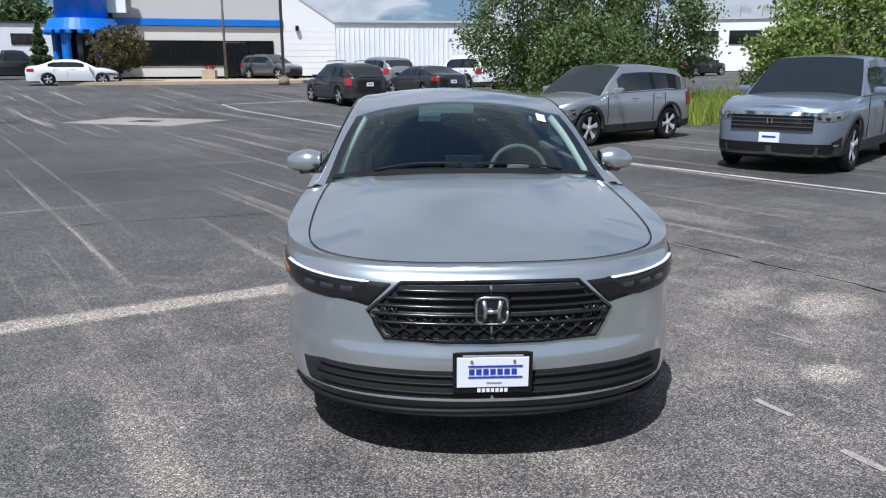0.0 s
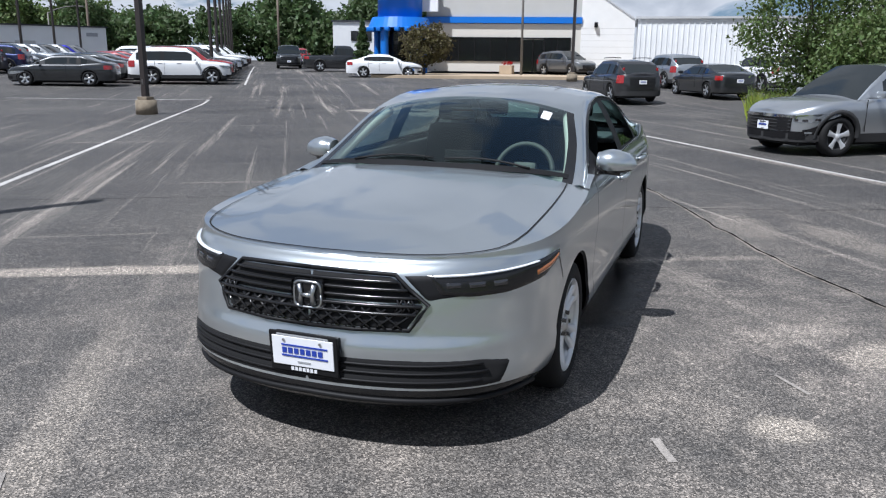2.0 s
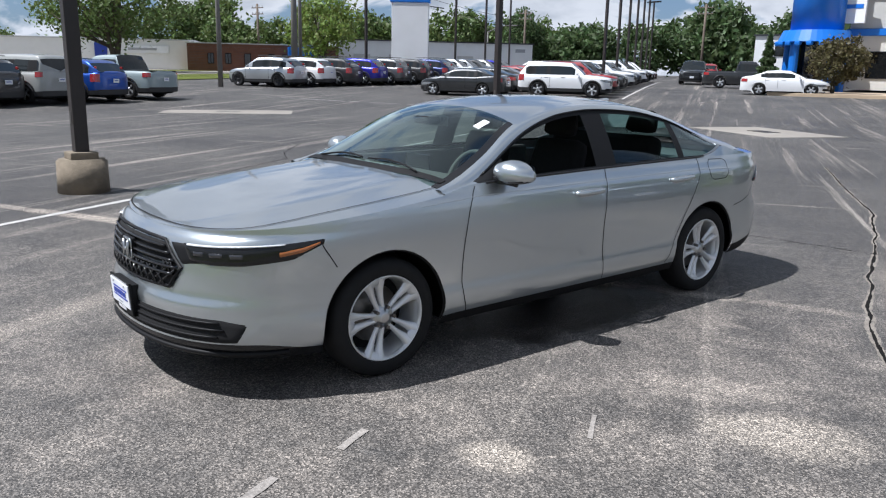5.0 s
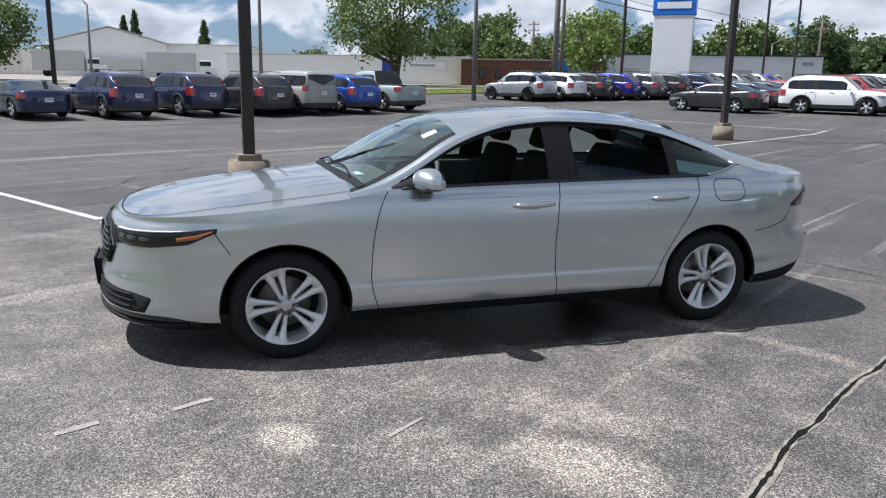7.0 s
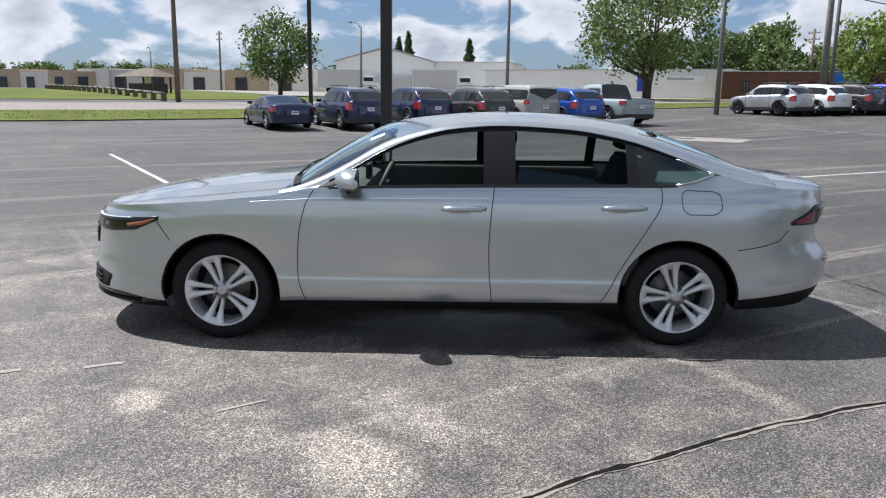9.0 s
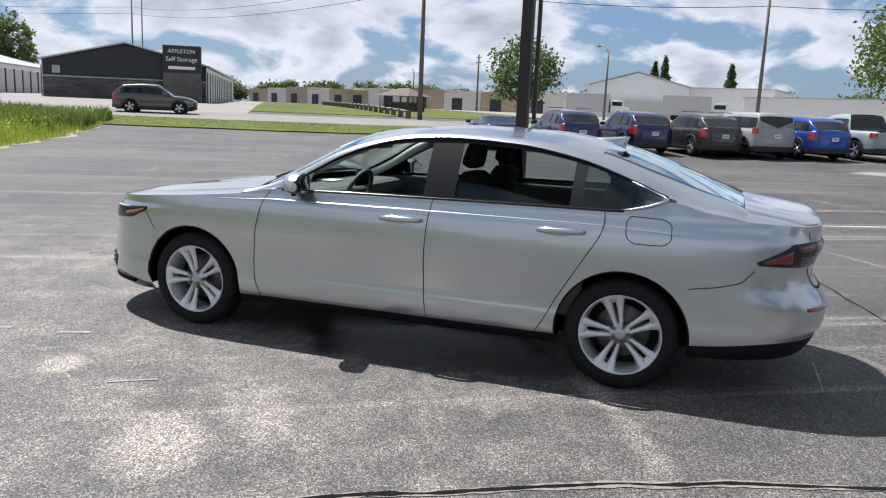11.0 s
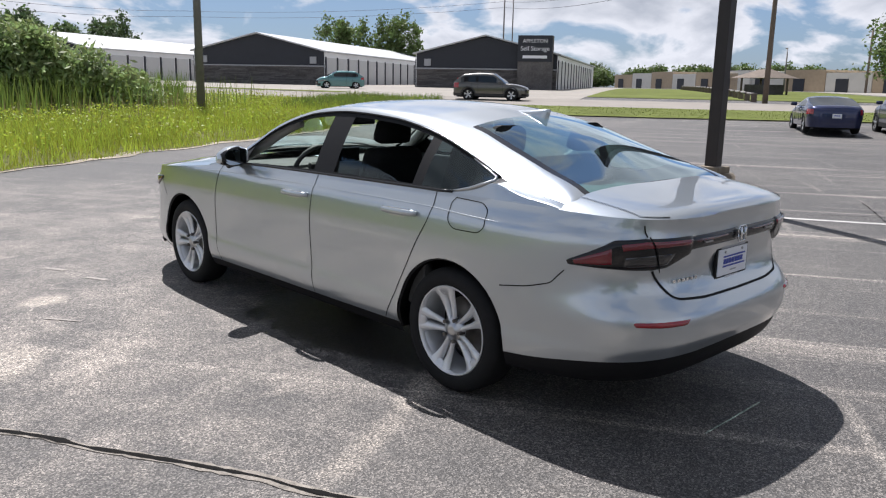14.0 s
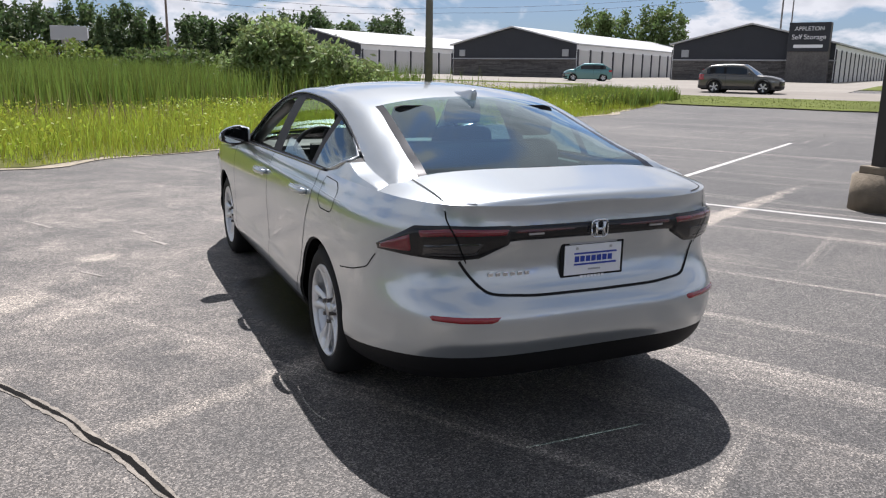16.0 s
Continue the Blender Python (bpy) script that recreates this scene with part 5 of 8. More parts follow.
def seat(x, y, lean, w, bench=False):
    e = empty("seat")
    e.parent = sedan
    bm = bmesh.new()
    add_box(bm, x, y, 0.52, w, 0.52, 0.18, 0.06)
    part("cushion", bm, M["cloth"], e, "", True)
    bm = bmesh.new()
    add_box(bm, 0, 0, 0.30, w * 0.96, 0.16, 0.62, 0.065, Matrix.Translation((x, y + 0.24, 0.56)) @ pose(0, 0, 0, -lean), 0.86)
    part("backrest", bm, M["cloth"], e, "", True)
    for dx in ((-0.36, 0.36) if bench else (0,)):
        bm = bmesh.new()
        add_box(bm, 0, 0, 0.71, 0.27, 0.11, 0.17, 0.05, Matrix.Translation((x + dx, y + 0.23, 0.56)) @ pose(0, 0, 0, -lean * 0.8), 0.85)
        part("headrest", bm, M["cloth"], e, "", True)


seat(0.38, -0.02, 17, 0.50)
seat(-0.38, -0.02, 17, 0.50)
seat(0, 0.86, 20, 1.26, True)
sw = empty("steering_wheel")
sw.parent = sedan
sw.matrix_local = Matrix.Translation((0.38, -0.46, 0.93)) @ pose(0, 0, 0, 66)
tube_ob("wheel_rim", [(0.18 * math.cos(a), 0.18 * math.sin(a), 0) for a in np.linspace(0, 2 * math.pi, 33)], 0.016, M["dash"], sw, seg=8)
bm = bmesh.new()
add_box(bm, 0, 0, -0.01, 0.15, 0.13, 0.05, 0.025)
add_box(bm, 0, 0.0, -0.01, 0.34, 0.04, 0.02, 0.008)
part("wheel_hub", bm, M["dash"], sw)
bm = bmesh.new()
add_box(bm, 0.0, -0.42, 1.27, 0.24, 0.03, 0.07, 0.014)
part("interior_mirror", bm, M["black_gloss"], sedan)
bm = bmesh.new()
add_box(bm, 0.0, -0.50, 1.275, 0.16, 0.10, 0.05, 0.014)
part("camera_pod", bm, M["black_trim"], sedan)
bm = bmesh.new()
add_box(bm, 0.0, -0.86, 0.977, 0.17, 0.14, 0.003)
part("dash_paper", bm, M["paper"], sedan, "white paper on the dashboard")
hl = []
for y in (-0.30, 0.1, 0.5, 0.85, 1.10):
    for x in np.linspace(-0.54, 0.54, 7):
        hl.append((x, y, Z1(y) + (Z_ROOF(y) - Z1(y)) * (1 - (abs(x) / 0.58) ** 2.3) - 0.022))
for sg in (1, -1):
    tube_ob("pillar_trim", [((X1(y) - 0.035) * sg, y + 0.01, Z1(y) - 0.03) for y in np.linspace(-0.86, -0.30, 9)], 0.034, M["headliner"], sedan, "pale pillar trim")
mesh_ob("headliner", hl, grid_faces(5, 7, True), M["headliner"], sedan, "pale grey headliner")

# ---- wheels ----


def lathe(profile, seg=48):
    """Turn (x, r) pairs round the x axis."""
    vs, fs, n = [], [], len(profile)
    for k in range(seg):
        a = 2 * math.pi * k / seg
        vs += [(x, r * math.cos(a), r * math.sin(a)) for x, r in profile]
    for k in range(seg):
        k2 = (k + 1) % seg
        for j in range(n - 1):
            fs.append((k * n + j, k * n + j + 1, k2 * n + j + 1, k2 * n + j))
    return vs, fs


def make_wheel():
    """A road wheel, its face towards +x, with five double spokes."""
    e = empty("wheel")
    v, f = lathe([(-0.09, 0.224), (-0.105, 0.27), (-0.092, 0.305), (-0.06, 0.3195), (0.06, 0.3195), (0.088, 0.307), (0.103, 0.275), (0.098, 0.240), (0.088, 0.226), (0.075, 0.224)])
    mesh_ob("tyre", v, f, M["rubber"], e)
    v, f = lathe([(0.090, 0.222), (0.096, 0.226), (0.092, 0.231), (0.084, 0.227), (0.07, 0.215), (0.0, 0.205), (-0.08, 0.205)])
    mesh_ob("rim", v, f, M["alloy"], e)
    v, f = lathe([(-0.03, 0.0), (-0.03, 0.15), (-0.04, 0.155), (-0.05, 0.15)], 32)
    mesh_ob("brake_disc", v, f, M["disc"], e)
    v, f = lathe([(-0.075, 0.0), (-0.075, 0.21)], 32)
    mesh_ob("dust_shield", v, f, M["gap"], e)
    sv, sf = [], []
    for k in range(5):
        a0 = 2 * math.pi * k / 5 + 0.628
        for side in (-1, 1):
            base = len(sv)
            st = []
            for i in range(9):
                t = i / 8
                r = 0.045 + 0.178 * t
                mid = a0 + side * (0.0150 + 0.006 * math.sin(math.pi * t) + 0.022 * t ** 2.0) / r
                half = (0.0115 + 0.0065 * t + 0.020 * t ** 4) / r
                x = 0.066 + 0.024 * t - 0.010 * math.sin(math.pi * t)
                lo, hi_ = (0.013, 0.026) if side > 0 else (0.026, 0.013)
                rows = [(mid - half, x - hi_), (mid - half * 0.8, x - 0.002), (mid + half * 0.1 * side, x + 0.004), (mid + half * 0.8, x - 0.002), (mid + half, x - lo)]
                for an, xx in rows:
                    st.append((xx, r * math.cos(an), r * math.sin(an)))
            sv += st
            sf += [tuple(base + q for q in g) for g in grid_faces(9, 5, True)]
    mesh_ob("spokes", sv, sf, M["alloy"], e, "five double spokes")
    # outer band joining the spoke feet
    ov, of = [], []
    for k in range(80):
        a = 2 * math.pi * k / 80
        w = 0.5 + 0.5 * math.cos(5 * (a - 0.628) - 0.0)
        inner = 0.215 - 0.030 * w ** 2.5
        ov += [(0.080, inner * math.cos(a), inner * math.sin(a)), (0.092, 0.222 * math.cos(a), 0.222 * math.sin(a)), (0.07, inner * math.cos(a), inner * math.sin(a))]
    for k in range(80):
        k2 = (k + 1) % 80
        of += [(k * 3, k * 3 + 1, k2 * 3 + 1, k2 * 3), (k * 3 + 2, k * 3, k2 * 3, k2 * 3 + 2)]
    mesh_ob("spoke_ring", ov, of, M["alloy"], e)
    v, f = lathe([(0.045, 0.070), (0.062, 0.066), (0.070, 0.052), (0.074, 0.036), (0.081, 0.033), (0.084, 0.02), (0.084, 0.0)], 30)
    mesh_ob("hub_cap", v, f, M["satin"], e)
    for k in range(5):
        a = 2 * math.pi * k / 5 + 0.628 + math.pi / 5
        bm = bmesh.new()
        add_cyl(bm, (0.045, 0.060 * math.cos(a), 0.060 * math.sin(a)), (0.086, 0.057 * math.cos(a), 0.057 * math.sin(a)), 0.0105, seg=6)
        part("lug_nut", bm, M["disc"], e)
    return e


wheel = make_wheel()
wheel.parent = sedan
wheel.matrix_local = pose(0.802, -AXLE, HUB_Z)
for m in (pose(0.802, AXLE, HUB_Z, -3), pose(-0.802, -AXLE, HUB_Z, 0, 0, 180), pose(-0.802, AXLE, HUB_Z, 30, 0, 180)):
    copy_thing(wheel, m)
sedan.matrix_world = pose(-0.012, 0.057, -0.006, 0, 0, -0.3) @ Matrix.Diagonal((1, 1.033, 1.022, 1))


# ---- other vehicles ----
M["trim_far"] = mat("grey_black_cladding", (0.03, 0.03, 0.031), 0.6, vary=0.1)
M["rim_far"] = mat("cast_alloy", (0.55, 0.56, 0.57), 0.35, metal=0.8, vary=0.1)
M["rim_black"] = mat("black_alloy", (0.03, 0.03, 0.03), 0.35, metal=0.5, vary=0.1)
M["tail_far"] = mat("red_tail_lens", (0.30, 0.012, 0.012), 0.15, coat=1.0, vary=0.1)
M["lens_far"] = mat("clear_head_lens", (0.30, 0.32, 0.34), 0.12, metal=0.6, coat=1.0, vary=0.2)
COLORS = {"white": (0.78, 0.79, 0.80), "black": (0.012, 0.012, 0.014), "grey": (0.13, 0.135, 0.14), "silver": (0.50, 0.52, 0.54), "navy": (0.012, 0.020, 0.075), "blue": (0.012, 0.07, 0.36), "royal": (0.02, 0.02, 0.32), "red": (0.26, 0.012, 0.016), "sage": (0.27, 0.33, 0.34), "stone": (0.30, 0.31, 0.30), "teal": (0.10, 0.23, 0.23), "olive": (0.10, 0.095, 0.085), "steelblue": (0.22, 0.26, 0.33), "charcoal": (0.035, 0.037, 0.04)}
for cn, cv in COLORS.items():
    M["paint_" + cn] = paint(cn + "_paint", cv, 0.0 if cn in ("white", "black", "red", "stone", "sage") else 0.85 if cn == "silver" else 0.55)

# length, width, height, belt, hood height, then from the nose as shares of the length:
# screen foot, screen head, roof end, rear glass foot; deck height, axle shares, wheel radius, plan roundness
KINDS = {
    "suv": (4.60, 1.86, 1.68, 1.06, 1.02, 0.28, 0.45, 0.84, 0.970, 1.12, 0.195, 0.775, 0.365, 3.2),
    "big_suv": (4.9, 1.98, 1.79, 1.13, 1.10, 0.27, 0.42, 0.87, 0.975, 1.18, 0.19, 0.765, 0.385, 4.2),
    "boxy_suv": (4.40, 1.89, 1.80, 1.15, 1.12, 0.27, 0.36, 0.93, 0.99, 1.18, 0.19, 0.80, 0.37, 5.0),
    "sedan": (4.75, 1.82, 1.42, 0.98, 0.93, 0.25, 0.43, 0.70, 0.885, 1.03, 0.19, 0.765, 0.33, 3.0),
    "coupe": (4.35, 1.86, 1.32, 0.95, 0.86, 0.34, 0.50, 0.66, 0.94, 0.96, 0.19, 0.785, 0.335, 2.8),
    "hatch": (4.1, 1.72, 1.52, 1.0, 0.97, 0.20, 0.40, 0.80, 0.96, 1.04, 0.19, 0.80, 0.31, 3.0),
    "pickup": (5.4, 2.0, 1.86, 1.18, 1.14, 0.26, 0.36, 0.56, 0.60, 1.12, 0.18, 0.775, 0.39, 4.4),
    "small_pickup": (5.2, 1.98, 1.80, 1.16, 1.15, 0.285, 0.42, 0.64, 0.69, 1.12, 0.185, 0.775, 0.385, 4.4),
}


def make_vehicle(kind, color, label, rims="rim_far", badge_bar=False, rails=False, clad=True, plate_ends=(1,), near=False):
    """A parked vehicle, nose at -y, standing on z = 0, with its body, glazing, lamps and wheels."""
    L, W, H, belt, hood, f0, f1, f2, f3, deck, a0, a1, wr, nn = KINDS[kind]
    e = empty({"suv": "suv", "big_suv": "suv", "boxy_suv": "suv", "sedan": "sedan_car", "coupe": "coupe", "hatch": "hatchback", "pickup": "pickup_truck", "small_pickup": "pickup_truck"}[kind])
    tagged(e, label, "car" if "pickup" not in kind else "pickup truck")
    P = M["paint_" + color]
    yn = -L / 2
    Y = lambda s: yn + L * s
    half = W / 2
    zb = wr * 0.72
    cargo = "pickup" in kind

    def top(y):
        s = (y - yn) / L
        if s < f0:
            k = s / f0
            return hood - (0.26 if kind in ("sedan", "coupe", "hatch") else 0.23 if kind == "suv" else 0.15) * (1 - k) ** 2.6 - 0.02
        if s > f3:
            return deck - (0.02 if cargo else 0.10) * ((s - f3) / (1 - f3 + 1e-6)) ** 2
        rise = (0.07 if kind == "suv" else 0.0) * max(0.0, (s - f0) / (f2 - f0))
        return belt - 0.02 + rise if s < f2 else belt + (deck - belt) * (s - f2) / (f3 - f2)

    def width(z):
        k = (z - zb) / (belt - zb)
        return half * (0.95 + 0.05 * math.sin(min(1, max(0, k)) * math.pi * 0.85) - 0.05 * max(0, k - 0.8))

    def outline(s, z):
        """s 0..1 nose, 1..2 flank, 2..3 tail."""
        w, lean = width(z), 0.05 * abs(z - 0.55)
        yc0, yc1 = Y(0.28), Y(0.78)
        if s <= 1:
            th = s * math.pi / 2
            return w * math.sin(th) ** (2 / nn), yc0 - (yc0 - Y(0) - lean) * max(0, math.cos(th)) ** (2 / nn)
        if s <= 2:
            return w, yc0 + (yc1 - yc0) * (s - 1)
        th = (s - 2) * math.pi / 2
        return w * max(0, math.cos(th)) ** (2 / (nn + 1.5)), yc1 + (Y(1) - lean - yc1) * math.sin(th) ** (2 / (nn + 1.5))

    def s_at(y, z):
        lo, hi = 0.0, 3.0
        for _ in range(24):
            m_ = (lo + hi) / 2
            lo, hi = (m_, hi) if outline(m_, z)[1] < y else (lo, m_)
        return lo

    sl = [i / 20 for i in range(20)] + [1 + i / 24 for i in range(24)] + [2 + i / 16 for i in range(17)]
    zr = [0, 0.12, 0.2, 0.32, 0.45, 0.6, 0.74, 0.85, 0.92, 0.97, 1.0]
    vs = []
    for s in sl:
        for t in zr:
            z = zb + (0.9 - zb) * t
            for _ in range(4):
                z = zb + (top(outline(s, z)[1]) - zb) * t
            x, y = outline(s, z)
            tuck = 0.055 * max(0.0, (t - 0.85) / 0.15) ** 2
            vs.append(Vector((x * (1 - tuck), y + tuck * 0.8 * (1 if s < 1 else -1 if s > 2 else 0), z)))
    ax, ar = (Y(a0), Y(a1)), wr * 1.14

    def in_arch(p):
        return min(math.hypot(p.y - q, p.z - wr) for q in ax) - ar

    fs = [f for f in grid_faces(len(sl), len(zr)) if not all(in_arch(vs[i]) < 0 for i in f)]
    for i, p in enumerate(vs):
        if in_arch(p) < 0:
            q = min(ax, key=lambda c: abs(p.y - c))
            r = Vector((0, p.y - q, p.z - wr))
            if r.length > 1e-6:
                r = r.normalized() * ar
                vs[i] = Vector((p.x, q + r.y, wr + r.z))
    lower = [f for f in fs if min(i % len(zr) for i in f) < 2] if clad else []
    ids = set(lower)
    upper = [f for f in fs if f not in ids]

    def two(name, faces, material, lab=""):
        m2, f2_ = [tuple(v) for v in vs] + [(-v.x, v.y, v.z) for v in vs], list(faces)
        n = len(vs)
        f2_ += [tuple(n + i for i in f)[::-1] for f in faces]
        ob = mesh_ob(name, m2, f2_, material, e, lab)
        bm = bmesh.new()
        bm.from_mesh(ob.data)
        bmesh.ops.delete(bm, geom=[v for v in bm.verts if not v.link_faces], context="VERTS")
        bmesh.ops.remove_doubles(bm, verts=bm.verts, dist=2e-4)
        bm.to_mesh(ob.data)
        bm.free()
        return ob

    # top skin: hood, deck or cargo cover, shoulders
    tv = []
    nz = len(zr)
    for i, s in enumerate(sl):
        p = vs[i * nz + nz - 1]
        for k in range(7):
            t = (1, 0.95, 0.86, 0.7, 0.5, 0.25, 0)[k]
            tv.append(Vector((p.x * t, p.y, p.z + 0.05 * (1 - t ** 2.4))))
    base = len(vs)
    vs += tv
    upper += [tuple(base + i for i in f) for f in grid_faces(len(sl), 7)]
    two("body", upper, P)
    if lower:
        two("cladding", lower, M["trim_far"], "dark plastic cladding")
    # cabin
    stations = [f0 - 0.005, f0 + (f1 - f0) * 0.35, f0 + (f1 - f0) * 0.7, f1, f1 + 0.03]
    mid = np.linspace(f1 + 0.06, f2, 11)
    stations += list(mid) + [f2 + (f3 - f2) * 0.3, f2 + (f3 - f2) * 0.6, f3 + 0.003]
    cv, NR = [], 10
    rows = []
    for s in stations:
        y = Y(s)
        zt = top(y)
        if s < f1:
            zc = zt + (H - 0.05 - zt) * ((s - f0) / (f1 - f0)) ** 0.92 if s > f0 else zt
        elif s <= f2:
            k = (s - f1) / (f2 - f1)
            zc = H - 0.05 + 0.05 * math.sin(min(1, k * 1.6) * math.pi / 2) - (0.10 if kind == "suv" else 0.05 if not cargo else 0.02) * k ** 2.4
        else:
            k = (s - f2) / (f3 - f2)
            z_end = H - (0.10 if kind == "suv" else 0.05 if not cargo else 0.02)
            zc = z_end + (zt - z_end) * k ** (1.0 if kind in ("sedan", "coupe", "hatch") else 1.3)
        zc = max(zc, zt + 0.004)
        k = (zc - zt) / (H - zt)
        wb = min(outline(1.5, zt)[0], outline(s_at(y, zt), zt)[0]) - 0.035
        wt = wb - ((0.17 if s < f2 else 0.10) * k + 0.03 * k ** 3) * (W / 1.86)
        rows.append((y, zt, zc, wb, wt))
        for j in range(4):
            t = j / 4
            cv.append(Vector((wt * 0.94 * t, y, zc - 0.035 * k * t ** 2)))
        cv.append(Vector((wt * 0.96, y, zc - 0.045 * k)))
        for t in (0.10, 0.25, 0.6, 0.97, 1.0):
            z = zc - 0.06 * k + (zt - zc + 0.06 * k) * t
            cv.append(Vector((wt + (wb - wt) * t, y, z)))
    ns = len(stations)
    roof, glass_f, glass_r, side, pillar = [], [], [], [], []
    i_f1, i_f2 = 3, 4 + len(mid)
    for i in range(ns - 1):
        for j in range(NR - 1):
            f = (i * NR + j, i * NR + j + 1, (i + 1) * NR + j + 1, (i + 1) * NR + j)
            s_mid = (stations[i] + stations[i + 1]) / 2
            if j < 4:
                (glass_f if i < i_f1 else glass_r if i >= i_f2 and not (kind in ("suv", "big_suv", "boxy_suv") and i == i_f2) else roof).append(f)
            elif j in (4, 5) or j == 8:
                roof.append(f)
            else:
                if i < i_f1 - 1 or s_mid > f2 + (f3 - f2) * 0.25:
                    roof.append(f)
                elif i in (i_f1 + 6, i_f1 + (3 if cargo else 11)) or (not cargo and i == i_f1 + 10):
                    pillar.append(f)
                else:
                    side.append(f)
    vs = cv
    two("roof", roof, P)
    two("windshield", glass_f, M["glass_far"])
    two("rear_window", glass_r, M["glass_far"])
    for sg in (1, -1):
        two_v = [(v.x * sg, v.y, v.z) for v in cv]
        runs = []
        for nm, fl, mt in (("side_window", side, M["glass_far"]), ("window_pillar", pillar, M["black_trim"])):
            last = None
            for f in fl:
                i = min(f) // NR
                if last is None or i > last + 1:
                    runs.append((nm, [], mt))
                runs[-1][1].append(f)
                last = i
        for nm, fl, mt in runs:
            if fl:
                ob = mesh_ob(nm, two_v, fl if sg > 0 else [f[::-1] for f in fl], mt, e)
                bm = bmesh.new()
                bm.from_mesh(ob.data)
                bmesh.ops.delete(bm, geom=[v for v in bm.verts if not v.link_faces], context="VERTS")
                bm.to_mesh(ob.data)
                bm.free()

    def skin(name, sa, sb, za, zc, off, material, sg, lab="", nu=7, nv=3):
        pv = []
        for i in range(nu):
            for j in range(nv):
                s, z = sa + (sb - sa) * i / (nu - 1), za + (zc - za) * j / (nv - 1)
                x, y = outline(s, z)
                xa, ya = outline(max(0, s - 0.02), z)
                xb, yb = outline(min(3, s + 0.02), z)
                n = Vector((yb - ya, xa - xb)).normalized()
                pv.append(((x + n.x * off) * sg, y + n.y * off, z))
        return mesh_ob(name, pv, grid_faces(nu, nv, sg < 0), material, e, lab)

    def lens(name, rows_, off, material, sg, lab="", nv=4):
        """A lens or panel over the body from (s, low, high) rows."""
        pv = []
        for s, za, zc in rows_:
            for j in range(nv):
                z = za + (zc - za) * j / (nv - 1)
                x, y = outline(s, z)
                xa, ya = outline(max(0, s - 0.02), z)
                xb, yb = outline(min(3, s + 0.02), z)
                n = Vector((yb - ya, xa - xb)).normalized()
                pv.append(((x + n.x * off) * sg, y + n.y * off, z))
        return mesh_ob(name, pv, grid_faces(len(rows_), nv, sg < 0), material, e, lab)

    if clad:
        for q in ax:
            for sg in (1, -1):
                av = []
                for k in range(19):
                    a = math.pi * (-0.02 + 1.04 * k / 18)
                    for r, dx in ((ar - 0.03, -0.03), (ar - 0.004, 0.014), (ar + 0.045, 0.016), (ar + 0.062, 0.0)):
                        yy, zz = q + r * math.cos(a), wr + r * math.sin(a)
                        xx = outline(s_at(yy, max(zz, zb)), max(zz, zb))[0]
                        av.append(((xx + dx) * sg, yy, zz))
                mesh_ob("arch_cladding", av, grid_faces(19, 4, sg < 0), M["trim_far"], e, "dark wheel arch trim")
    hz = top(Y(0.03)) - 0.10
    for sg in (1, -1):
        h0 = 0.24 if nn > 3.3 else 0.36
        lens("headlamp", [(h0, hz - 0.10, hz - 0.005), (h0 + 0.10, hz - 0.115, hz + 0.01), (h0 + 0.22, hz - 0.11, hz + 0.025), (h0 + 0.36, hz - 0.085, hz + 0.035), (h0 + 0.46, hz - 0.04, hz + 0.04), (h0 + 0.53, hz + 0.01, hz + 0.04)], 0.012, M["lens_far"], sg, "clear headlamp")
        if near:
            lens("lamp_bezel", [(h0 + 0.02, hz - 0.09, hz - 0.06), (h0 + 0.16, hz - 0.10, hz - 0.06), (h0 + 0.34, hz - 0.075, hz - 0.035)], 0.015, M["lamp_dark"], sg, "dark lamp bezel", 3)
            lens("lamp_brow", [(h0 + 0.01, hz - 0.01, hz + 0.004), (h0 + 0.12, hz + 0.002, hz + 0.016), (h0 + 0.30, hz + 0.018, hz + 0.034), (h0 + 0.50, hz + 0.03, hz + 0.045)], 0.018, M["chrome"], sg, "chrome brow", 3)
            lens("grille_bar", [(0.0, hz - 0.035, hz + 0.02), (0.12, hz - 0.035, hz + 0.02), (h0 + 0.02, hz - 0.04, hz + 0.01), (h0 + 0.05, hz - 0.05, hz - 0.01)], 0.03, M["chrome"], sg, "chrome grille bar", 4)
            for q in range(4):
                zq = hz - 0.09 - 0.06 * q
                lens("grille_slat", [(0.0, zq, zq + 0.018), (0.1, zq, zq + 0.018), (h0 - 0.03, zq, zq + 0.018)], 0.022, M["trim_far"], sg, "", 3)
            lens("fog_lamp", [(0.50, zb + 0.14, zb + 0.22), (0.58, zb + 0.13, zb + 0.24), (0.68, zb + 0.15, zb + 0.30)], 0.014, M["black_gloss"], sg, "dark fog lamp pocket")
            lens("fog_lamp_lens", [(0.53, zb + 0.155, zb + 0.185), (0.62, zb + 0.155, zb + 0.19)], 0.019, M["lens_far"], sg, "clear lens", 3)
            lens("bumper_trim", [(0.0, zb + 0.02, zb + 0.15), (0.3, zb + 0.02, zb + 0.15), (0.6, zb + 0.02, zb + 0.14), (0.8, zb + 0.02, zb + 0.12)], 0.016, M["trim_far"], sg, "dark plastic lower bumper")
            box_ob("badge_bar", 0.032 * sg, Y(0) - 0.03, hz - 0.12, 0.018, 0.02, 0.09, M["chrome"], e, "", 0.005)
        tz = (top(Y(0.985)) - 0.06)
        hi = kind in ("suv", "big_suv")
        skin("tail_lamp", 2.18, 2.58, tz - (0.28 if hi else 0.16), tz + 0.02, 0.014, M["tail_far"], sg, "red tail lamp")
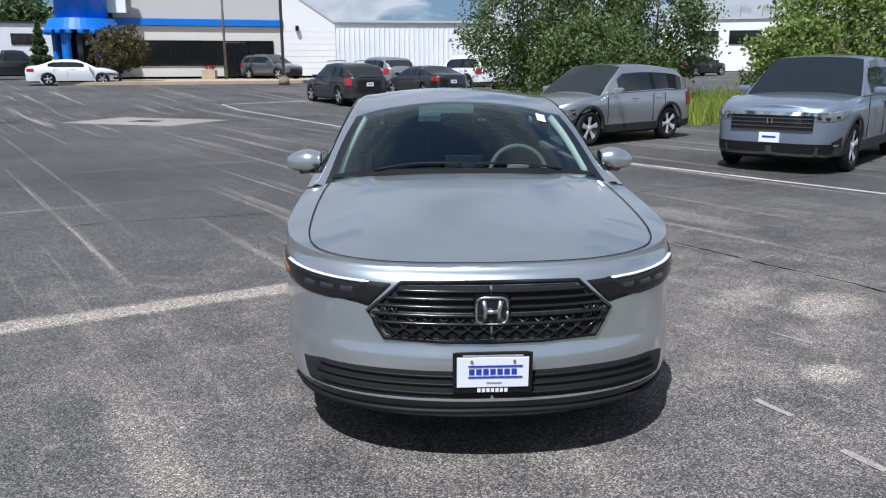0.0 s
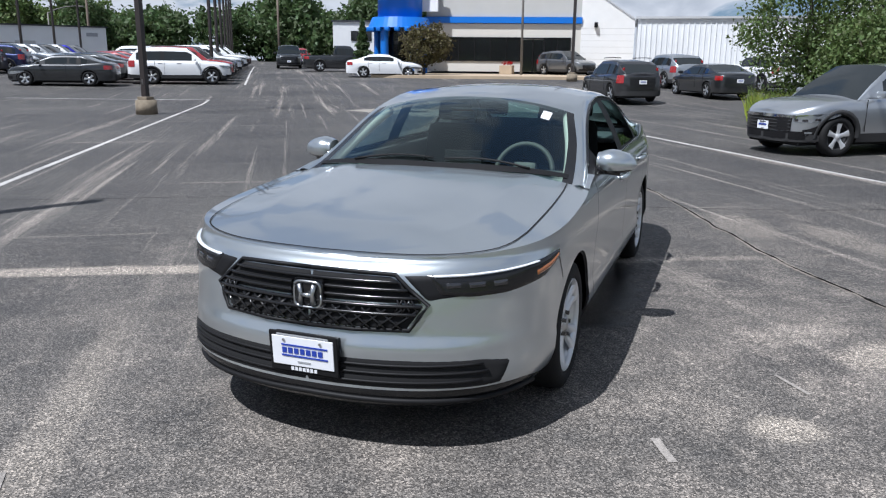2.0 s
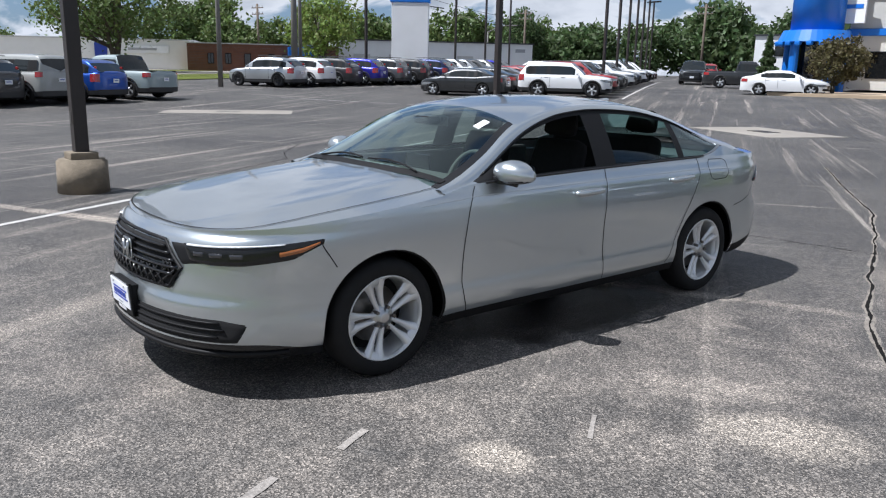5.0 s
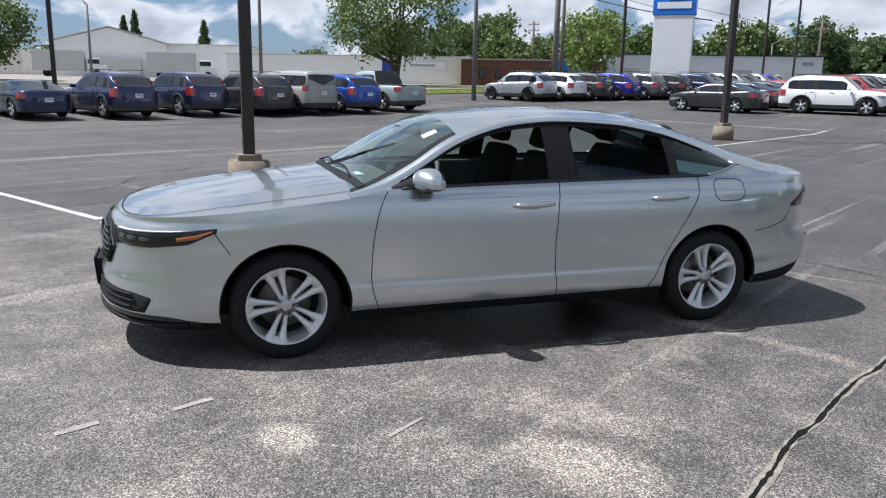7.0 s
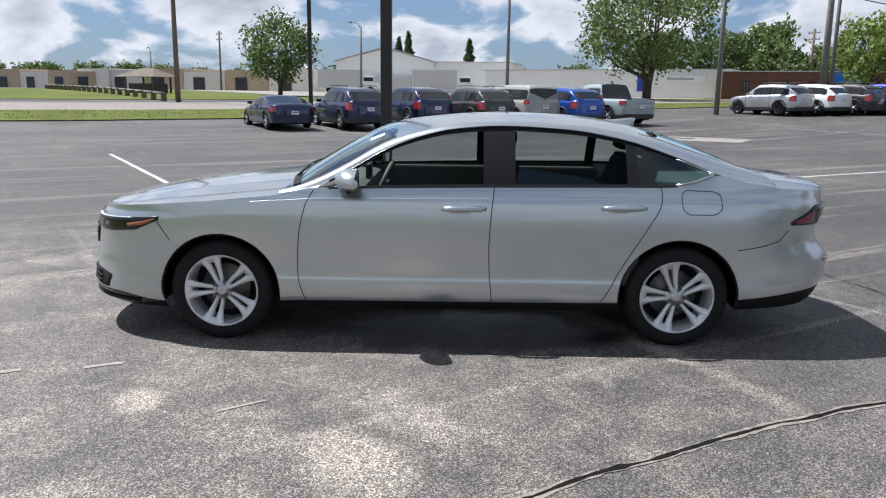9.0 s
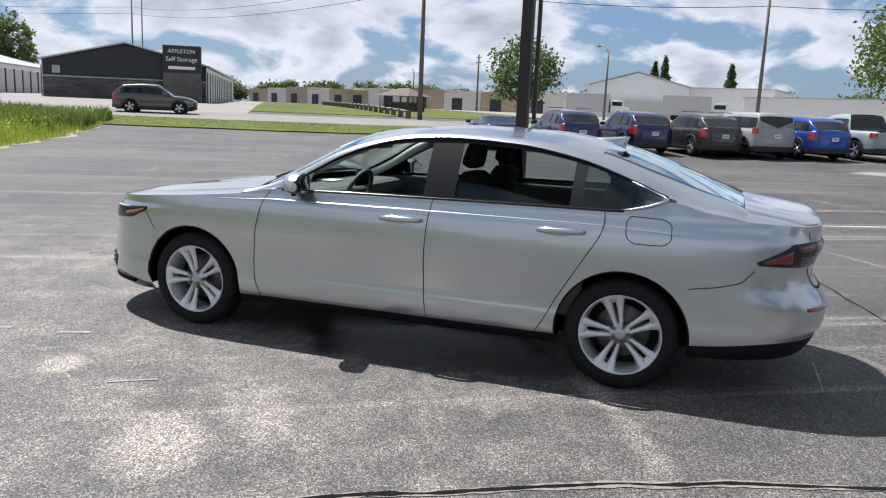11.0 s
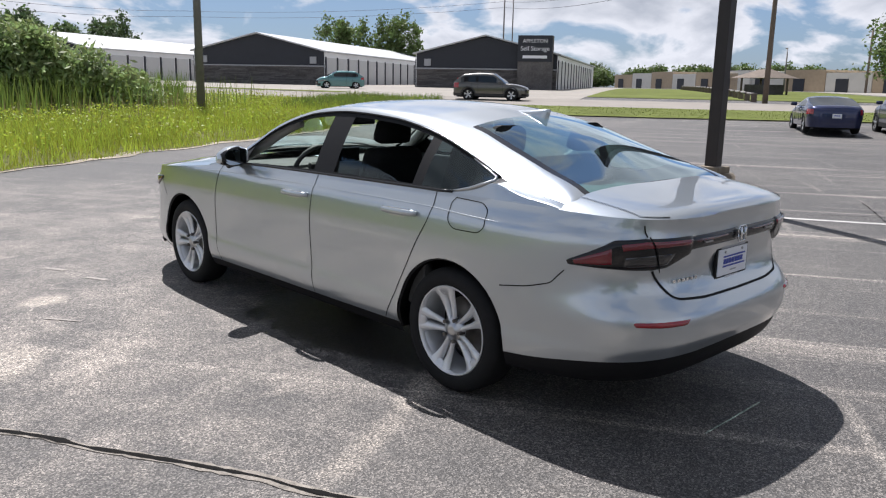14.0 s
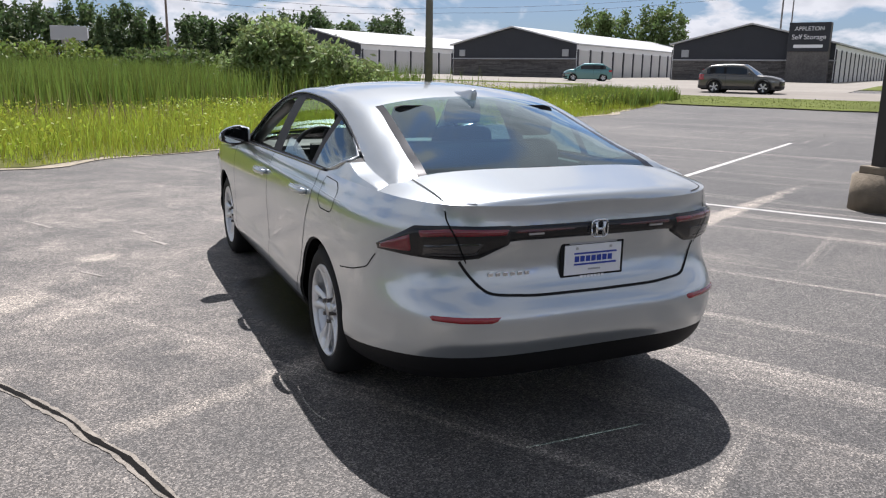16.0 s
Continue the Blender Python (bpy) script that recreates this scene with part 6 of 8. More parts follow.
        if hi:
            y0 = Y(f2 + (f3 - f2) * 0.72)
            bm = bmesh.new()
            add_box(bm, (half - 0.235) * sg, y0 - 0.02, tz + 0.16, 0.07, 0.10, 0.30, 0.02)
            part("tail_lamp", bm, M["tail_far"], e, "upright red tail lamp")
        bm = bmesh.new()
        add_box(bm, (half + 0.09) * sg, Y(f0 + 0.075), belt + 0.05, 0.22, 0.11, 0.13, 0.045)
        part("mirror", bm, P, e)
        for yy in (Y(0.50), Y(0.68)):
            if not (cargo and yy > Y(f2)):
                box_ob("door_handle", (half - 0.006) * sg, yy, belt - 0.12, 0.03, 0.20, 0.03, P, e, "", 0.008)
        for yy in (Y(f0 + 0.03), Y((f1 + f2) / 2 - 0.005), Y(min(f2, 0.73))):
            bm = bmesh.new()
            add_box(bm, (half - 0.003) * sg, yy, (belt + zb) / 2 + 0.08, 0.012, 0.010, (belt - zb) * 0.72)
            part("door_gap", bm, M["gap"], e)
        if rails:
            tube_ob("roof_rail", [((half - 0.30) * sg, Y(s), H + 0.015 + 0.03 * math.sin(math.pi * (s - f1) / (f2 - f1)) ** 0.3) for s in np.linspace(f1 + 0.01, f2 - 0.01, 9)], 0.018, M["trim_far"], e)
    for sg in (1, -1):
        skin("grille", 0.0, 0.22 if nn > 3.3 else 0.34, hz - 0.27, hz - 0.03, 0.012, M["black_gloss"], sg, "", 6, 4)
        skin("rear_bumper_trim", 2.45, 3.0, zb + 0.02, zb + 0.20, 0.016, M["trim_far"] if clad else P, sg, "", 6, 3)
        skin("front_intake", 0.0, 0.55, zb + 0.06, zb + 0.19, 0.012, M["black_trim"], sg, "", 6, 3)
    bm = bmesh.new()
    add_box(bm, 0, 0, (wr + zb) / 2, W * 0.74, L * 0.90, max(0.1, zb - 0.02), 0.04)
    part("underbody", bm, M["gap"], e)
    for end in plate_ends:
        yy, zz = (Y(1) + 0.0, hz - 0.12) if end > 0 else (Y(0) - 0.002, zb + 0.27)
        if end > 0:
            zz = max(zb + 0.30, deck - 0.32)
        bm = bmesh.new()
        add_box(bm, 0, yy, zz, 0.30, 0.03, 0.15, 0.004)
        part("plate", bm, M["plate_white"], e, "white dealer plate")
        box_ob("plate_bar", 0, yy + 0.017 * end, zz + 0.01, 0.2, 0.003, 0.03, M["plate_blue"], e)
    if cargo:
        bm = bmesh.new()
        add_box(bm, 0, (Y(f3) + Y(1)) / 2 - 0.02, deck + 0.012, W * 0.80, (Y(1) - Y(f3)) * 0.90, 0.05, 0.01)
        part("bed_cover", bm, M["black_trim"], e, "black bed cover")
    # wheels
    w = empty("wheel")
    v, f = lathe([(-0.10, wr * 0.66), (-0.11, wr * 0.86), (-0.07, wr), (0.07, wr), (0.105, wr * 0.88), (0.10, wr * 0.70), (0.085, wr * 0.67)], 28)
    mesh_ob("tyre", v, f, M["rubber"], w)
    v, f = lathe([(0.088, wr * 0.68), (0.09, wr * 0.62), (0.05, wr * 0.60), (0.02, wr * 0.58), (0.02, 0.0)], 28)
    mesh_ob("rim_barrel", v, f, M["alloy_dark"], w)
    sv, sf = [], []
    for k in range(5):
        a = 2 * math.pi * k / 5 + 0.3
        for t, hw in ((0.10, 0.045), (0.5, 0.036), (0.98, 0.06)):
            r = wr * 0.66 * t
            c, s_ = math.cos(a), math.sin(a)
            sv += [(0.06 + 0.03 * t, r * c - hw * s_, r * s_ + hw * c), (0.085 + 0.012 * t, r * c, r * s_), (0.06 + 0.03 * t, r * c + hw * s_, r * s_ - hw * c)]
        b = k * 9
        for q in (0, 3):
            sf += [(b + q, b + q + 3, b + q + 4, b + q + 1), (b + q + 1, b + q + 4, b + q + 5, b + q + 2)]
    mesh_ob("spokes", sv, sf, M[rims], w)
    v, f = lathe([(0.06, wr * 0.2), (0.092, wr * 0.14), (0.096, 0.0)], 14)
    mesh_ob("hub_cap", v, f, M[rims], w)
    w.parent = e
    xw = half - 0.115
    w.matrix_local = pose(xw, ax[0], wr)
    copy_thing(w, pose(xw, ax[1], wr, 25))
    copy_thing(w, pose(-xw, ax[0], wr, 40, 0, 180))
    copy_thing(w, pose(-xw, ax[1], wr, 10, 0, 180))
    return e


def park(e, x, y, heading, group=""):
    """heading: degrees of the nose, anticlockwise from -y."""
    z = ground_z(x, y)
    # follow the slope of the land a little
    e.matrix_world = Matrix.Translation((x, y, z - 0.005)) @ pose(0, 0, 0, 0, 0, heading)
    if group:
        tagged(e, group=group)
    return e


def vehicle(kind, color, label, x, y, heading, group="", **kw):
    return park(make_vehicle(kind, color, label, **kw), x, y, heading, group)


# heading -x is -90; the road row points its nose away from the lot
RW = -58.7
row = "cars along the road side of the lot"
vehicle("coupe", "navy", "dark blue two-door coupe seen from its tail", -27.0, -7.2, RW, row, clad=False)
vehicle("suv", "navy", "dark blue family SUV with silver lower trim", -27.6, -4.35, RW, row, rails=True)
vehicle("suv", "navy", "dark blue compact SUV with red tail lamps", -29.0, -1.7, RW, row)
vehicle("suv", "black", "black compact SUV with red tail lamps", -29.3, 0.95, RW, row, rails=True)
vehicle("boxy_suv", "stone", "pale grey boxy off-road SUV", -29.8, 2.9, RW, row)
vehicle("suv", "blue", "bright blue small SUV", -30.4, 4.95, RW, row)
vehicle("small_pickup", "sage", "pale grey-green compact pickup truck", -31.5, 7.1, RW, row)

# northwest row
row = "SUVs below the pylon"
cols = [("suv", "silver"), ("suv", "white"), ("suv", "black"), ("suv", "royal"), ("suv", "grey"), ("suv", "black"), ("suv", "navy")]
for k, (kd, cc) in enumerate(cols):
    vehicle(kd, cc, cc.replace("royal", "royal blue").replace("navy", "dark blue") + " compact SUV in a long row", -38.2 - 0.35 * k, 17.6 + 2.15 * k, -59, row, rims="rim_black" if k == 0 else "rim_far", rails=k % 2 == 0)
# the lane rows
row = "cars in the display rows"
vehicle("big_suv", "white", "white three-row SUV parked at the row end", -24.55, 28.0, 124, row, rails=True)
seq = [("red", "big_suv"), ("black", "big_suv"), ("charcoal", "suv"), ("white", "big_suv"), ("white", "suv"), ("grey", "suv"), ("white", "big_suv"), ("white", "suv"), ("black", "suv"), ("white", "suv"), ("white", "suv")]
for k, (cc, kd) in enumerate(seq):
    p = lot(28.0 * 0.854 + 24.55 * 0.52 + 2.75 * (k + 1), 24.55 * 0.854 - 28.0 * 0.52)
    vehicle(kd, cc, cc + " SUV in the display row", *p, 122, row)
vehicle("sedan", "charcoal", "dark grey four-door sedan at the row end", -27.6, 23.6, 300, row, clad=False)
seq = [("charcoal", "sedan"), ("black", "sedan"), ("red", "sedan"), ("red", "sedan"), ("grey", "sedan"), ("white", "suv"), ("white", "suv"), ("grey", "sedan"), ("white", "sedan"), ("black", "suv")]
for k, (cc, kd) in enumerate(seq):
    p = lot(23.6 * 0.854 + 27.6 * 0.52 + 2.6 * (k + 1), 27.6 * 0.854 - 23.6 * 0.52)
    vehicle(kd, cc, cc + " car in the display row", *p, 301, row, clad=False)
seq = [("white", "suv"), ("grey", "suv"), ("white", "suv"), ("silver", "suv"), ("black", "suv"), ("white", "suv"), ("royal", "suv"), ("grey", "suv")]
for k, (cc, kd) in enumerate(seq):
    p = lot(50.0 + 2.7 * k, 19.0)
    vehicle(kd, cc, cc.replace("royal", "royal blue") + " SUV in the far row", *p, 122, row)
# cars by the showroom
vehicle("sedan", "white", "white four-door sedan by the shrub bed", -18.9, 40.3, 112, clad=False)
vehicle("pickup", "charcoal", "dark pickup truck behind the white sedan", -25.8, 47.6, 122)
vehicle("pickup", "charcoal", "dark pickup truck facing along the lane", -33.0, 52.5, 31, plate_ends=(-1,))
vehicle("suv", "red", "red car far down the lane", -36.5, 60.0, 210)
vehicle("suv", "grey", "grey crossover parked by the showroom", -9.3, 49.2, 55)
vehicle("suv", "black", "black compact SUV with a dealer plate", -2.9, 28.3, 211, rails=True)
vehicle("sedan", "charcoal", "dark grey sedan parked in the lane", 0.6, 31.6, 211, clad=False)
vehicle("big_suv", "white", "white SUV with its tail to the lot", 2.9, 35.6, 211)
vehicle("suv", "silver", "silver SUV behind the parked cars", -1.6, 37.5, 211)
vehicle("suv", "grey", "grey SUV parked on the far apron", 17.6, 50.0, 120)
vehicle("sedan", "black", "black sedan parked on the far apron", 20.5, 50.5, 120, clad=False)
vehicle("sedan", "white", "white sedan parked on the far apron", 14.5, 52.5, 120, clad=False)
# two near ones beyond the painted line
vehicle("suv", "silver", "silver-grey compact SUV parked by the weeds", 4.0, 12.0, -54, plate_ends=(-1,), near=True, rims="alloy")
vehicle("small_pickup", "steelblue", "blue-grey pickup truck with a chrome grille bar", 6.95, 8.2, -43, plate_ends=(-1,), near=True, rims="alloy")
# across the road
vehicle("hatch", "teal", "small teal hatchback by the storage yard", -37.0, -51.0, 64, clad=False)
vehicle("suv", "olive", "grey-brown wagon on the road", -32.4, -29.1, 211, rails=True)


# ---- buildings ----
M["white_wall"] = mat("white_painted_block", (0.80, 0.80, 0.79), 0.75, vary=0.05, scale=1.5, bump=0.12, bump_scale=25)
M["grey_wall"] = mat("grey_stucco", (0.50, 0.50, 0.48), 0.85, vary=0.06, scale=1.0, bump=0.1, bump_scale=60)
M["cream_wall"] = mat("cream_stucco", (0.62, 0.60, 0.55), 0.85, vary=0.06, scale=1.0, bump=0.1, bump_scale=60)
M["blue_sign"] = mat("sign_blue", (0.015, 0.16, 0.60), 0.35, vary=0.06, scale=1.0)
M["window_dark"] = mat("dark_window_glass", (0.010, 0.011, 0.012), 0.06, vary=0.1, scale=2.0, coat=0.4)
M["metal_siding"] = mat("white_metal_siding", (0.76, 0.77, 0.78), 0.5, vary=0.07, scale=0.8)
M["roof_white"] = mat("pale_metal_roof", (0.48, 0.485, 0.49), 0.45, vary=0.05, scale=0.6)
M["tan"] = mat("tan_paving", (0.42, 0.33, 0.23), 0.9, vary=0.14, scale=2.0)
M["brick"] = mat("red_brown_brick", (0.165, 0.070, 0.045), 0.9, vary=0.22, scale=14.0, bump=0.2, bump_scale=30)
M["charcoal_wall"] = mat("charcoal_siding", (0.028, 0.031, 0.040), 0.7, vary=0.12, scale=1.2)
M["stone_wall"] = mat("dark_ledge_stone", (0.105, 0.099, 0.097), 0.9, vary=0.4, scale=7.0, bump=0.5, bump_scale=12, rand=0.35)
M["door_white"] = mat("white_roller_door", (0.52, 0.52, 0.515), 0.55, vary=0.05)
M["pole_bronze"] = mat("dark_bronze_pole", (0.026, 0.020, 0.018), 0.5, vary=0.2, scale=6)
M["pole_grey"] = mat("weathered_grey_pole", (0.17, 0.16, 0.15), 0.75, vary=0.2, scale=6)
M["wood_pole"] = mat("weathered_timber", (0.15, 0.12, 0.095), 0.9, vary=0.3, scale=8, bump=0.3, bump_scale=30)
M["footing"] = mat("rough_concrete_footing", (0.20, 0.165, 0.12), 0.9, vary=0.35, scale=7, bump=0.5, bump_scale=30)
M["wire"] = mat("black_cable", (0.02, 0.02, 0.02), 0.7, vary=0.0)


def frame_at(px, py, angle, z=None):
    """A building's own frame: x along its front, y inwards (away from the viewer), z up."""
    return Matrix.Translation((px, py, ground_z(px, py) if z is None else z)) @ pose(0, 0, 0, 0, 0, angle)


def front_windows(parent, s0, s1, z0, z1, n, y=-0.02, material=None, mull=0.06, recess=0.05):
    """A window band: dark panes behind a frame of mullions."""
    e = empty("window")
    e.parent = parent
    for k in range(n):
        a, b = s0 + (s1 - s0) * k / n, s0 + (s1 - s0) * (k + 1) / n
        box_ob("pane", (a + b) / 2, y - 0.01, (z0 + z1) / 2, b - a - mull, 0.02, z1 - z0 - mull, material or M["window_dark"], e)
    bm = bmesh.new()
    for k in range(n + 1):
        a = s0 + (s1 - s0) * k / n
        add_box(bm, a, y - 0.02, (z0 + z1) / 2, mull, 0.06, z1 - z0)
    for z in (z0, z1):
        add_box(bm, (s0 + s1) / 2, y - 0.02, z, s1 - s0 + mull, 0.065, mull)
    part("window_frame", bm, M["black_trim"], e)
    return e


# showroom
sr = empty("showroom", frame_at(-19.3, 48.5, 15.9, 0.95))
tagged(sr, "white and grey car showroom with a blue stripe and dark windows", "building")
bm = bmesh.new()
add_box(bm, 5.45, 6, 1.65, 10.9, 12, 3.3)
part("wall", bm, M["cream_wall"], sr, "cream lower wall")
bm = bmesh.new()
add_box(bm, 5.45, 6.0, 4.65, 10.9, 12.04, 1.75)
part("parapet", bm, M["grey_wall"], sr, "grey parapet")
bm = bmesh.new()
add_box(bm, 5.4, -0.02, 3.54, 11.1, 0.34, 0.42, 0.02)
part("stripe", bm, M["blue_sign"], sr, "bright blue stripe")
front_windows(sr, 1.2, 6.8, 0.75, 2.35, 5)
front_windows(sr, 8.4, 10.2, 0.75, 2.35, 2)
dr = empty("entrance_door")
dr.parent = sr
for k in range(2):
    box_ob("door_leaf", 7.2 + 0.75 * k, -0.03, 1.12, 0.68, 0.03, 2.2, M["window_dark"], dr)
bm = bmesh.new()
for s in (6.83, 7.58, 8.33):
    add_box(bm, s, -0.04, 1.15, 0.07, 0.08, 2.35)
add_box(bm, 7.58, -0.04, 2.32, 1.57, 0.08, 0.09)
part("door_frame", bm, M["black_trim"], dr)
bm = bmesh.new()
add_box(bm, 5.45, 6.0, 5.56, 11.1, 12.2, 0.08)
part("coping", bm, M["roof_white"], sr)
# white wing with a raking parapet
v = [(10.9, -0.08, 0), (14.6, -0.08, 0), (14.6, -0.08, 3.55), (11.6, -0.08, 5.5), (10.9, -0.08, 5.5)]
v += [(x, 10, z) for x, y, z in v]
n = 5
mesh_ob("wing_wall", v, [(0, 1, 2, 3, 4), (9, 8, 7, 6, 5)] + [(i, i + n, (i + 1) % n + n, (i + 1) % n) for i in range(n)], M["white_wall"], sr, "white painted block wall", False)
bm = bmesh.new()
add_box(bm, 13.1, -0.05, 4.6, 3.5, 0.16, 0.09, 0, Matrix.Translation((13.1, 0, 4.55)) @ Matrix.Rotation(radians(33), 4, "Y") @ Matrix.Translation((-13.1, 0, -4.55)))
part("coping", bm, M["roof_white"], sr)
bm = bmesh.new()
add_box(bm, 11.9, -0.22, 3.25, 0.22, 0.26, 0.34, 0.03)
part("wall_lamp", bm, M["black_trim"], sr)
for k in range(7):
    box_ob("block_course", 12.75, -0.082, 0.5 + 0.42 * k, 3.68, 0.008, 0.015, M["grey_wall"], sr)
# tan forecourt
ft = tagged(box_ob("forecourt", -11.4, 45.9, 0.55, 19, 8.2, 0.5, M["tan"], None, "", 0.03), "tan paved forecourt with a raised kerb", "pavement", kind="structure")
ft.matrix_world = Matrix.Translation((-11.4, 45.9, 0.5)) @ pose(0, 0, 0, 0, 0, 15.9) @ Matrix.Translation((11.4, -45.9, -0.5))
pl = empty("planter", Matrix.Translation((-13.4, 48.8, 0.8)))
tagged(pl, "square concrete planter with red flowers", "planter")
bm = bmesh.new()
add_box(bm, 0, 0, 0.3, 0.9, 0.7, 0.6, 0.03)
part("pot", bm, M["tan"], pl)
bm = bmesh.new()
for k in range(40):
    add_box(bm, random.uniform(-0.4, 0.4), random.uniform(-0.3, 0.3), random.uniform(0.62, 0.85), 0.08, 0.08, 0.06)
part("flowers", bm, M["tail_far"], pl)

# round blue entrance tower with a scalloped canopy
tw = empty("entrance_tower", Matrix.Translation((-20.7, 47.0, 0.75)))
tagged(tw, "round bright blue entrance tower with a scalloped canopy", "tower")
bm = bmesh.new()
add_cyl(bm, (0, 0, 3.2), (0, 0, 10), 1.55, seg=40)
part("drum", bm, M["blue_sign"], tw, "", True)
bm = bmesh.new()
add_cyl(bm, (0, 0, 3.1), (0, 0, 3.8), 2.25, 1.95, seg=40)
part("canopy", bm, M["blue_sign"], tw)
for k in range(20):
    a = 2 * math.pi * k / 20
    box_ob("scallop", 2.2 * math.cos(a), 2.2 * math.sin(a), 3.0, 0.36, 0.36, 0.30, M["blue_sign"], tw, "", 0.1)
for k in range(5):
    a = 2 * math.pi * k / 5 - 0.6
    bm = bmesh.new()
    add_cyl(bm, (1.7 * math.cos(a), 1.7 * math.sin(a), 0), (1.7 * math.cos(a), 1.7 * math.sin(a), 3.1), 0.28, seg=14)
    part("column", bm, M["blue_sign"], tw)
bm = bmesh.new()
add_cyl(bm, (0, 0, 0), (0, 0, 3.1), 1.2, seg=24)
part("glazing", bm, M["window_dark"], tw)
sg_ = empty("fascia_sign", frame_at(-19.6, 47.6, 8, 4.9))
tagged(sg_, "white fascia sign panel with pale blue bars", "sign")
box_ob("panel", 0.7, 0, 1.2, 1.5, 0.25, 2.2, M["white_wall"], sg_)
box_ob("sign_bar", 0.7, -0.14, 1.1, 1.2, 0.02, 0.25, M["blue_sign"], sg_, "blue lettering bar")

# ribbed metal shed behind
sh = empty("metal_shed", frame_at(-5.6, 57.5, 7.0, 1.1))
tagged(sh, "long white ribbed metal shed", "building")
bm = bmesh.new()
add_box(bm, 7, 7, 1.9, 14, 14, 3.8)
part("wall", bm, M["metal_siding"], sh)
for k in range(36):
    box_ob("rib", 0.2 + 0.39 * k, -0.03, 1.85, 0.06, 0.06, 3.6, M["metal_siding"], sh)
bm = bmesh.new()
add_box(bm, 7, 7, 3.87, 14.4, 14.4, 0.16)
part("roof", bm, M["roof_white"], sh)
box_ob("louvre", 12.7, -0.05, 2.6, 0.8, 0.06, 0.8, M["grey_wall"], sh)

# pale two-storey office behind the tower
of = empty("office_building", frame_at(-40.5, 74.5, 24, 1.2))
tagged(of, "pale blue-white two-storey office with a flat roof", "building")
bm = bmesh.new()
add_box(bm, 6, 6, 2.3, 12, 12, 4.6)
part("wall", bm, M["metal_siding"], of)
bm = bmesh.new()
add_box(bm, 6, 6, 4.68, 12.3, 12.3, 0.16)
part("roof", bm, M["charcoal_wall"], of)
front_windows(of, 2.0, 4.2, 2.6, 3.6, 3)

# service building east of the trees
sb = empty("service_building", frame_at(21.5, 62.5, -20, 1.1))
tagged(sb, "white flat-roofed service building with dark windows", "building")
bm = bmesh.new()
add_box(bm, 13, 7, 2.1, 26, 14, 4.2)
part("wall", bm, M["white_wall"], sb)
bm = bmesh.new()
add_box(bm, 13, 7, 4.25, 26.3, 14.3, 0.14)
part("roof", bm, M["roof_white"], sb)
for s in (2.2, 5.6, 9.0, 12.5):
    front_windows(sb, s, s + 2.5, 2.2, 3.25, 2)
for k in range(3):
    fl_ = empty("flag", frame_at(27.5 + 1.6 * k, 60.5 - 0.6 * k, 0, 5.35))
    tagged(fl_, "small red and white flag on the roof", "flag", "roof flags")
    tube_ob("pole", [(0, 0, 0), (0, 0, 1.0)], 0.02, M["pole_grey"], fl_)
    fv = [(0.9 * t, 0.06 * math.sin(t * 6), 0.95 - 0.2 * t + dz) for t in np.linspace(0, 1, 6) for dz in (0, -0.4)]
    mesh_ob("cloth", fv, grid_faces(6, 2), M["plate_grey"], fl_)

# brick offices with white wings along the west
br = empty("brick_office", frame_at(-74.7, 27.2, 64.8, 1.2))
tagged(br, "low red-brown brick office with a blue entrance", "building")
bm = bmesh.new()
add_box(bm, 7.6, 6, 1.35, 15.2, 12, 2.7)
part("wall", bm, M["brick"], br)
bm = bmesh.new()
add_box(bm, 7.6, 6, 2.74, 15.4, 12.2, 0.1)
part("roof", bm, M["roof_white"], br)
for s in (2.0, 3.7, 8.0, 9.4, 12.5, 13.6):
    front_windows(br, s, s + 0.55, 0.75, 1.75, 2)
front_windows(br, 5.6, 6.2, 0.0, 1.75, 1)
bm = bmesh.new()
add_box(bm, 11.4, -0.5, 2.1, 2.9, 1.1, 0.85, 0.03)
part("awning", bm, M["blue_sign"], br, "blue entrance awning")
for k in range(18):
    box_ob("brick_course", 7.6, -0.006, 0.08 + 0.15 * k, 15.2, 0.012, 0.02, M["stone_wall"], br)
ww = empty("white_wing", frame_at(-90.0, 4.0, 62, 1.25))
tagged(ww, "long low white block building with a sign", "building")
bm = bmesh.new()
add_box(bm, 14, 6, 1.45, 28, 12, 2.9)
part("wall", bm, M["white_wall"], ww)
bm = bmesh.new()
add_box(bm, 14, 6, 2.95, 28.3, 12.3, 0.12)
part("roof", bm, M["roof_white"], ww)
bm = bmesh.new()
add_box(bm, 23.5, -0.08, 2.0, 4.2, 0.1, 0.8, 0.02)
part("sign_panel", bm, M["plate_white"], ww)
box_ob("sign_bar", 23.0, -0.14, 2.0, 2.8, 0.02, 0.25, M["plate_grey"], ww)
box_ob("door", 19.0, -0.05, 1.6, 1.2, 0.08, 1.9, M["plate_blue"], ww, "blue door")
ew = empty("white_wing", frame_at(-69.5, 41.0, 61, 1.25))
tagged(ew, "long white metal building behind the display rows", "building")
bm = bmesh.new()
add_box(bm, 11, 8, 1.7, 22, 16, 3.4)
part("wall", bm, M["metal_siding"], ew)
bm = bmesh.new()
add_box(bm, 11, 8, 3.46, 22.3, 16.3, 0.12)
part("roof", bm, M["charcoal_wall"], ew)
for s in (2.2, 6.0, 13.5):
    box_ob("roller_door", s + 0.9, -0.03, 1.0, 1.8, 0.06, 2.0, M["door_white"], ew, "", 0.01)
box_ob("sign_bar", 20.6, -0.04, 2.7, 1.1, 0.02, 0.35, M["plate_grey"], ew)

# gabled warehouse


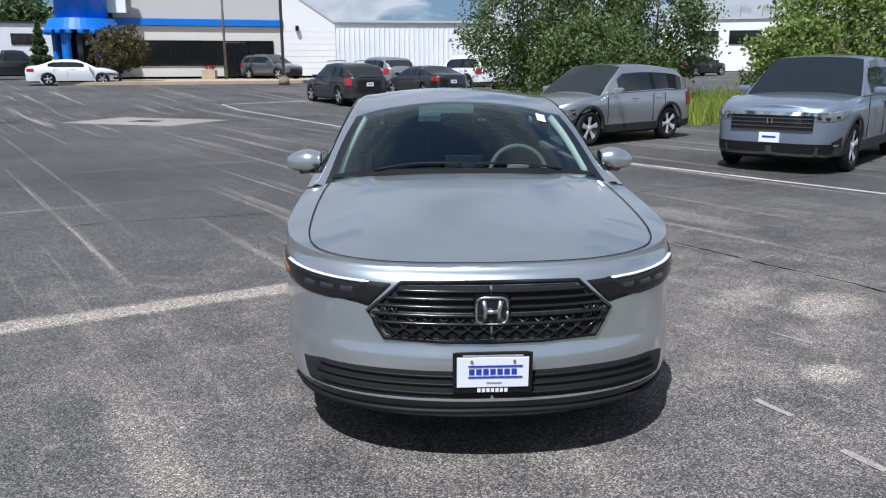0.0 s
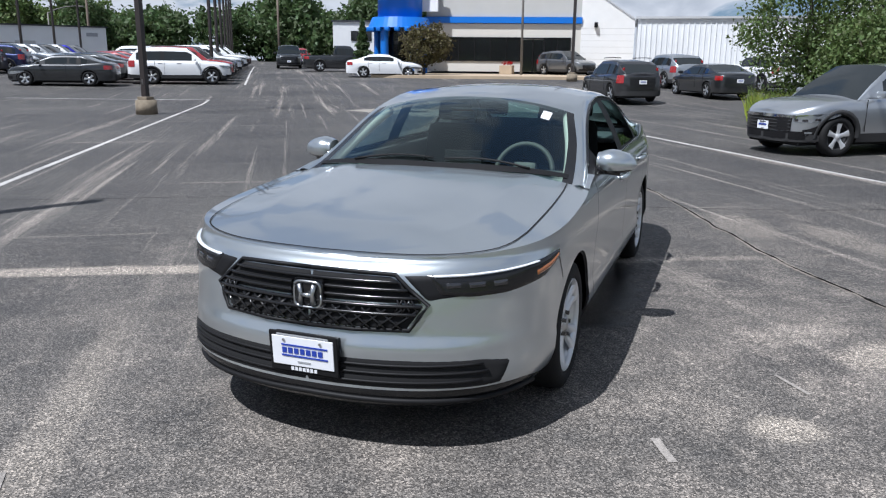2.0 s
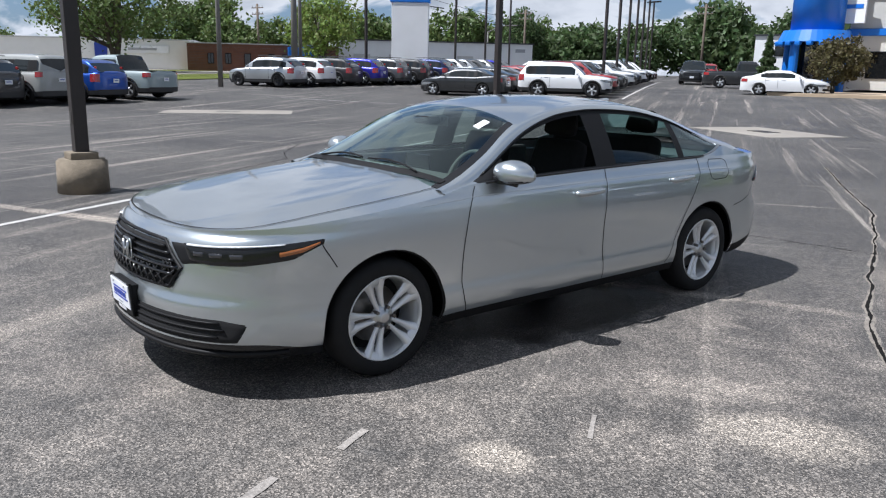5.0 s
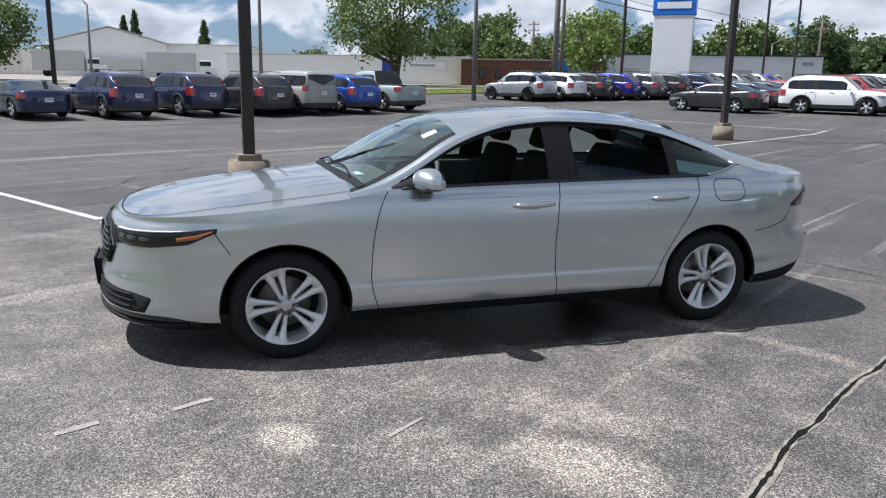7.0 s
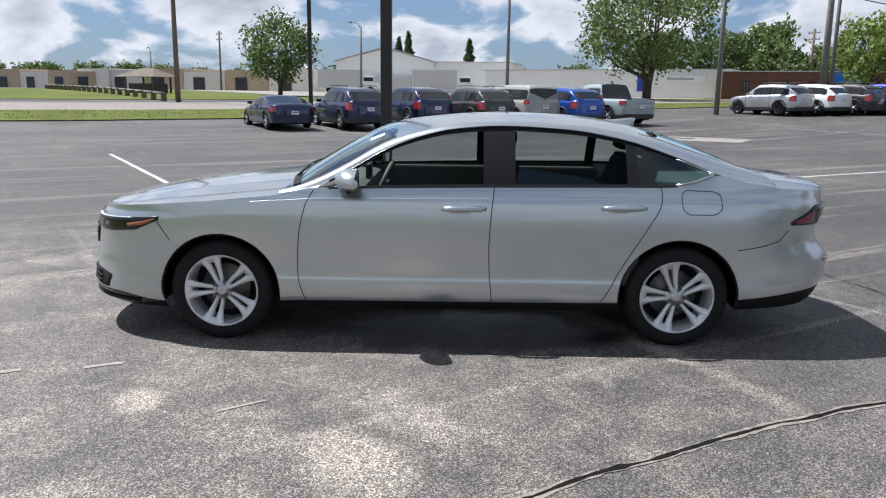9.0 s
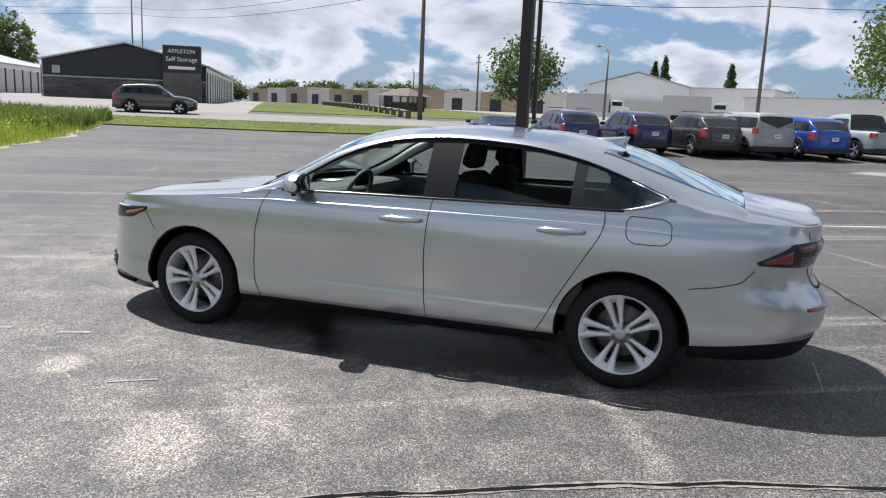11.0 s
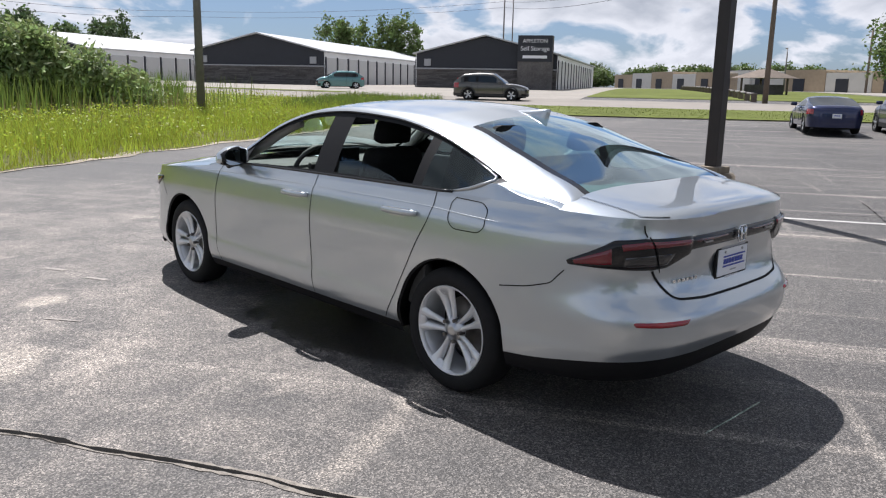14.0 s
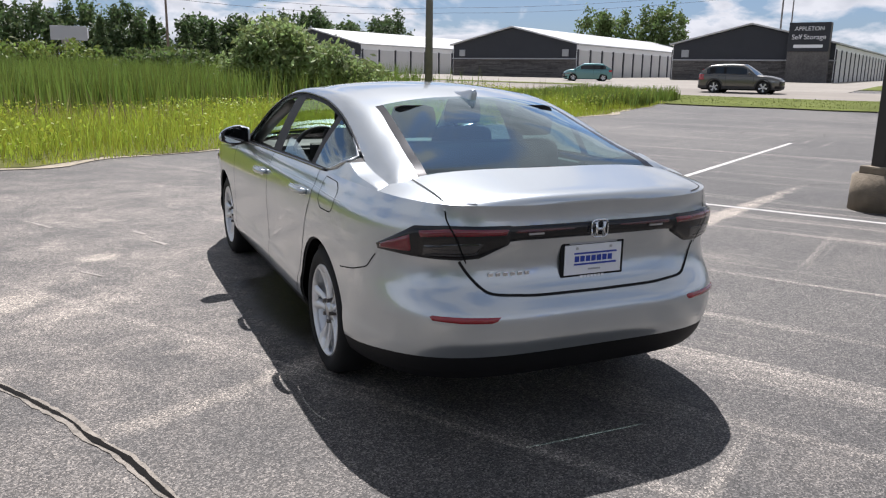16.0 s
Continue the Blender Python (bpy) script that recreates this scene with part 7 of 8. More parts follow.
def gable_hall(name, m, width, length, eave, ridge, wall, roof, label, doors=0):
    e = empty(name, m)
    tagged(e, label, "building")
    v = [(0, 0, 0), (width, 0, 0), (width, 0, eave), (width / 2, 0, ridge), (0, 0, eave)]
    v += [(x, length, z) for x, y, z in v]
    mesh_ob("wall", v, [(0, 1, 2, 3, 4), (9, 8, 7, 6, 5), (0, 5, 6, 1), (1, 6, 7, 2), (4, 9, 5, 0)], wall, e, "", False)
    for sgn in (-1, 1):
        x0, x1 = (-0.35, width / 2) if sgn < 0 else (width / 2, width + 0.35)
        z0, z1 = (eave - 0.06, ridge + 0.08) if sgn < 0 else (ridge + 0.08, eave - 0.06)
        rv = [(x0, -0.35, z0), (x1, -0.35, z1), (x1, length + 0.35, z1), (x0, length + 0.35, z0)]
        rv += [(x, y, z + 0.14) for x, y, z in rv]
        mesh_ob("roof_slope", rv, [(3, 2, 1, 0), (4, 5, 6, 7), (0, 1, 5, 4), (1, 2, 6, 5), (2, 3, 7, 6), (3, 0, 4, 7)], roof, e, "", False)
    return e


wh = gable_hall("warehouse", frame_at(-104.5, -16.0, 90 - 4, 1.35), 13.5, 40, 4.2, 6.0, M["white_wall"], M["roof_white"], "white gabled warehouse with a pale roof")
box_ob("dock_wall", 7.5, -1.2, 1.1, 6.0, 2.4, 2.2, M["door_white"], wh, "", 0.02)
wl_ = empty("warehouse_wing", frame_at(-104.6, -3.0, 78, 1.35))
tagged(wl_, "white warehouse wing with a low roof", "building")
bm = bmesh.new()
add_box(bm, 5.5, 8, 2.1, 11, 16, 4.2)
part("wall", bm, M["white_wall"], wl_)
bm = bmesh.new()
add_box(bm, 5.5, 8, 4.26, 11.4, 16.4, 0.12)
part("roof", bm, M["roof_white"], wl_)


def box_truck(m):
    e = empty("box_truck", m)
    tagged(e, "white box truck parked by the warehouse", "truck", "box trucks")
    bm = bmesh.new()
    add_box(bm, 1.2, 0, 1.75, 5.2, 2.2, 2.2, 0.03)
    part("box_body", bm, M["door_white"], e)
    bm = bmesh.new()
    add_box(bm, -2.3, 0, 1.35, 1.4, 2.0, 1.5, 0.15)
    add_box(bm, -3.2, 0, 0.95, 0.9, 1.9, 0.75, 0.12)
    part("cab", bm, M["paint_white"], e)
    bm = bmesh.new()
    add_box(bm, -2.35, 0, 1.7, 1.2, 2.04, 0.5, 0.05)
    part("cab_window", bm, M["glass_far"], e)
    for x in (-2.6, 2.4):
        for sg in (-1, 1):
            bm = bmesh.new()
            add_cyl(bm, (x, 0.85 * sg, 0.42), (x, 1.08 * sg, 0.42), 0.42, seg=18)
            part("wheel", bm, M["rubber"], e)
    box_ob("sign_bar", 0.8, -1.12, 2.3, 1.2, 0.02, 0.35, M["plate_grey"], e)
    return e


box_truck(frame_at(-88, -0.8, 90 + 180, None))
box_truck(frame_at(-92, -12.5, 90 + 180, None))

# far low factory along the horizon
fa = empty("factory", frame_at(-131, -66, 70, 1.4))
tagged(fa, "long low tan factory in the distance", "building")
for k in range(6):
    bm = bmesh.new()
    add_box(bm, 4 + 8 * k, 6, 1.45 + 0.12 * (k % 3), 7.9, 12, 2.9 + 0.24 * (k % 3))
    part("bay_wall", bm, M["cream_wall"] if k % 2 else M["tan"], fa)
    box_ob("loading_door", 3 + 8 * k, -0.05, 1.0, 2.2, 0.08, 2.0, M["charcoal_wall"], fa)
fa2 = copy_thing(fa, frame_at(-150, -100, 62, 1.4))
gz = empty("shelter", frame_at(-69.2, -28.7, 70, None))
tagged(gz, "small brown timber shelter with a hipped roof", "shelter")
for x in (-1.6, 1.6):
    for y in (-1.2, 1.2):
        tube_ob("post", [(x, y, 0), (x, y, 1.6)], 0.10, M["wood_pole"], gz)
mesh_ob("roof", [(-2.3, -1.9, 1.5), (2.3, -1.9, 1.5), (2.3, 1.9, 1.5), (-2.3, 1.9, 1.5), (-0.7, 0, 2.3), (0.7, 0, 2.3)], [(0, 1, 5, 4), (1, 2, 5), (2, 3, 4, 5), (3, 0, 4), (3, 2, 1, 0)], M["wood_pole"], gz, "", False)
bm = bmesh.new()
add_box(bm, 0, 0, 0.45, 2.8, 2.0, 0.9)
part("base_wall", bm, M["stone_wall"], gz)

# storage halls: gable ends with stone below, roller doors along the flank
STO = math.degrees(math.atan2(AX.y, AX.x))


def storage_hall(a0, b0, width, length, label):
    x, y = lot(a0, b0)
    e = gable_hall("storage_hall", frame_at(x, y, STO, 1.15), width, length, 3.4, 5.1, M["charcoal_wall"], M["roof_white"], label)
    rnd = random.Random(int(a0))
    box_ob("ledge", width / 2, -0.12, 1.95, width + 0.3, 0.22, 0.12, M["plate_grey"], e)
    pieces = bpy.data.meshes.new("stone")
    bm = bmesh.new()
    add_box(bm, 0, 0, 0, 0.98, 0.08, 0.115, 0.01)
    bm.to_mesh(pieces)
    bm.free()
    pieces.materials.append(M["stone_wall"])
    for r in range(15):
        s = 0.0
        while s < width - 0.05:
            l = min(rnd.uniform(0.6, 1.5), width - s)
            ob = new("stone", pieces)
            ob.parent = e
            ob.matrix_local = Matrix.LocRotScale((s + l / 2, -0.03 - 0.02 * rnd.random(), 0.07 + 0.125 * r), None, (l, 1, 1))
            s += l
    for s in (1.2, width - 1.2):
        box_ob("vent_box", s, -0.08, 2.55, 0.7, 0.14, 0.7, M["plate_grey"], e, "", 0.02)
    # the flank at x = 0 of this frame is seen; white wall, dark posts and doors
    for sx in (0.0, width):
        o = -1 if sx == 0 else 1
        box_ob("flank_wall", sx + 0.03 * o, length / 2, 1.7, 0.06, length, 3.3, M["metal_siding"], e)
        nd = int(length / 3.1)
        for k in range(nd):
            box_ob("roller_door", sx + 0.08 * o, 1.7 + 3.1 * k, 1.42, 0.06, 2.4, 2.8, M["door_white"], e)
            box_ob("door_post", sx + 0.10 * o, 0.15 + 3.1 * k, 1.45, 0.10, 0.28, 2.9, M["charcoal_wall"], e)
    return e


h2 = storage_hall(-22.3, 73.95, 14.5, 46, "charcoal storage hall with white roller doors and stone base")
h1 = storage_hall(-46.3, 70.95, 15.0, 46, "charcoal storage hall with white roller doors and stone base")
h3 = storage_hall(-71.1, 66.45, 15.0, 46, "charcoal storage hall behind the meadow")
# sign tower at the corner of the middle hall
st = empty("storage_sign", frame_at(*lot(-11.6, 73.05), STO, 0.75))
tagged(st, "dark stone sign tower with pale lettering", "sign")
bm = bmesh.new()
add_box(bm, 1.7, 0.4, 2.8, 3.4, 1.0, 5.6, 0.03)
part("tower", bm, M["stone_wall"], st)
bm = bmesh.new()
add_box(bm, 1.7, -0.14, 4.35, 3.4, 0.1, 2.5, 0.02)
part("sign_face", bm, M["charcoal_wall"], st)


def letters(text, x, z, size, parent, y=-0.22):
    c = bpy.data.curves.new("letters", "FONT")
    c.body, c.size, c.align_x, c.extrude = text, size, "CENTER", 0.02
    ob = new("sign_text", c)
    ob.parent = parent
    ob.matrix_local = pose(x, y, z, 90, 0, 0)
    c.materials.append(M["plate_white"])
    return tagged(ob, "pale raised lettering")


letters("APPLETON", 1.7, 4.9, 0.5, st)
letters("Self Storage", 1.7, 4.15, 0.6, st)
box_ob("sign_bar", 1.7, -0.2, 3.55, 2.4, 0.04, 0.28, M["plate_white"], st, "pale bar")

# pylon with a blue head
py = empty("pylon", frame_at(-41.0, 30.0, 48, None))
tagged(py, "tall white pylon with a blue sign head", "pylon")
bm = bmesh.new()
add_box(bm, 0, 0, 2.7, 2.55, 0.8, 5.4, 0.03)
part("shaft", bm, M["metal_siding"], py)
bm = bmesh.new()
add_box(bm, 0, 0, 6.6, 2.75, 0.9, 2.4, 0.04)
part("head", bm, M["blue_sign"], py)
box_ob("sign_bar", 0, -0.47, 6.02, 2.2, 0.02, 0.42, M["plate_white"], py, "white lettering bar")
tube_ob("emblem", [(0.55 * math.copysign(abs(math.cos(a)) ** 0.5, math.cos(a)), -0.48, 7.05 + 0.48 * math.copysign(abs(math.sin(a)) ** 0.5, math.sin(a))) for a in np.linspace(0, 2 * math.pi, 33)], 0.06, M["plate_white"], py, "white emblem outline")


# ---- poles, lamps and cables ----
def lamp_pole(x, y, r, h, footing=True, lean=0.0, mt=None, heads=0):
    e = empty("lamp_pole", Matrix.Translation((x, y, ground_z(x, y))) @ pose(0, 0, 0, 0, lean, 0))
    tagged(e, "square dark bronze lamp pole on a concrete footing" if footing else "slim dark lamp pole in the display lot", "lamp pole", "lot lamp poles")
    z0 = 0.0
    if footing:
        bm = bmesh.new()
        add_cyl(bm, (0, 0, -0.03), (0, 0, 0.43), 0.315, 0.305, seg=28)
        bmesh.ops.bevel(bm, geom=[q for q in bm.edges if q.calc_face_angle(0) > 0.9], offset=0.025, segments=2, affect="EDGES")
        part("footing", bm, M["footing"], e, "rough stained round concrete", True)
        bm = bmesh.new()
        add_box(bm, 0, 0, 0.47, 0.34, 0.34, 0.10, 0.02)
        part("base_plate", bm, M["footing"], e)
        z0 = 0.5
        bm = bmesh.new()
        add_box(bm, 0, -r, 0.95, r * 0.8, 0.02, 0.16, 0.005)
        part("hand_hole", bm, M["disc"], e, "hand-hole cover")
    bm = bmesh.new()
    add_box(bm, 0, 0, z0 + h / 2, r * 2, r * 2, h, 0.012)
    part("shaft", bm, mt or M["pole_bronze"], e)
    for k in range(heads):
        bm = bmesh.new()
        add_box(bm, 0.55 * (1 if k else -1), 0, z0 + h - 0.1, 0.7, 0.35, 0.16, 0.03)
        part("lamp_head", bm, M["black_trim"], e)
    return e


lamp_pole(-14.95, 14.1, 0.085, 8.5, heads=2)
lamp_pole(-6.58, -0.96, 0.085, 4.9, lean=-0.3)
lamp_pole(-33.0, -6.85, 0.09, 8.5, heads=2)
lamp_pole(-7.3, 41.0, 0.08, 9, heads=2)
for k in range(7):
    lamp_pole(*lot(44 + 8.5 * k, 5.5 + 0.3 * k), 0.075, 9, False, heads=2)
for k in range(5):
    lamp_pole(*lot(42 + 9 * k, 20.5), 0.075, 9, False, heads=2)


def round_pole(name, x, y, r, h, material, label, category, arms=0, heading=0.0, lamp=False):
    e = empty(name, Matrix.Translation((x, y, ground_z(x, y))) @ pose(0, 0, 0, 0, 0, heading))
    tagged(e, label, category)
    tube_ob("shaft", [(0, 0, 0), (0, 0, h * 0.5), (0, 0, h)], [r, r * 0.85, r * 0.68], material, e, "", 12)
    for k in range(arms):
        bm = bmesh.new()
        add_box(bm, 0, 0, h - 0.5 - 0.8 * k, 2.0, 0.1, 0.12, 0.01)
        part("crossarm", bm, M["wood_pole"], e)
        for q in (-0.85, -0.3, 0.3, 0.85):
            bm = bmesh.new()
            add_cyl(bm, (q, 0, h - 0.44 - 0.8 * k), (q, 0, h - 0.24 - 0.8 * k), 0.05, seg=8)
            part("insulator", bm, M["plate_grey"], e)
    if lamp:
        tube_ob("arm", [(0, 0, h - 0.1), (0.9, 0, h + 0.35), (1.9, 0, h + 0.6), (2.9, 0, h + 0.7)], [0.07, 0.06, 0.05, 0.05], material, e)
        bm = bmesh.new()
        add_box(bm, 3.2, 0, h + 0.66, 0.7, 0.28, 0.14, 0.04)
        part("lamp_head", bm, M["pole_grey"], e)
    return e


U = "weathered timber utility pole with cables"
round_pole("utility_pole", -37.9, 14.6, 0.14, 9.5, M["pole_grey"], U, "utility pole")
round_pole("utility_pole", -44.6, -17.4, 0.17, 10, M["wood_pole"], U, "utility pole", 1, 40)
round_pole("utility_pole", -50.3, 26.0, 0.26, 11, M["pole_grey"], U, "utility pole")
round_pole("utility_pole", -51.2, 27.0, 0.16, 11, M["pole_grey"], U, "utility pole")
round_pole("utility_pole", -54.4, 4.2, 0.14, 10, M["pole_grey"], U, "utility pole")
round_pole("utility_pole", -11.3, -25.3, 0.17, 9.5, M["pole_grey"], U, "utility pole")
round_pole("utility_pole", -93.0, -83.0, 0.15, 15, M["pole_grey"], U, "utility pole")
round_pole("utility_pole", -94.0, -82.0, 0.12, 15, M["pole_grey"], U, "utility pole")
round_pole("utility_pole", -7.3, -89.5, 0.16, 9.5, M["wood_pole"], U, "utility pole", 1, 10)
round_pole("utility_pole", -118, -36, 0.18, 9, M["wood_pole"], U, "utility pole", 2, 40)
round_pole("utility_pole", -95, 45, 0.2, 8.5, M["wood_pole"], U, "utility pole", 2, 20)
round_pole("utility_pole", -78, 78, 0.2, 9, M["wood_pole"], U, "utility pole", 2, 20)
round_pole("utility_pole", -60, 95, 0.2, 10, M["wood_pole"], U, "utility pole", 2, 20)
round_pole("flag_pole", -11.8, 46.6, 0.085, 10, M["pole_grey"], "plain grey flag pole on the forecourt", "flag pole")
round_pole("street_lamp", -69, -8.5, 0.12, 6.3, M["pole_grey"], "grey street lamp with a long curved arm", "street lamp", heading=205, lamp=True)
round_pole("street_lamp", -100, -40, 0.12, 5.0, M["pole_grey"], "grey street lamp with a long curved arm", "street lamp", heading=205, lamp=True)
round_pole("street_lamp", -66, 60, 0.1, 5.0, M["pole_grey"], "grey street lamp with a long curved arm", "street lamp", heading=30, lamp=True)
round_pole("street_lamp", 33, 61, 0.1, 7.5, M["pole_grey"], "tall lamp pole by the service building", "street lamp")


def cable(p0, p1, sag=0.8, r=0.022):
    p0, p1 = Vector(p0), Vector(p1)
    pts = []
    for t in np.linspace(0, 1, 21):
        q = p0.lerp(p1, t)
        q.z -= sag * 4 * t * (1 - t)
        pts.append(q)
    return tagged(tube_ob("overhead_cable", pts, r, M["wire"], None, "", 4), "thin black overhead cable between utility poles", "cable", "overhead cables")


for dz in (0, 0.9):
    cable((-44.6, -17.4, 10.2 - dz), (-54.4, 4.2, 10.3 - dz), 0.5)
    cable((-54.4, 4.2, 10.3 - dz), (-50.3, 26.0, 10.2 - dz), 0.5)
    cable((-50.3, 26.0, 10.2 - dz), (-78, 78, 9.0 - dz), 0.8)
    cable((-44.6, -17.4, 10.2 - dz), (-93.0, -83.0, 14.6 - dz), 1.2)
    cable((-93.0, -83.0, 14.6 - dz), (-60, -128, 13 - dz), 0.8)
    cable((-7.3, -89.5, 10.0 - dz), (-60, -128, 13.0 - dz), 0.8)
    cable((-7.3, -89.5, 10.0 - dz), (45, -80, 9.5 - dz), 0.8)
cable((-50.3, 26.0, 8.6), (-41, 33, 6.0), 0.3, 0.035)

# guard rail of low timber posts beyond the road
gr = empty("guard_rail", frame_at(-47, -21, 0, None))
tagged(gr, "low guard rail on dark timber posts", "guard rail")
for k in range(22):
    x, y = -46.5 - 2.3 * k, -19.0 - 1.55 * k
    z = ground_z(x, y) - gr.location.z
    bm = bmesh.new()
    add_box(bm, x + 47, y + 21, z + 0.28, 0.28, 0.28, 0.56)
    part("post", bm, M["wood_pole"], gr)
    if k < 21:
        zz = ground_z(x - 2.3, y - 1.55) - gr.location.z
        tube_ob("beam", [(x + 47, y + 21, z + 0.5), (x + 47 - 2.3, y + 21 - 1.55, zz + 0.5)], 0.09, M["pole_grey"], gr)
# billboard by the far trees
bb = empty("billboard", frame_at(2.8, -105, 190, 1.4))
tagged(bb, "small white billboard on a pale base", "billboard")
box_ob("panel", 0, 0, 4.2, 4.2, 0.3, 1.7, M["plate_grey"], bb, "", 0.03)
box_ob("panel_face", 0.5, 0.17, 4.2, 3.6, 0.04, 1.2, M["plate_white"], bb)
box_ob("stand", 0, 0, 1.65, 1.8, 0.3, 3.5, M["concrete"], bb)


# ---- plants ----
def leaf_mat(name, color, rand=0.35):
    m = mat(name, color, 0.6, vary=0.25, scale=2.0)
    nodes, link = m.node_tree.nodes, m.node_tree.links.new
    p = nodes["Principled BSDF"]
    geo = nodes.new("ShaderNodeNewGeometry")
    rng = nodes.new("ShaderNodeMapRange")
    rng.inputs["To Min"].default_value, rng.inputs["To Max"].default_value = 1 - rand, 1 + rand
    link(geo.outputs["Random Per Island"], rng.inputs["Value"])
    h = nodes.new("ShaderNodeHueSaturation")
    hr = nodes.new("ShaderNodeMapRange")
    hr.inputs["To Min"].default_value, hr.inputs["To Max"].default_value = 0.475, 0.52
    link(geo.outputs["Random Per Island"], hr.inputs["Value"])
    link(hr.outputs[0], h.inputs["Hue"])
    src = p.inputs["Base Color"].links[0].from_socket
    link(src, h.inputs["Color"])
    link(rng.outputs[0], h.inputs["Value"])
    link(h.outputs["Color"], p.inputs["Base Color"])
    # light passing through the leaf
    tl = nodes.new("ShaderNodeBsdfTranslucent")
    link(h.outputs["Color"], tl.inputs["Color"])
    mx = nodes.new("ShaderNodeMixShader")
    mx.inputs[0].default_value = 0.38
    out = next(n for n in nodes if n.type == "OUTPUT_MATERIAL")
    link(p.outputs[0], mx.inputs[1])
    link(tl.outputs[0], mx.inputs[2])
    link(mx.outputs[0], out.inputs[0])
    return m


M["leaf"] = leaf_mat("green_leaf", (0.115, 0.165, 0.050))
M["leaf_light"] = leaf_mat("light_green_leaf", (0.190, 0.255, 0.060))
M["leaf_dark"] = leaf_mat("dark_green_leaf", (0.080, 0.125, 0.046))
M["leaf_brown"] = leaf_mat("brownish_leaf", (0.110, 0.095, 0.040))
M["grass_blade"] = leaf_mat("yellow_green_weed", (0.33, 0.39, 0.05))
M["grass_dry"] = leaf_mat("dry_seed_stalk", (0.230, 0.185, 0.095))
M["turf_blade"] = leaf_mat("mown_grass_blade", (0.165, 0.20, 0.05))
M["reed"] = leaf_mat("reed_green", (0.155, 0.215, 0.043))
M["bark"] = mat("grey_brown_bark", (0.085, 0.070, 0.055), 0.95, vary=0.3, scale=10, bump=0.5, bump_scale=20)


def quads(name, centres, sizes, rng, material, parent=None, label="", elong=1.6, up=0.0):
    """Leaf-like quads at the centres, each turned its own way; one mesh."""
    n = len(centres)
    c = np.asarray(centres, float)
    s = np.asarray(sizes, float)[:, None]
    d1 = rng.normal(size=(n, 3))
    d1[:, 2] = d1[:, 2] * (1 - up) + up
    d1 /= np.linalg.norm(d1, axis=1)[:, None]
    d2 = np.cross(d1, rng.normal(size=(n, 3)))
    d2 /= np.linalg.norm(d2, axis=1)[:, None] + 1e-9
    a, b = d1 * s * elong * 0.5, d2 * s * 0.5
    v = np.stack([c - a, c + b * 0.9 - a * 0.1, c + a, c - b * 0.9 - a * 0.1], axis=1).reshape(-1, 3)
    me = bpy.data.meshes.new(name)
    me.vertices.add(4 * n)
    me.vertices.foreach_set("co", v.ravel())
    me.loops.add(4 * n)
    me.loops.foreach_set("vertex_index", np.arange(4 * n))
    me.polygons.add(n)
    me.polygons.foreach_set("loop_start", np.arange(n) * 4)
    me.polygons.foreach_set("loop_total", np.full(n, 4))
    me.update(calc_edges=True)
    me.materials.append(material)
    ob = new(name, me)
    if parent is not None:
        ob.parent = parent
    if label:
        tagged(ob, label)
    return ob


def blades(name, pos, h, w, rng, material, lean=0.35):
    """Grass or reed blades: bent two-segment strips from the ground; one mesh."""
    n = len(pos)
    p = np.asarray(pos, float)
    h = np.asarray(h, float)[:, None]
    w = np.asarray(w, float)[:, None]
    az = rng.uniform(0, 2 * np.pi, n)
    d = np.stack([np.cos(az), np.sin(az), np.zeros(n)], 1)
    s = np.stack([-np.sin(az), np.cos(az), np.zeros(n)], 1)
    az2 = rng.uniform(0, 2 * np.pi, n)
    s = np.stack([np.cos(az2), np.sin(az2), np.zeros(n)], 1)
    k = rng.uniform(0.1, 1.0, n)[:, None] * lean
    up = np.array([0, 0, 1.0])
    m = p + up * h * 0.55 + d * h * k * 0.3
    t = p + up * h + d * h * k
    v = np.stack([p - s * w / 2, p + s * w / 2, m + s * w * 0.4, m - s * w * 0.4, t], axis=1).reshape(-1, 3)
    base = np.arange(n)[:, None] * 5
    loops = np.concatenate([base + 0, base + 1, base + 2, base + 3, base + 3, base + 2, base + 4], axis=1).ravel()
    start = np.stack([np.arange(n) * 7, np.arange(n) * 7 + 4], 1).ravel()
    total = np.tile([4, 3], n)
    me = bpy.data.meshes.new(name)
    me.vertices.add(5 * n)
    me.vertices.foreach_set("co", v.ravel())
    me.loops.add(7 * n)
    me.loops.foreach_set("vertex_index", loops)
    me.polygons.add(2 * n)
    me.polygons.foreach_set("loop_start", start)
    me.polygons.foreach_set("loop_total", total)
    me.update(calc_edges=True)
    me.materials.append(material)
    return new(name, me)


def crown_points(rng, centre, radii, n_clumps, per, spread):
    """Leaf places gathered in clumps over an uneven crown."""
    out = []
    for _ in range(n_clumps):
        d = rng.normal(size=3)
        d /= np.linalg.norm(d)
        r = rng.uniform(0.45, 1.0) ** 0.6
        wob = 1 + 0.28 * noise.noise(Vector(d * 2.1) + Vector((centre[0], centre[1], 0)))
        c = np.array(centre) + d * np.array(radii) * r * wob
        out.append(c + rng.normal(size=(per, 3)) * spread)
    return np.concatenate(out)


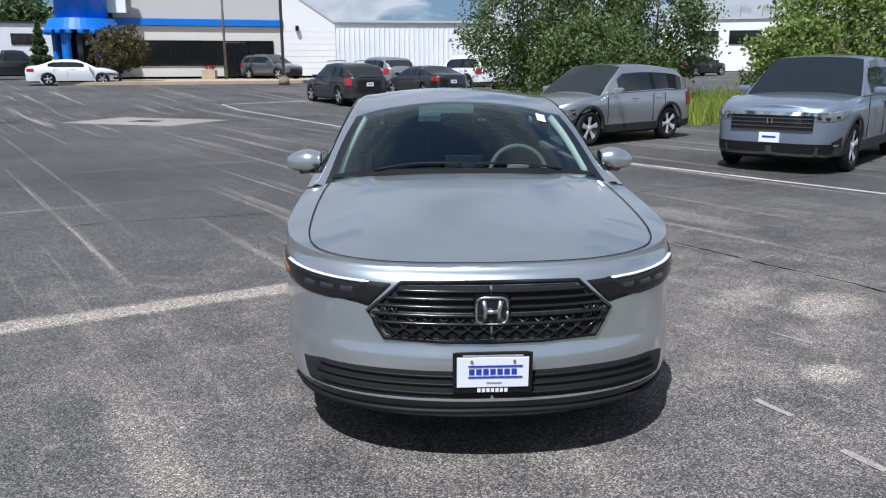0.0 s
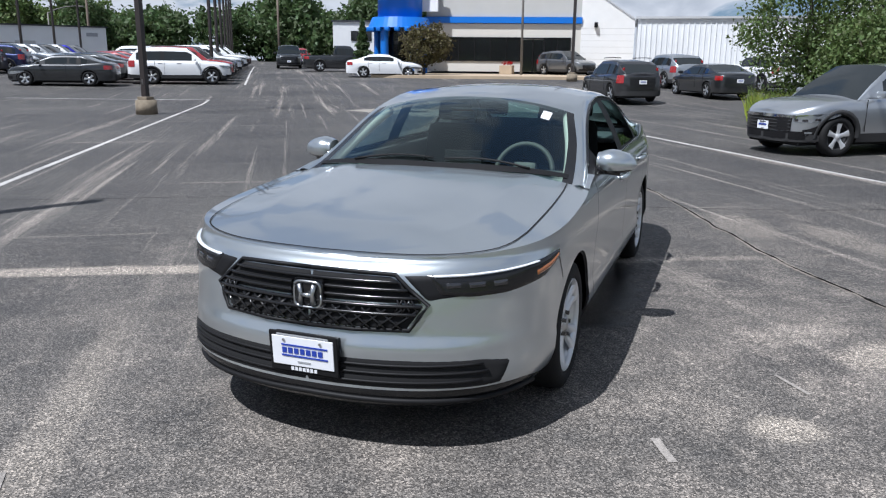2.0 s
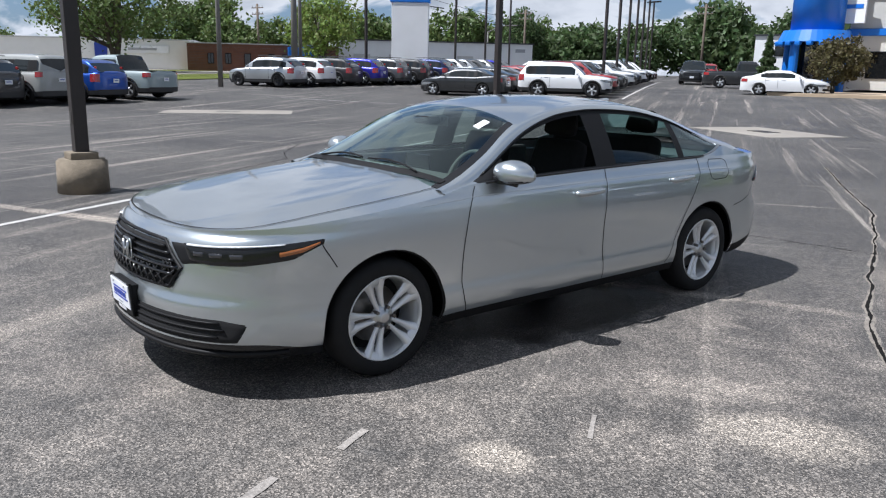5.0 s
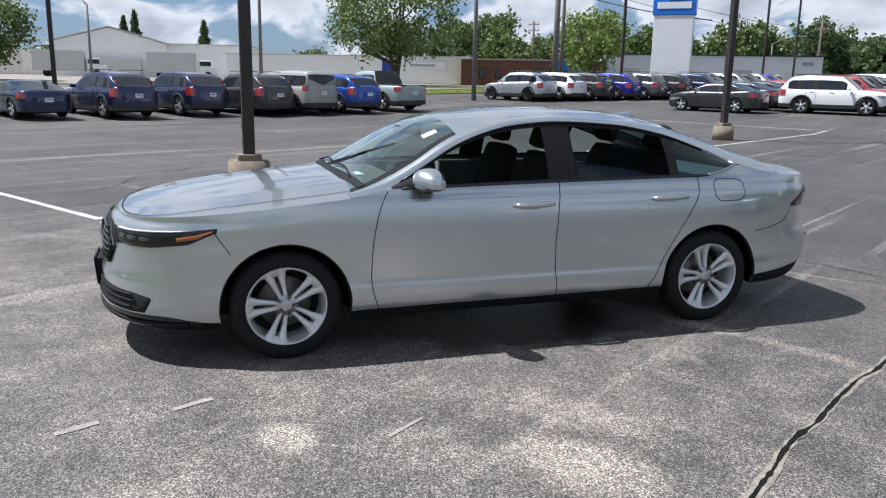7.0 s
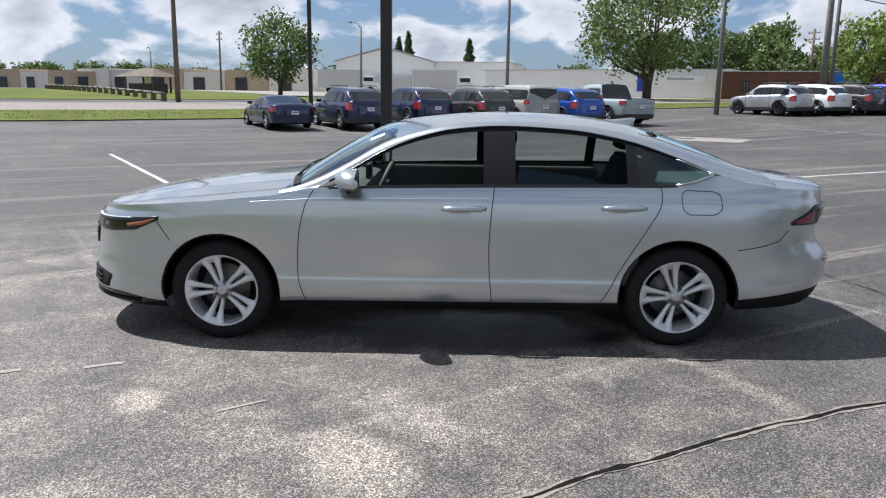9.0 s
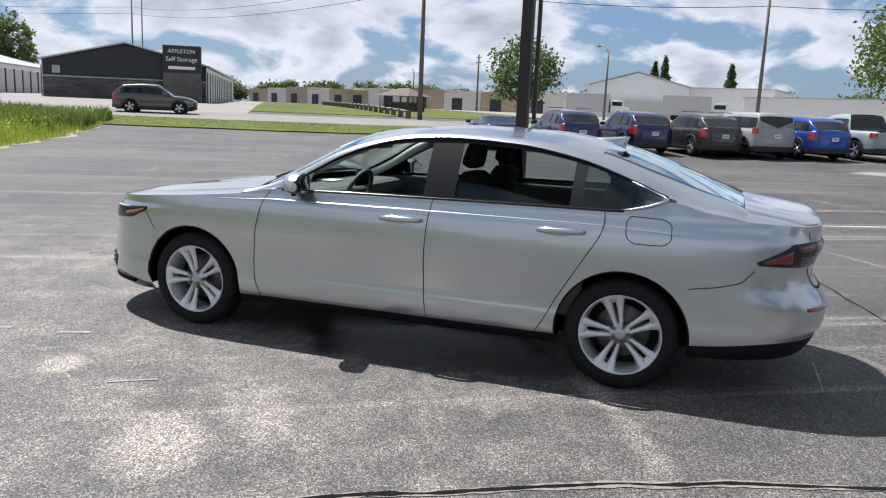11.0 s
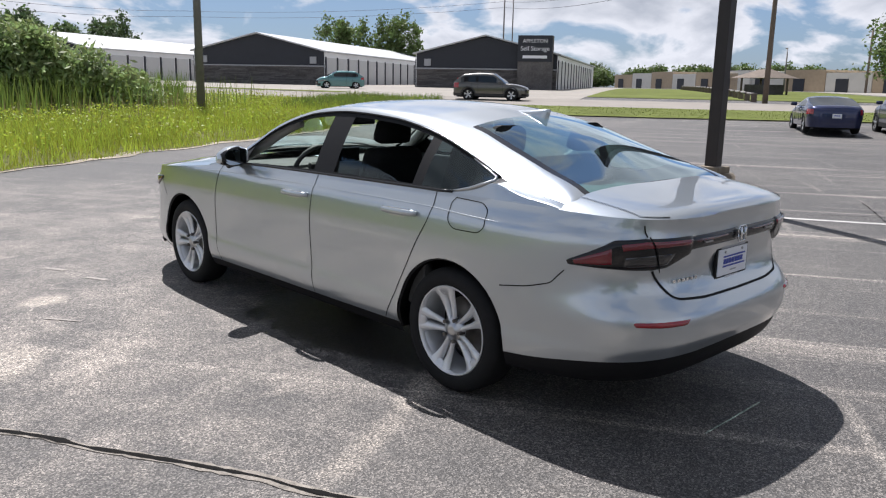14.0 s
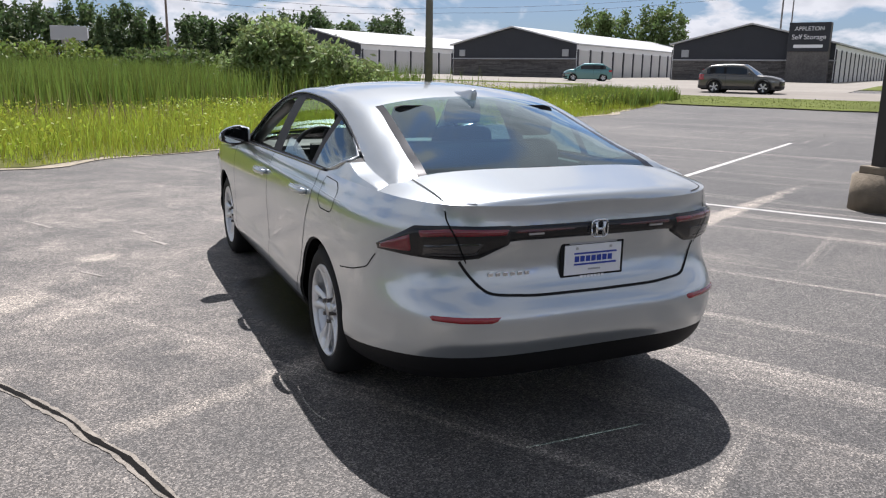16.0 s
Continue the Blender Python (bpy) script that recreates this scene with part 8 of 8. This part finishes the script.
def tree(name, x, y, height, trunk_h, crown_r, seed, leafm, label, leaf=0.16, clumps=120, per=40, trunk_r=0.18, multi=1, spread=None, crown_z=None):
    rng = np.random.default_rng(seed)
    e = empty(name, Matrix.Translation((x, y, ground_z(x, y))))
    tagged(e, label, "tree" if name == "tree" else name.replace("_", " "))
    cz = crown_z or (trunk_h + (height - trunk_h) * 0.5)
    rz = (height - trunk_h) * 0.5
    tv, tf = [], []
    for q in range(multi):
        off = rng.normal(size=2) * 0.3 * (multi > 1)
        path = [(off[0] * 0.3, off[1] * 0.3, -0.1), (off[0] * 0.6, off[1] * 0.6, trunk_h * 0.6), (off[0] * 1.5, off[1] * 1.5, trunk_h * 1.1), (off[0] * 3, off[1] * 3, cz + rz * 0.5)]
        v, f = tube(path, [trunk_r, trunk_r * 0.8, trunk_r * 0.62, trunk_r * 0.2], 8)
        b = len(tv)
        tv += v
        tf += [tuple(b + i for i in g) for g in f]
        for k in range(7):
            a = rng.uniform(0, 2 * math.pi)
            z0 = trunk_h * 0.8 + (cz - trunk_h * 0.8) * rng.uniform(0, 0.9)
            p0 = Vector((off[0] * 1.4, off[1] * 1.4, z0))
            p2 = Vector((math.cos(a) * crown_r * 0.75, math.sin(a) * crown_r * 0.75, z0 + rz * rng.uniform(0.3, 0.9)))
            p1 = p0.lerp(p2, 0.5) + Vector((0, 0, -0.1 * rz))
            v, f = tube([p0, p1, p2], [trunk_r * 0.42, trunk_r * 0.26, trunk_r * 0.08], 6)
            b = len(tv)
            tv += v
            tf += [tuple(b + i for i in g) for g in f]
    mesh_ob("trunk", tv, tf, M["bark"], e)
    pts = crown_points(rng, (0, 0, cz), (crown_r, crown_r, rz), clumps, per, spread or crown_r * 0.11)
    pts = pts[pts[:, 2] > 0.15]
    quads("crown", pts, rng.uniform(0.6, 1.3, len(pts)) * leaf, rng, leafm, e, "crown of many small leaves")
    return e


def conifer(x, y, h, r, seed, leafm=None, label="dark conical evergreen tree"):
    rng = np.random.default_rng(seed)
    e = empty("evergreen_tree", Matrix.Translation((x, y, ground_z(x, y))))
    tagged(e, label, "tree")
    tube_ob("trunk", [(0, 0, -0.1), (0, 0, h * 0.95)], [0.12, 0.03], M["bark"], e)
    n = 2600
    t = rng.uniform(0, 1, n) ** 0.7
    z = h * (1 - t)
    rr = r * t * (0.75 + 0.35 * np.sin(z / h * 40 + rng.uniform(0, 0.6, n))) * rng.uniform(0.5, 1.0, n) ** 0.5
    a = rng.uniform(0, 2 * np.pi, n)
    quads("crown", np.stack([rr * np.cos(a), rr * np.sin(a), z + 0.25], 1), rng.uniform(0.6, 1.2, n) * r * 0.22, rng, leafm or M["leaf_dark"], e, "dark needles", 2.2)
    return e


# trees beyond the silver SUV
for i, (x, y, h, cr) in enumerate(((3.9, 21.8, 5.6, 2.1), (5.6, 22.6, 6.7, 2.35), (8.0, 21.2, 5.0, 1.9), (5.4, 19.0, 3.0, 1.7))):
    tree("tree", x, y, h, 0.7 if i < 3 else 0.2, cr, 20 + i, M["leaf"], "dense green cottonwood by the weeds", 0.078, 200, 85, 0.10, 2)
for i, (x, y, h, cr) in enumerate(((12.6, 18.6, 4.6, 1.9), (15.4, 19.6, 5.4, 2.2), (18.2, 18.0, 5.0, 2.0), (11.0, 17.4, 2.9, 1.3))):
    tree("tree", x, y, h, 0.4, cr, 40 + i, M["leaf_light"] if i in (0, 3) else M["leaf"], "green saplings behind the pickup truck", 0.10, 170, 60, 0.08, 2)
# by the showroom
tree("shrub", -17.0, 42.3, 3.2, 0.7, 1.5, 61, M["leaf_brown"], "round brownish shrub tree in a stone bed", 0.13, 150, 34, 0.06, 3)
conifer(-22.6, 44.9, 3.3, 0.85, 62)
# street trees
tree("tree", -66.0, 17.6, 10.4, 2.4, 6.3, 71, M["leaf"], "broad open street tree by the white wing", 0.24, 150, 60, 0.30, 3, 0.55)
tree("tree", -60.5, 34.5, 7.0, 1.6, 3.2, 72, M["leaf_light"], "light open tree by the brick office", 0.26, 90, 34, 0.16, 3, 0.42)
tree("tree", -64.8, -15.3, 6.9, 1.3, 3.0, 73, M["leaf"], "round green street tree beyond the road", 0.22, 105, 40, 0.16, 3, 0.42)
# woods and far tree lines


def far_woods(name, items, leafm, seed, label):
    rng = np.random.default_rng(seed)
    pts, sz = [], []
    for x, y, h, r in items:
        z0 = ground_z(x, y)
        p = crown_points(rng, (x, y, z0 + h * 0.55), (r, r, h * 0.5), 85, 40, r * 0.13)
        pts.append(p[p[:, 2] > z0])
        sz.append(rng.uniform(0.6, 1.3, len(pts[-1])) * r * 0.11)
    ob = quads(name, np.concatenate(pts), np.concatenate(sz), rng, leafm)
    return tagged(ob, label, "woods", kind="stuff")


rw = random.Random(5)
north = [(-28 - 4.6 * k + rw.uniform(-2, 2), 112 + rw.uniform(-6, 6) - 1.1 * k, rw.uniform(6, 10), rw.uniform(3.5, 5.5)) for k in range(24)]
far_woods("woods", north, M["leaf_dark"], 81, "dark tree line beyond the display rows")
nw = [(-98 - rw.uniform(0, 10), 25 + 5.2 * k + rw.uniform(-2, 2), rw.uniform(6.5, 10.5), rw.uniform(3.0, 4.6)) for k in range(17)]
far_woods("woods", nw, M["leaf"], 82, "green trees behind the white buildings")
ne = [(-36 + 4 * k, 96 + rw.uniform(-4, 4), rw.uniform(9, 14), rw.uniform(4, 5.5)) for k in range(4)]
far_woods("woods", ne, M["leaf_dark"], 83, "dark trees behind the office")
west = [(-165 - rw.uniform(0, 20), -130 + 7.5 * k, rw.uniform(3.5, 6.0), rw.uniform(3, 4.5)) for k in range(22)]
far_woods("woods", west, M["leaf"], 84, "low distant trees on the horizon")
sth = [(-50 + 5.2 * k + rw.uniform(-2, 2), -128 + rw.uniform(-6, 6), rw.uniform(6.5, 10.0), rw.uniform(3, 5)) for k in range(24)]
far_woods("woods", sth, M["leaf_dark"], 85, "dark woods behind the meadow")
sto = [(-72 - 3.2 * k + rw.uniform(-1, 1), -101 + 2.6 * k, rw.uniform(8.0, 10.5), 3.0) for k in range(4)]
far_woods("woods", sto, M["leaf"], 86, "tree tops behind the storage halls")
for i, (x, y, h) in enumerate(((-112, 2.5, 7.5), (-113, -6.5, 8.5), (-114, -8.0, 7.8), (-16, -115, 6.5), (-12, -114, 6.0), (-8, -116, 7), (-1, -112, 6.5), (12, -113, 7))):
    conifer(x, y, h, 1.9, 90 + i)

# ---- weeds, reeds and the willow bush of the meadow ----
rng = np.random.default_rng(7)


def scatter(n, a0, a1, b0, b1, density=None):
    a, b = rng.uniform(a0, a1, n), rng.uniform(b0, b1, n)
    if density is not None:
        keep = np.array([density(p, q) for p, q in zip(a, b)]) > rng.uniform(0, 1, n)
        a, b = a[keep], b[keep]
    x, y = AX.x * a + BX.x * b, AX.y * a + BX.y * b
    r = np.hypot(x, y)
    z = np.where(r > 26, 1.45 * (1 - np.exp(-(np.maximum(r, 26) - 26) / 32)), 0.0) + 0.04
    return a, np.stack([x, y, z], 1)


def patchy(sc, lo, hi, off=0.0):
    return lambda a, b: min(1, max(0, (noise.noise((a * sc, b * sc, off)) - lo) / (hi - lo)))


def stuff(ob, label, category):
    return tagged(ob, label, category, kind="stuff")


a, p = scatter(75000, -17, -8.35, -14, 31.5, patchy(0.45, -0.75, 0.15))
ramp_h = np.clip((-8.1 - a) / 2.2, 0.2, 1.0)
stuff(blades("weeds", p, rng.uniform(0.25, 0.62, len(p)) * ramp_h, rng.uniform(0.009, 0.024, len(p)), rng, M["grass_blade"], 0.5), "dense yellow-green weeds along the asphalt edge", "weeds")
a, p = scatter(70000, -24, -9.0, -14, 32, patchy(0.3, -0.4, 0.4, 5))
q = p + np.stack([np.zeros(len(p)), np.zeros(len(p)), rng.uniform(0.15, 0.62, len(p))], 1)
stuff(quads("weed_leaves", q, rng.uniform(0.03, 0.07, len(q)), rng, M["grass_blade"]), "leafy tops of yellow-green weeds", "weeds")
a, p = scatter(9000, -27, -11.5, -14, 33, patchy(0.25, -0.1, 0.5, 11))
stuff(blades("dry_stalks", p, rng.uniform(0.5, 1.05, len(p)), rng.uniform(0.012, 0.03, len(p)), rng, M["grass_dry"], 0.3), "dry brown seed stalks among the weeds", "weeds")
a, p = scatter(42000, -34, -14.5, -16, 27, lambda a_, b_: 1.0 if a_ < -17.5 - 0.12 * max(0, b_ - 10) + 2.0 * noise.noise((a_ * 0.3, b_ * 0.25, 2)) else 0.05)
stuff(blades("reeds", p, rng.uniform(1.1, 1.75, len(p)), rng.uniform(0.025, 0.055, len(p)), rng, M["reed"], 0.22), "tall dense green cattail reeds", "reeds")
a, p = scatter(16000, -60, -33, -30, 36, None)
stuff(blades("reeds", p, rng.uniform(0.9, 1.5, len(p)), rng.uniform(0.05, 0.10, len(p)), rng, M["reed"], 0.25), "tall green reeds farther back", "reeds")
a, p = scatter(14000, -14, -8.75, 26, 34.5, patchy(0.5, -0.4, 0.3, 8))
stuff(blades("weeds", p, rng.uniform(0.3, 0.75, len(p)), rng.uniform(0.03, 0.06, len(p)), rng, M["reed"], 0.4), "darker green weeds at the lot corner", "weeds")
a, p = scatter(16000, -60, 50, 31.4, 37.8, None)
stuff(blades("turf_grass", p, rng.uniform(0.03, 0.08, len(p)), rng.uniform(0.02, 0.045, len(p)), rng, M["turf_blade"], 0.5), "short mown grass by the road", "grass")


def bush(x, y, parts, leafm, seed, label, leaf=0.11):
    r2 = np.random.default_rng(seed)
    e = empty("bush", Matrix.Translation((x, y, ground_z(x, y))))
    tagged(e, label, "bush")
    tv, tf = [], []
    for k in range(14):
        aa = r2.uniform(0, 2 * math.pi)
        rr = r2.uniform(0.4, 2.0)
        v, f = tube([(0.3 * math.cos(aa), 0.3 * math.sin(aa), 0), (rr * 0.6 * math.cos(aa), rr * 0.6 * math.sin(aa), 1.0), (rr * math.cos(aa), rr * math.sin(aa), 2.1)], [0.05, 0.035, 0.01], 5)
        b = len(tv)
        tv += v
        tf += [tuple(b + i for i in g) for g in f]
    mesh_ob("trunk", tv, tf, M["bark"], e)
    pts = np.concatenate([crown_points(r2, c, rad, n, 40, 0.20) for c, rad, n in parts])
    pts = pts[pts[:, 2] > 0.1]
    quads("foliage", pts, r2.uniform(0.6, 1.4, len(pts)) * leaf, r2, leafm, e, "grey-green willow leaves", 2.2)
    return e


M["leaf_willow"] = leaf_mat("willow_leaf", (0.24, 0.31, 0.12))
bush(-6.2, -28.5, [((0, 0, 1.4), (2.7, 2.0, 1.5), 230), ((0.6, 0.3, 2.3), (1.5, 1.3, 1.0), 100), ((-2.8, 0.5, 0.9), (1.8, 1.4, 0.9), 80)], M["leaf_willow"], 3, "broad grey-green willow bush among reeds", 0.12)
bush(-2.5, -38, [((0, 0, 0.9), (3.0, 2.0, 1.1), 120)], M["leaf"], 4, "dark green bush behind the reeds", 0.14)
bush(3.5, -44, [((0, 0, 1.0), (3.5, 2.0, 1.2), 120)], M["leaf_light"], 6, "light green bush behind the reeds", 0.14)
# roadside tufts and weeds by the silver SUV
for wn_, mt_, h0_, h1_ in ((20000, M["grass_blade"], 0.30, 0.85), (9000, M["leaf_light"], 0.4, 1.05)):
    a, b = rng.uniform(0, 1, wn_), rng.uniform(0, 1, wn_)
    base = np.stack([2.0 + 19 * a, 14.6 + 9 * b + 0.10 * (2.0 + 19 * a), np.full(wn_, 0.02)], 1)
    base = base[(base[:, 1] > 14.9 + 0.05 * base[:, 0] + 0.5 * np.sin(base[:, 0] * 1.7)) & ~((base[:, 0] < 6.6) & (base[:, 1] < 15.4))]
    stuff(blades("weeds", base, rng.uniform(h0_, h1_, len(base)), rng.uniform(0.014, 0.03, len(base)), rng, mt_, 0.5), "tall green weeds behind the silver SUV", "weeds")
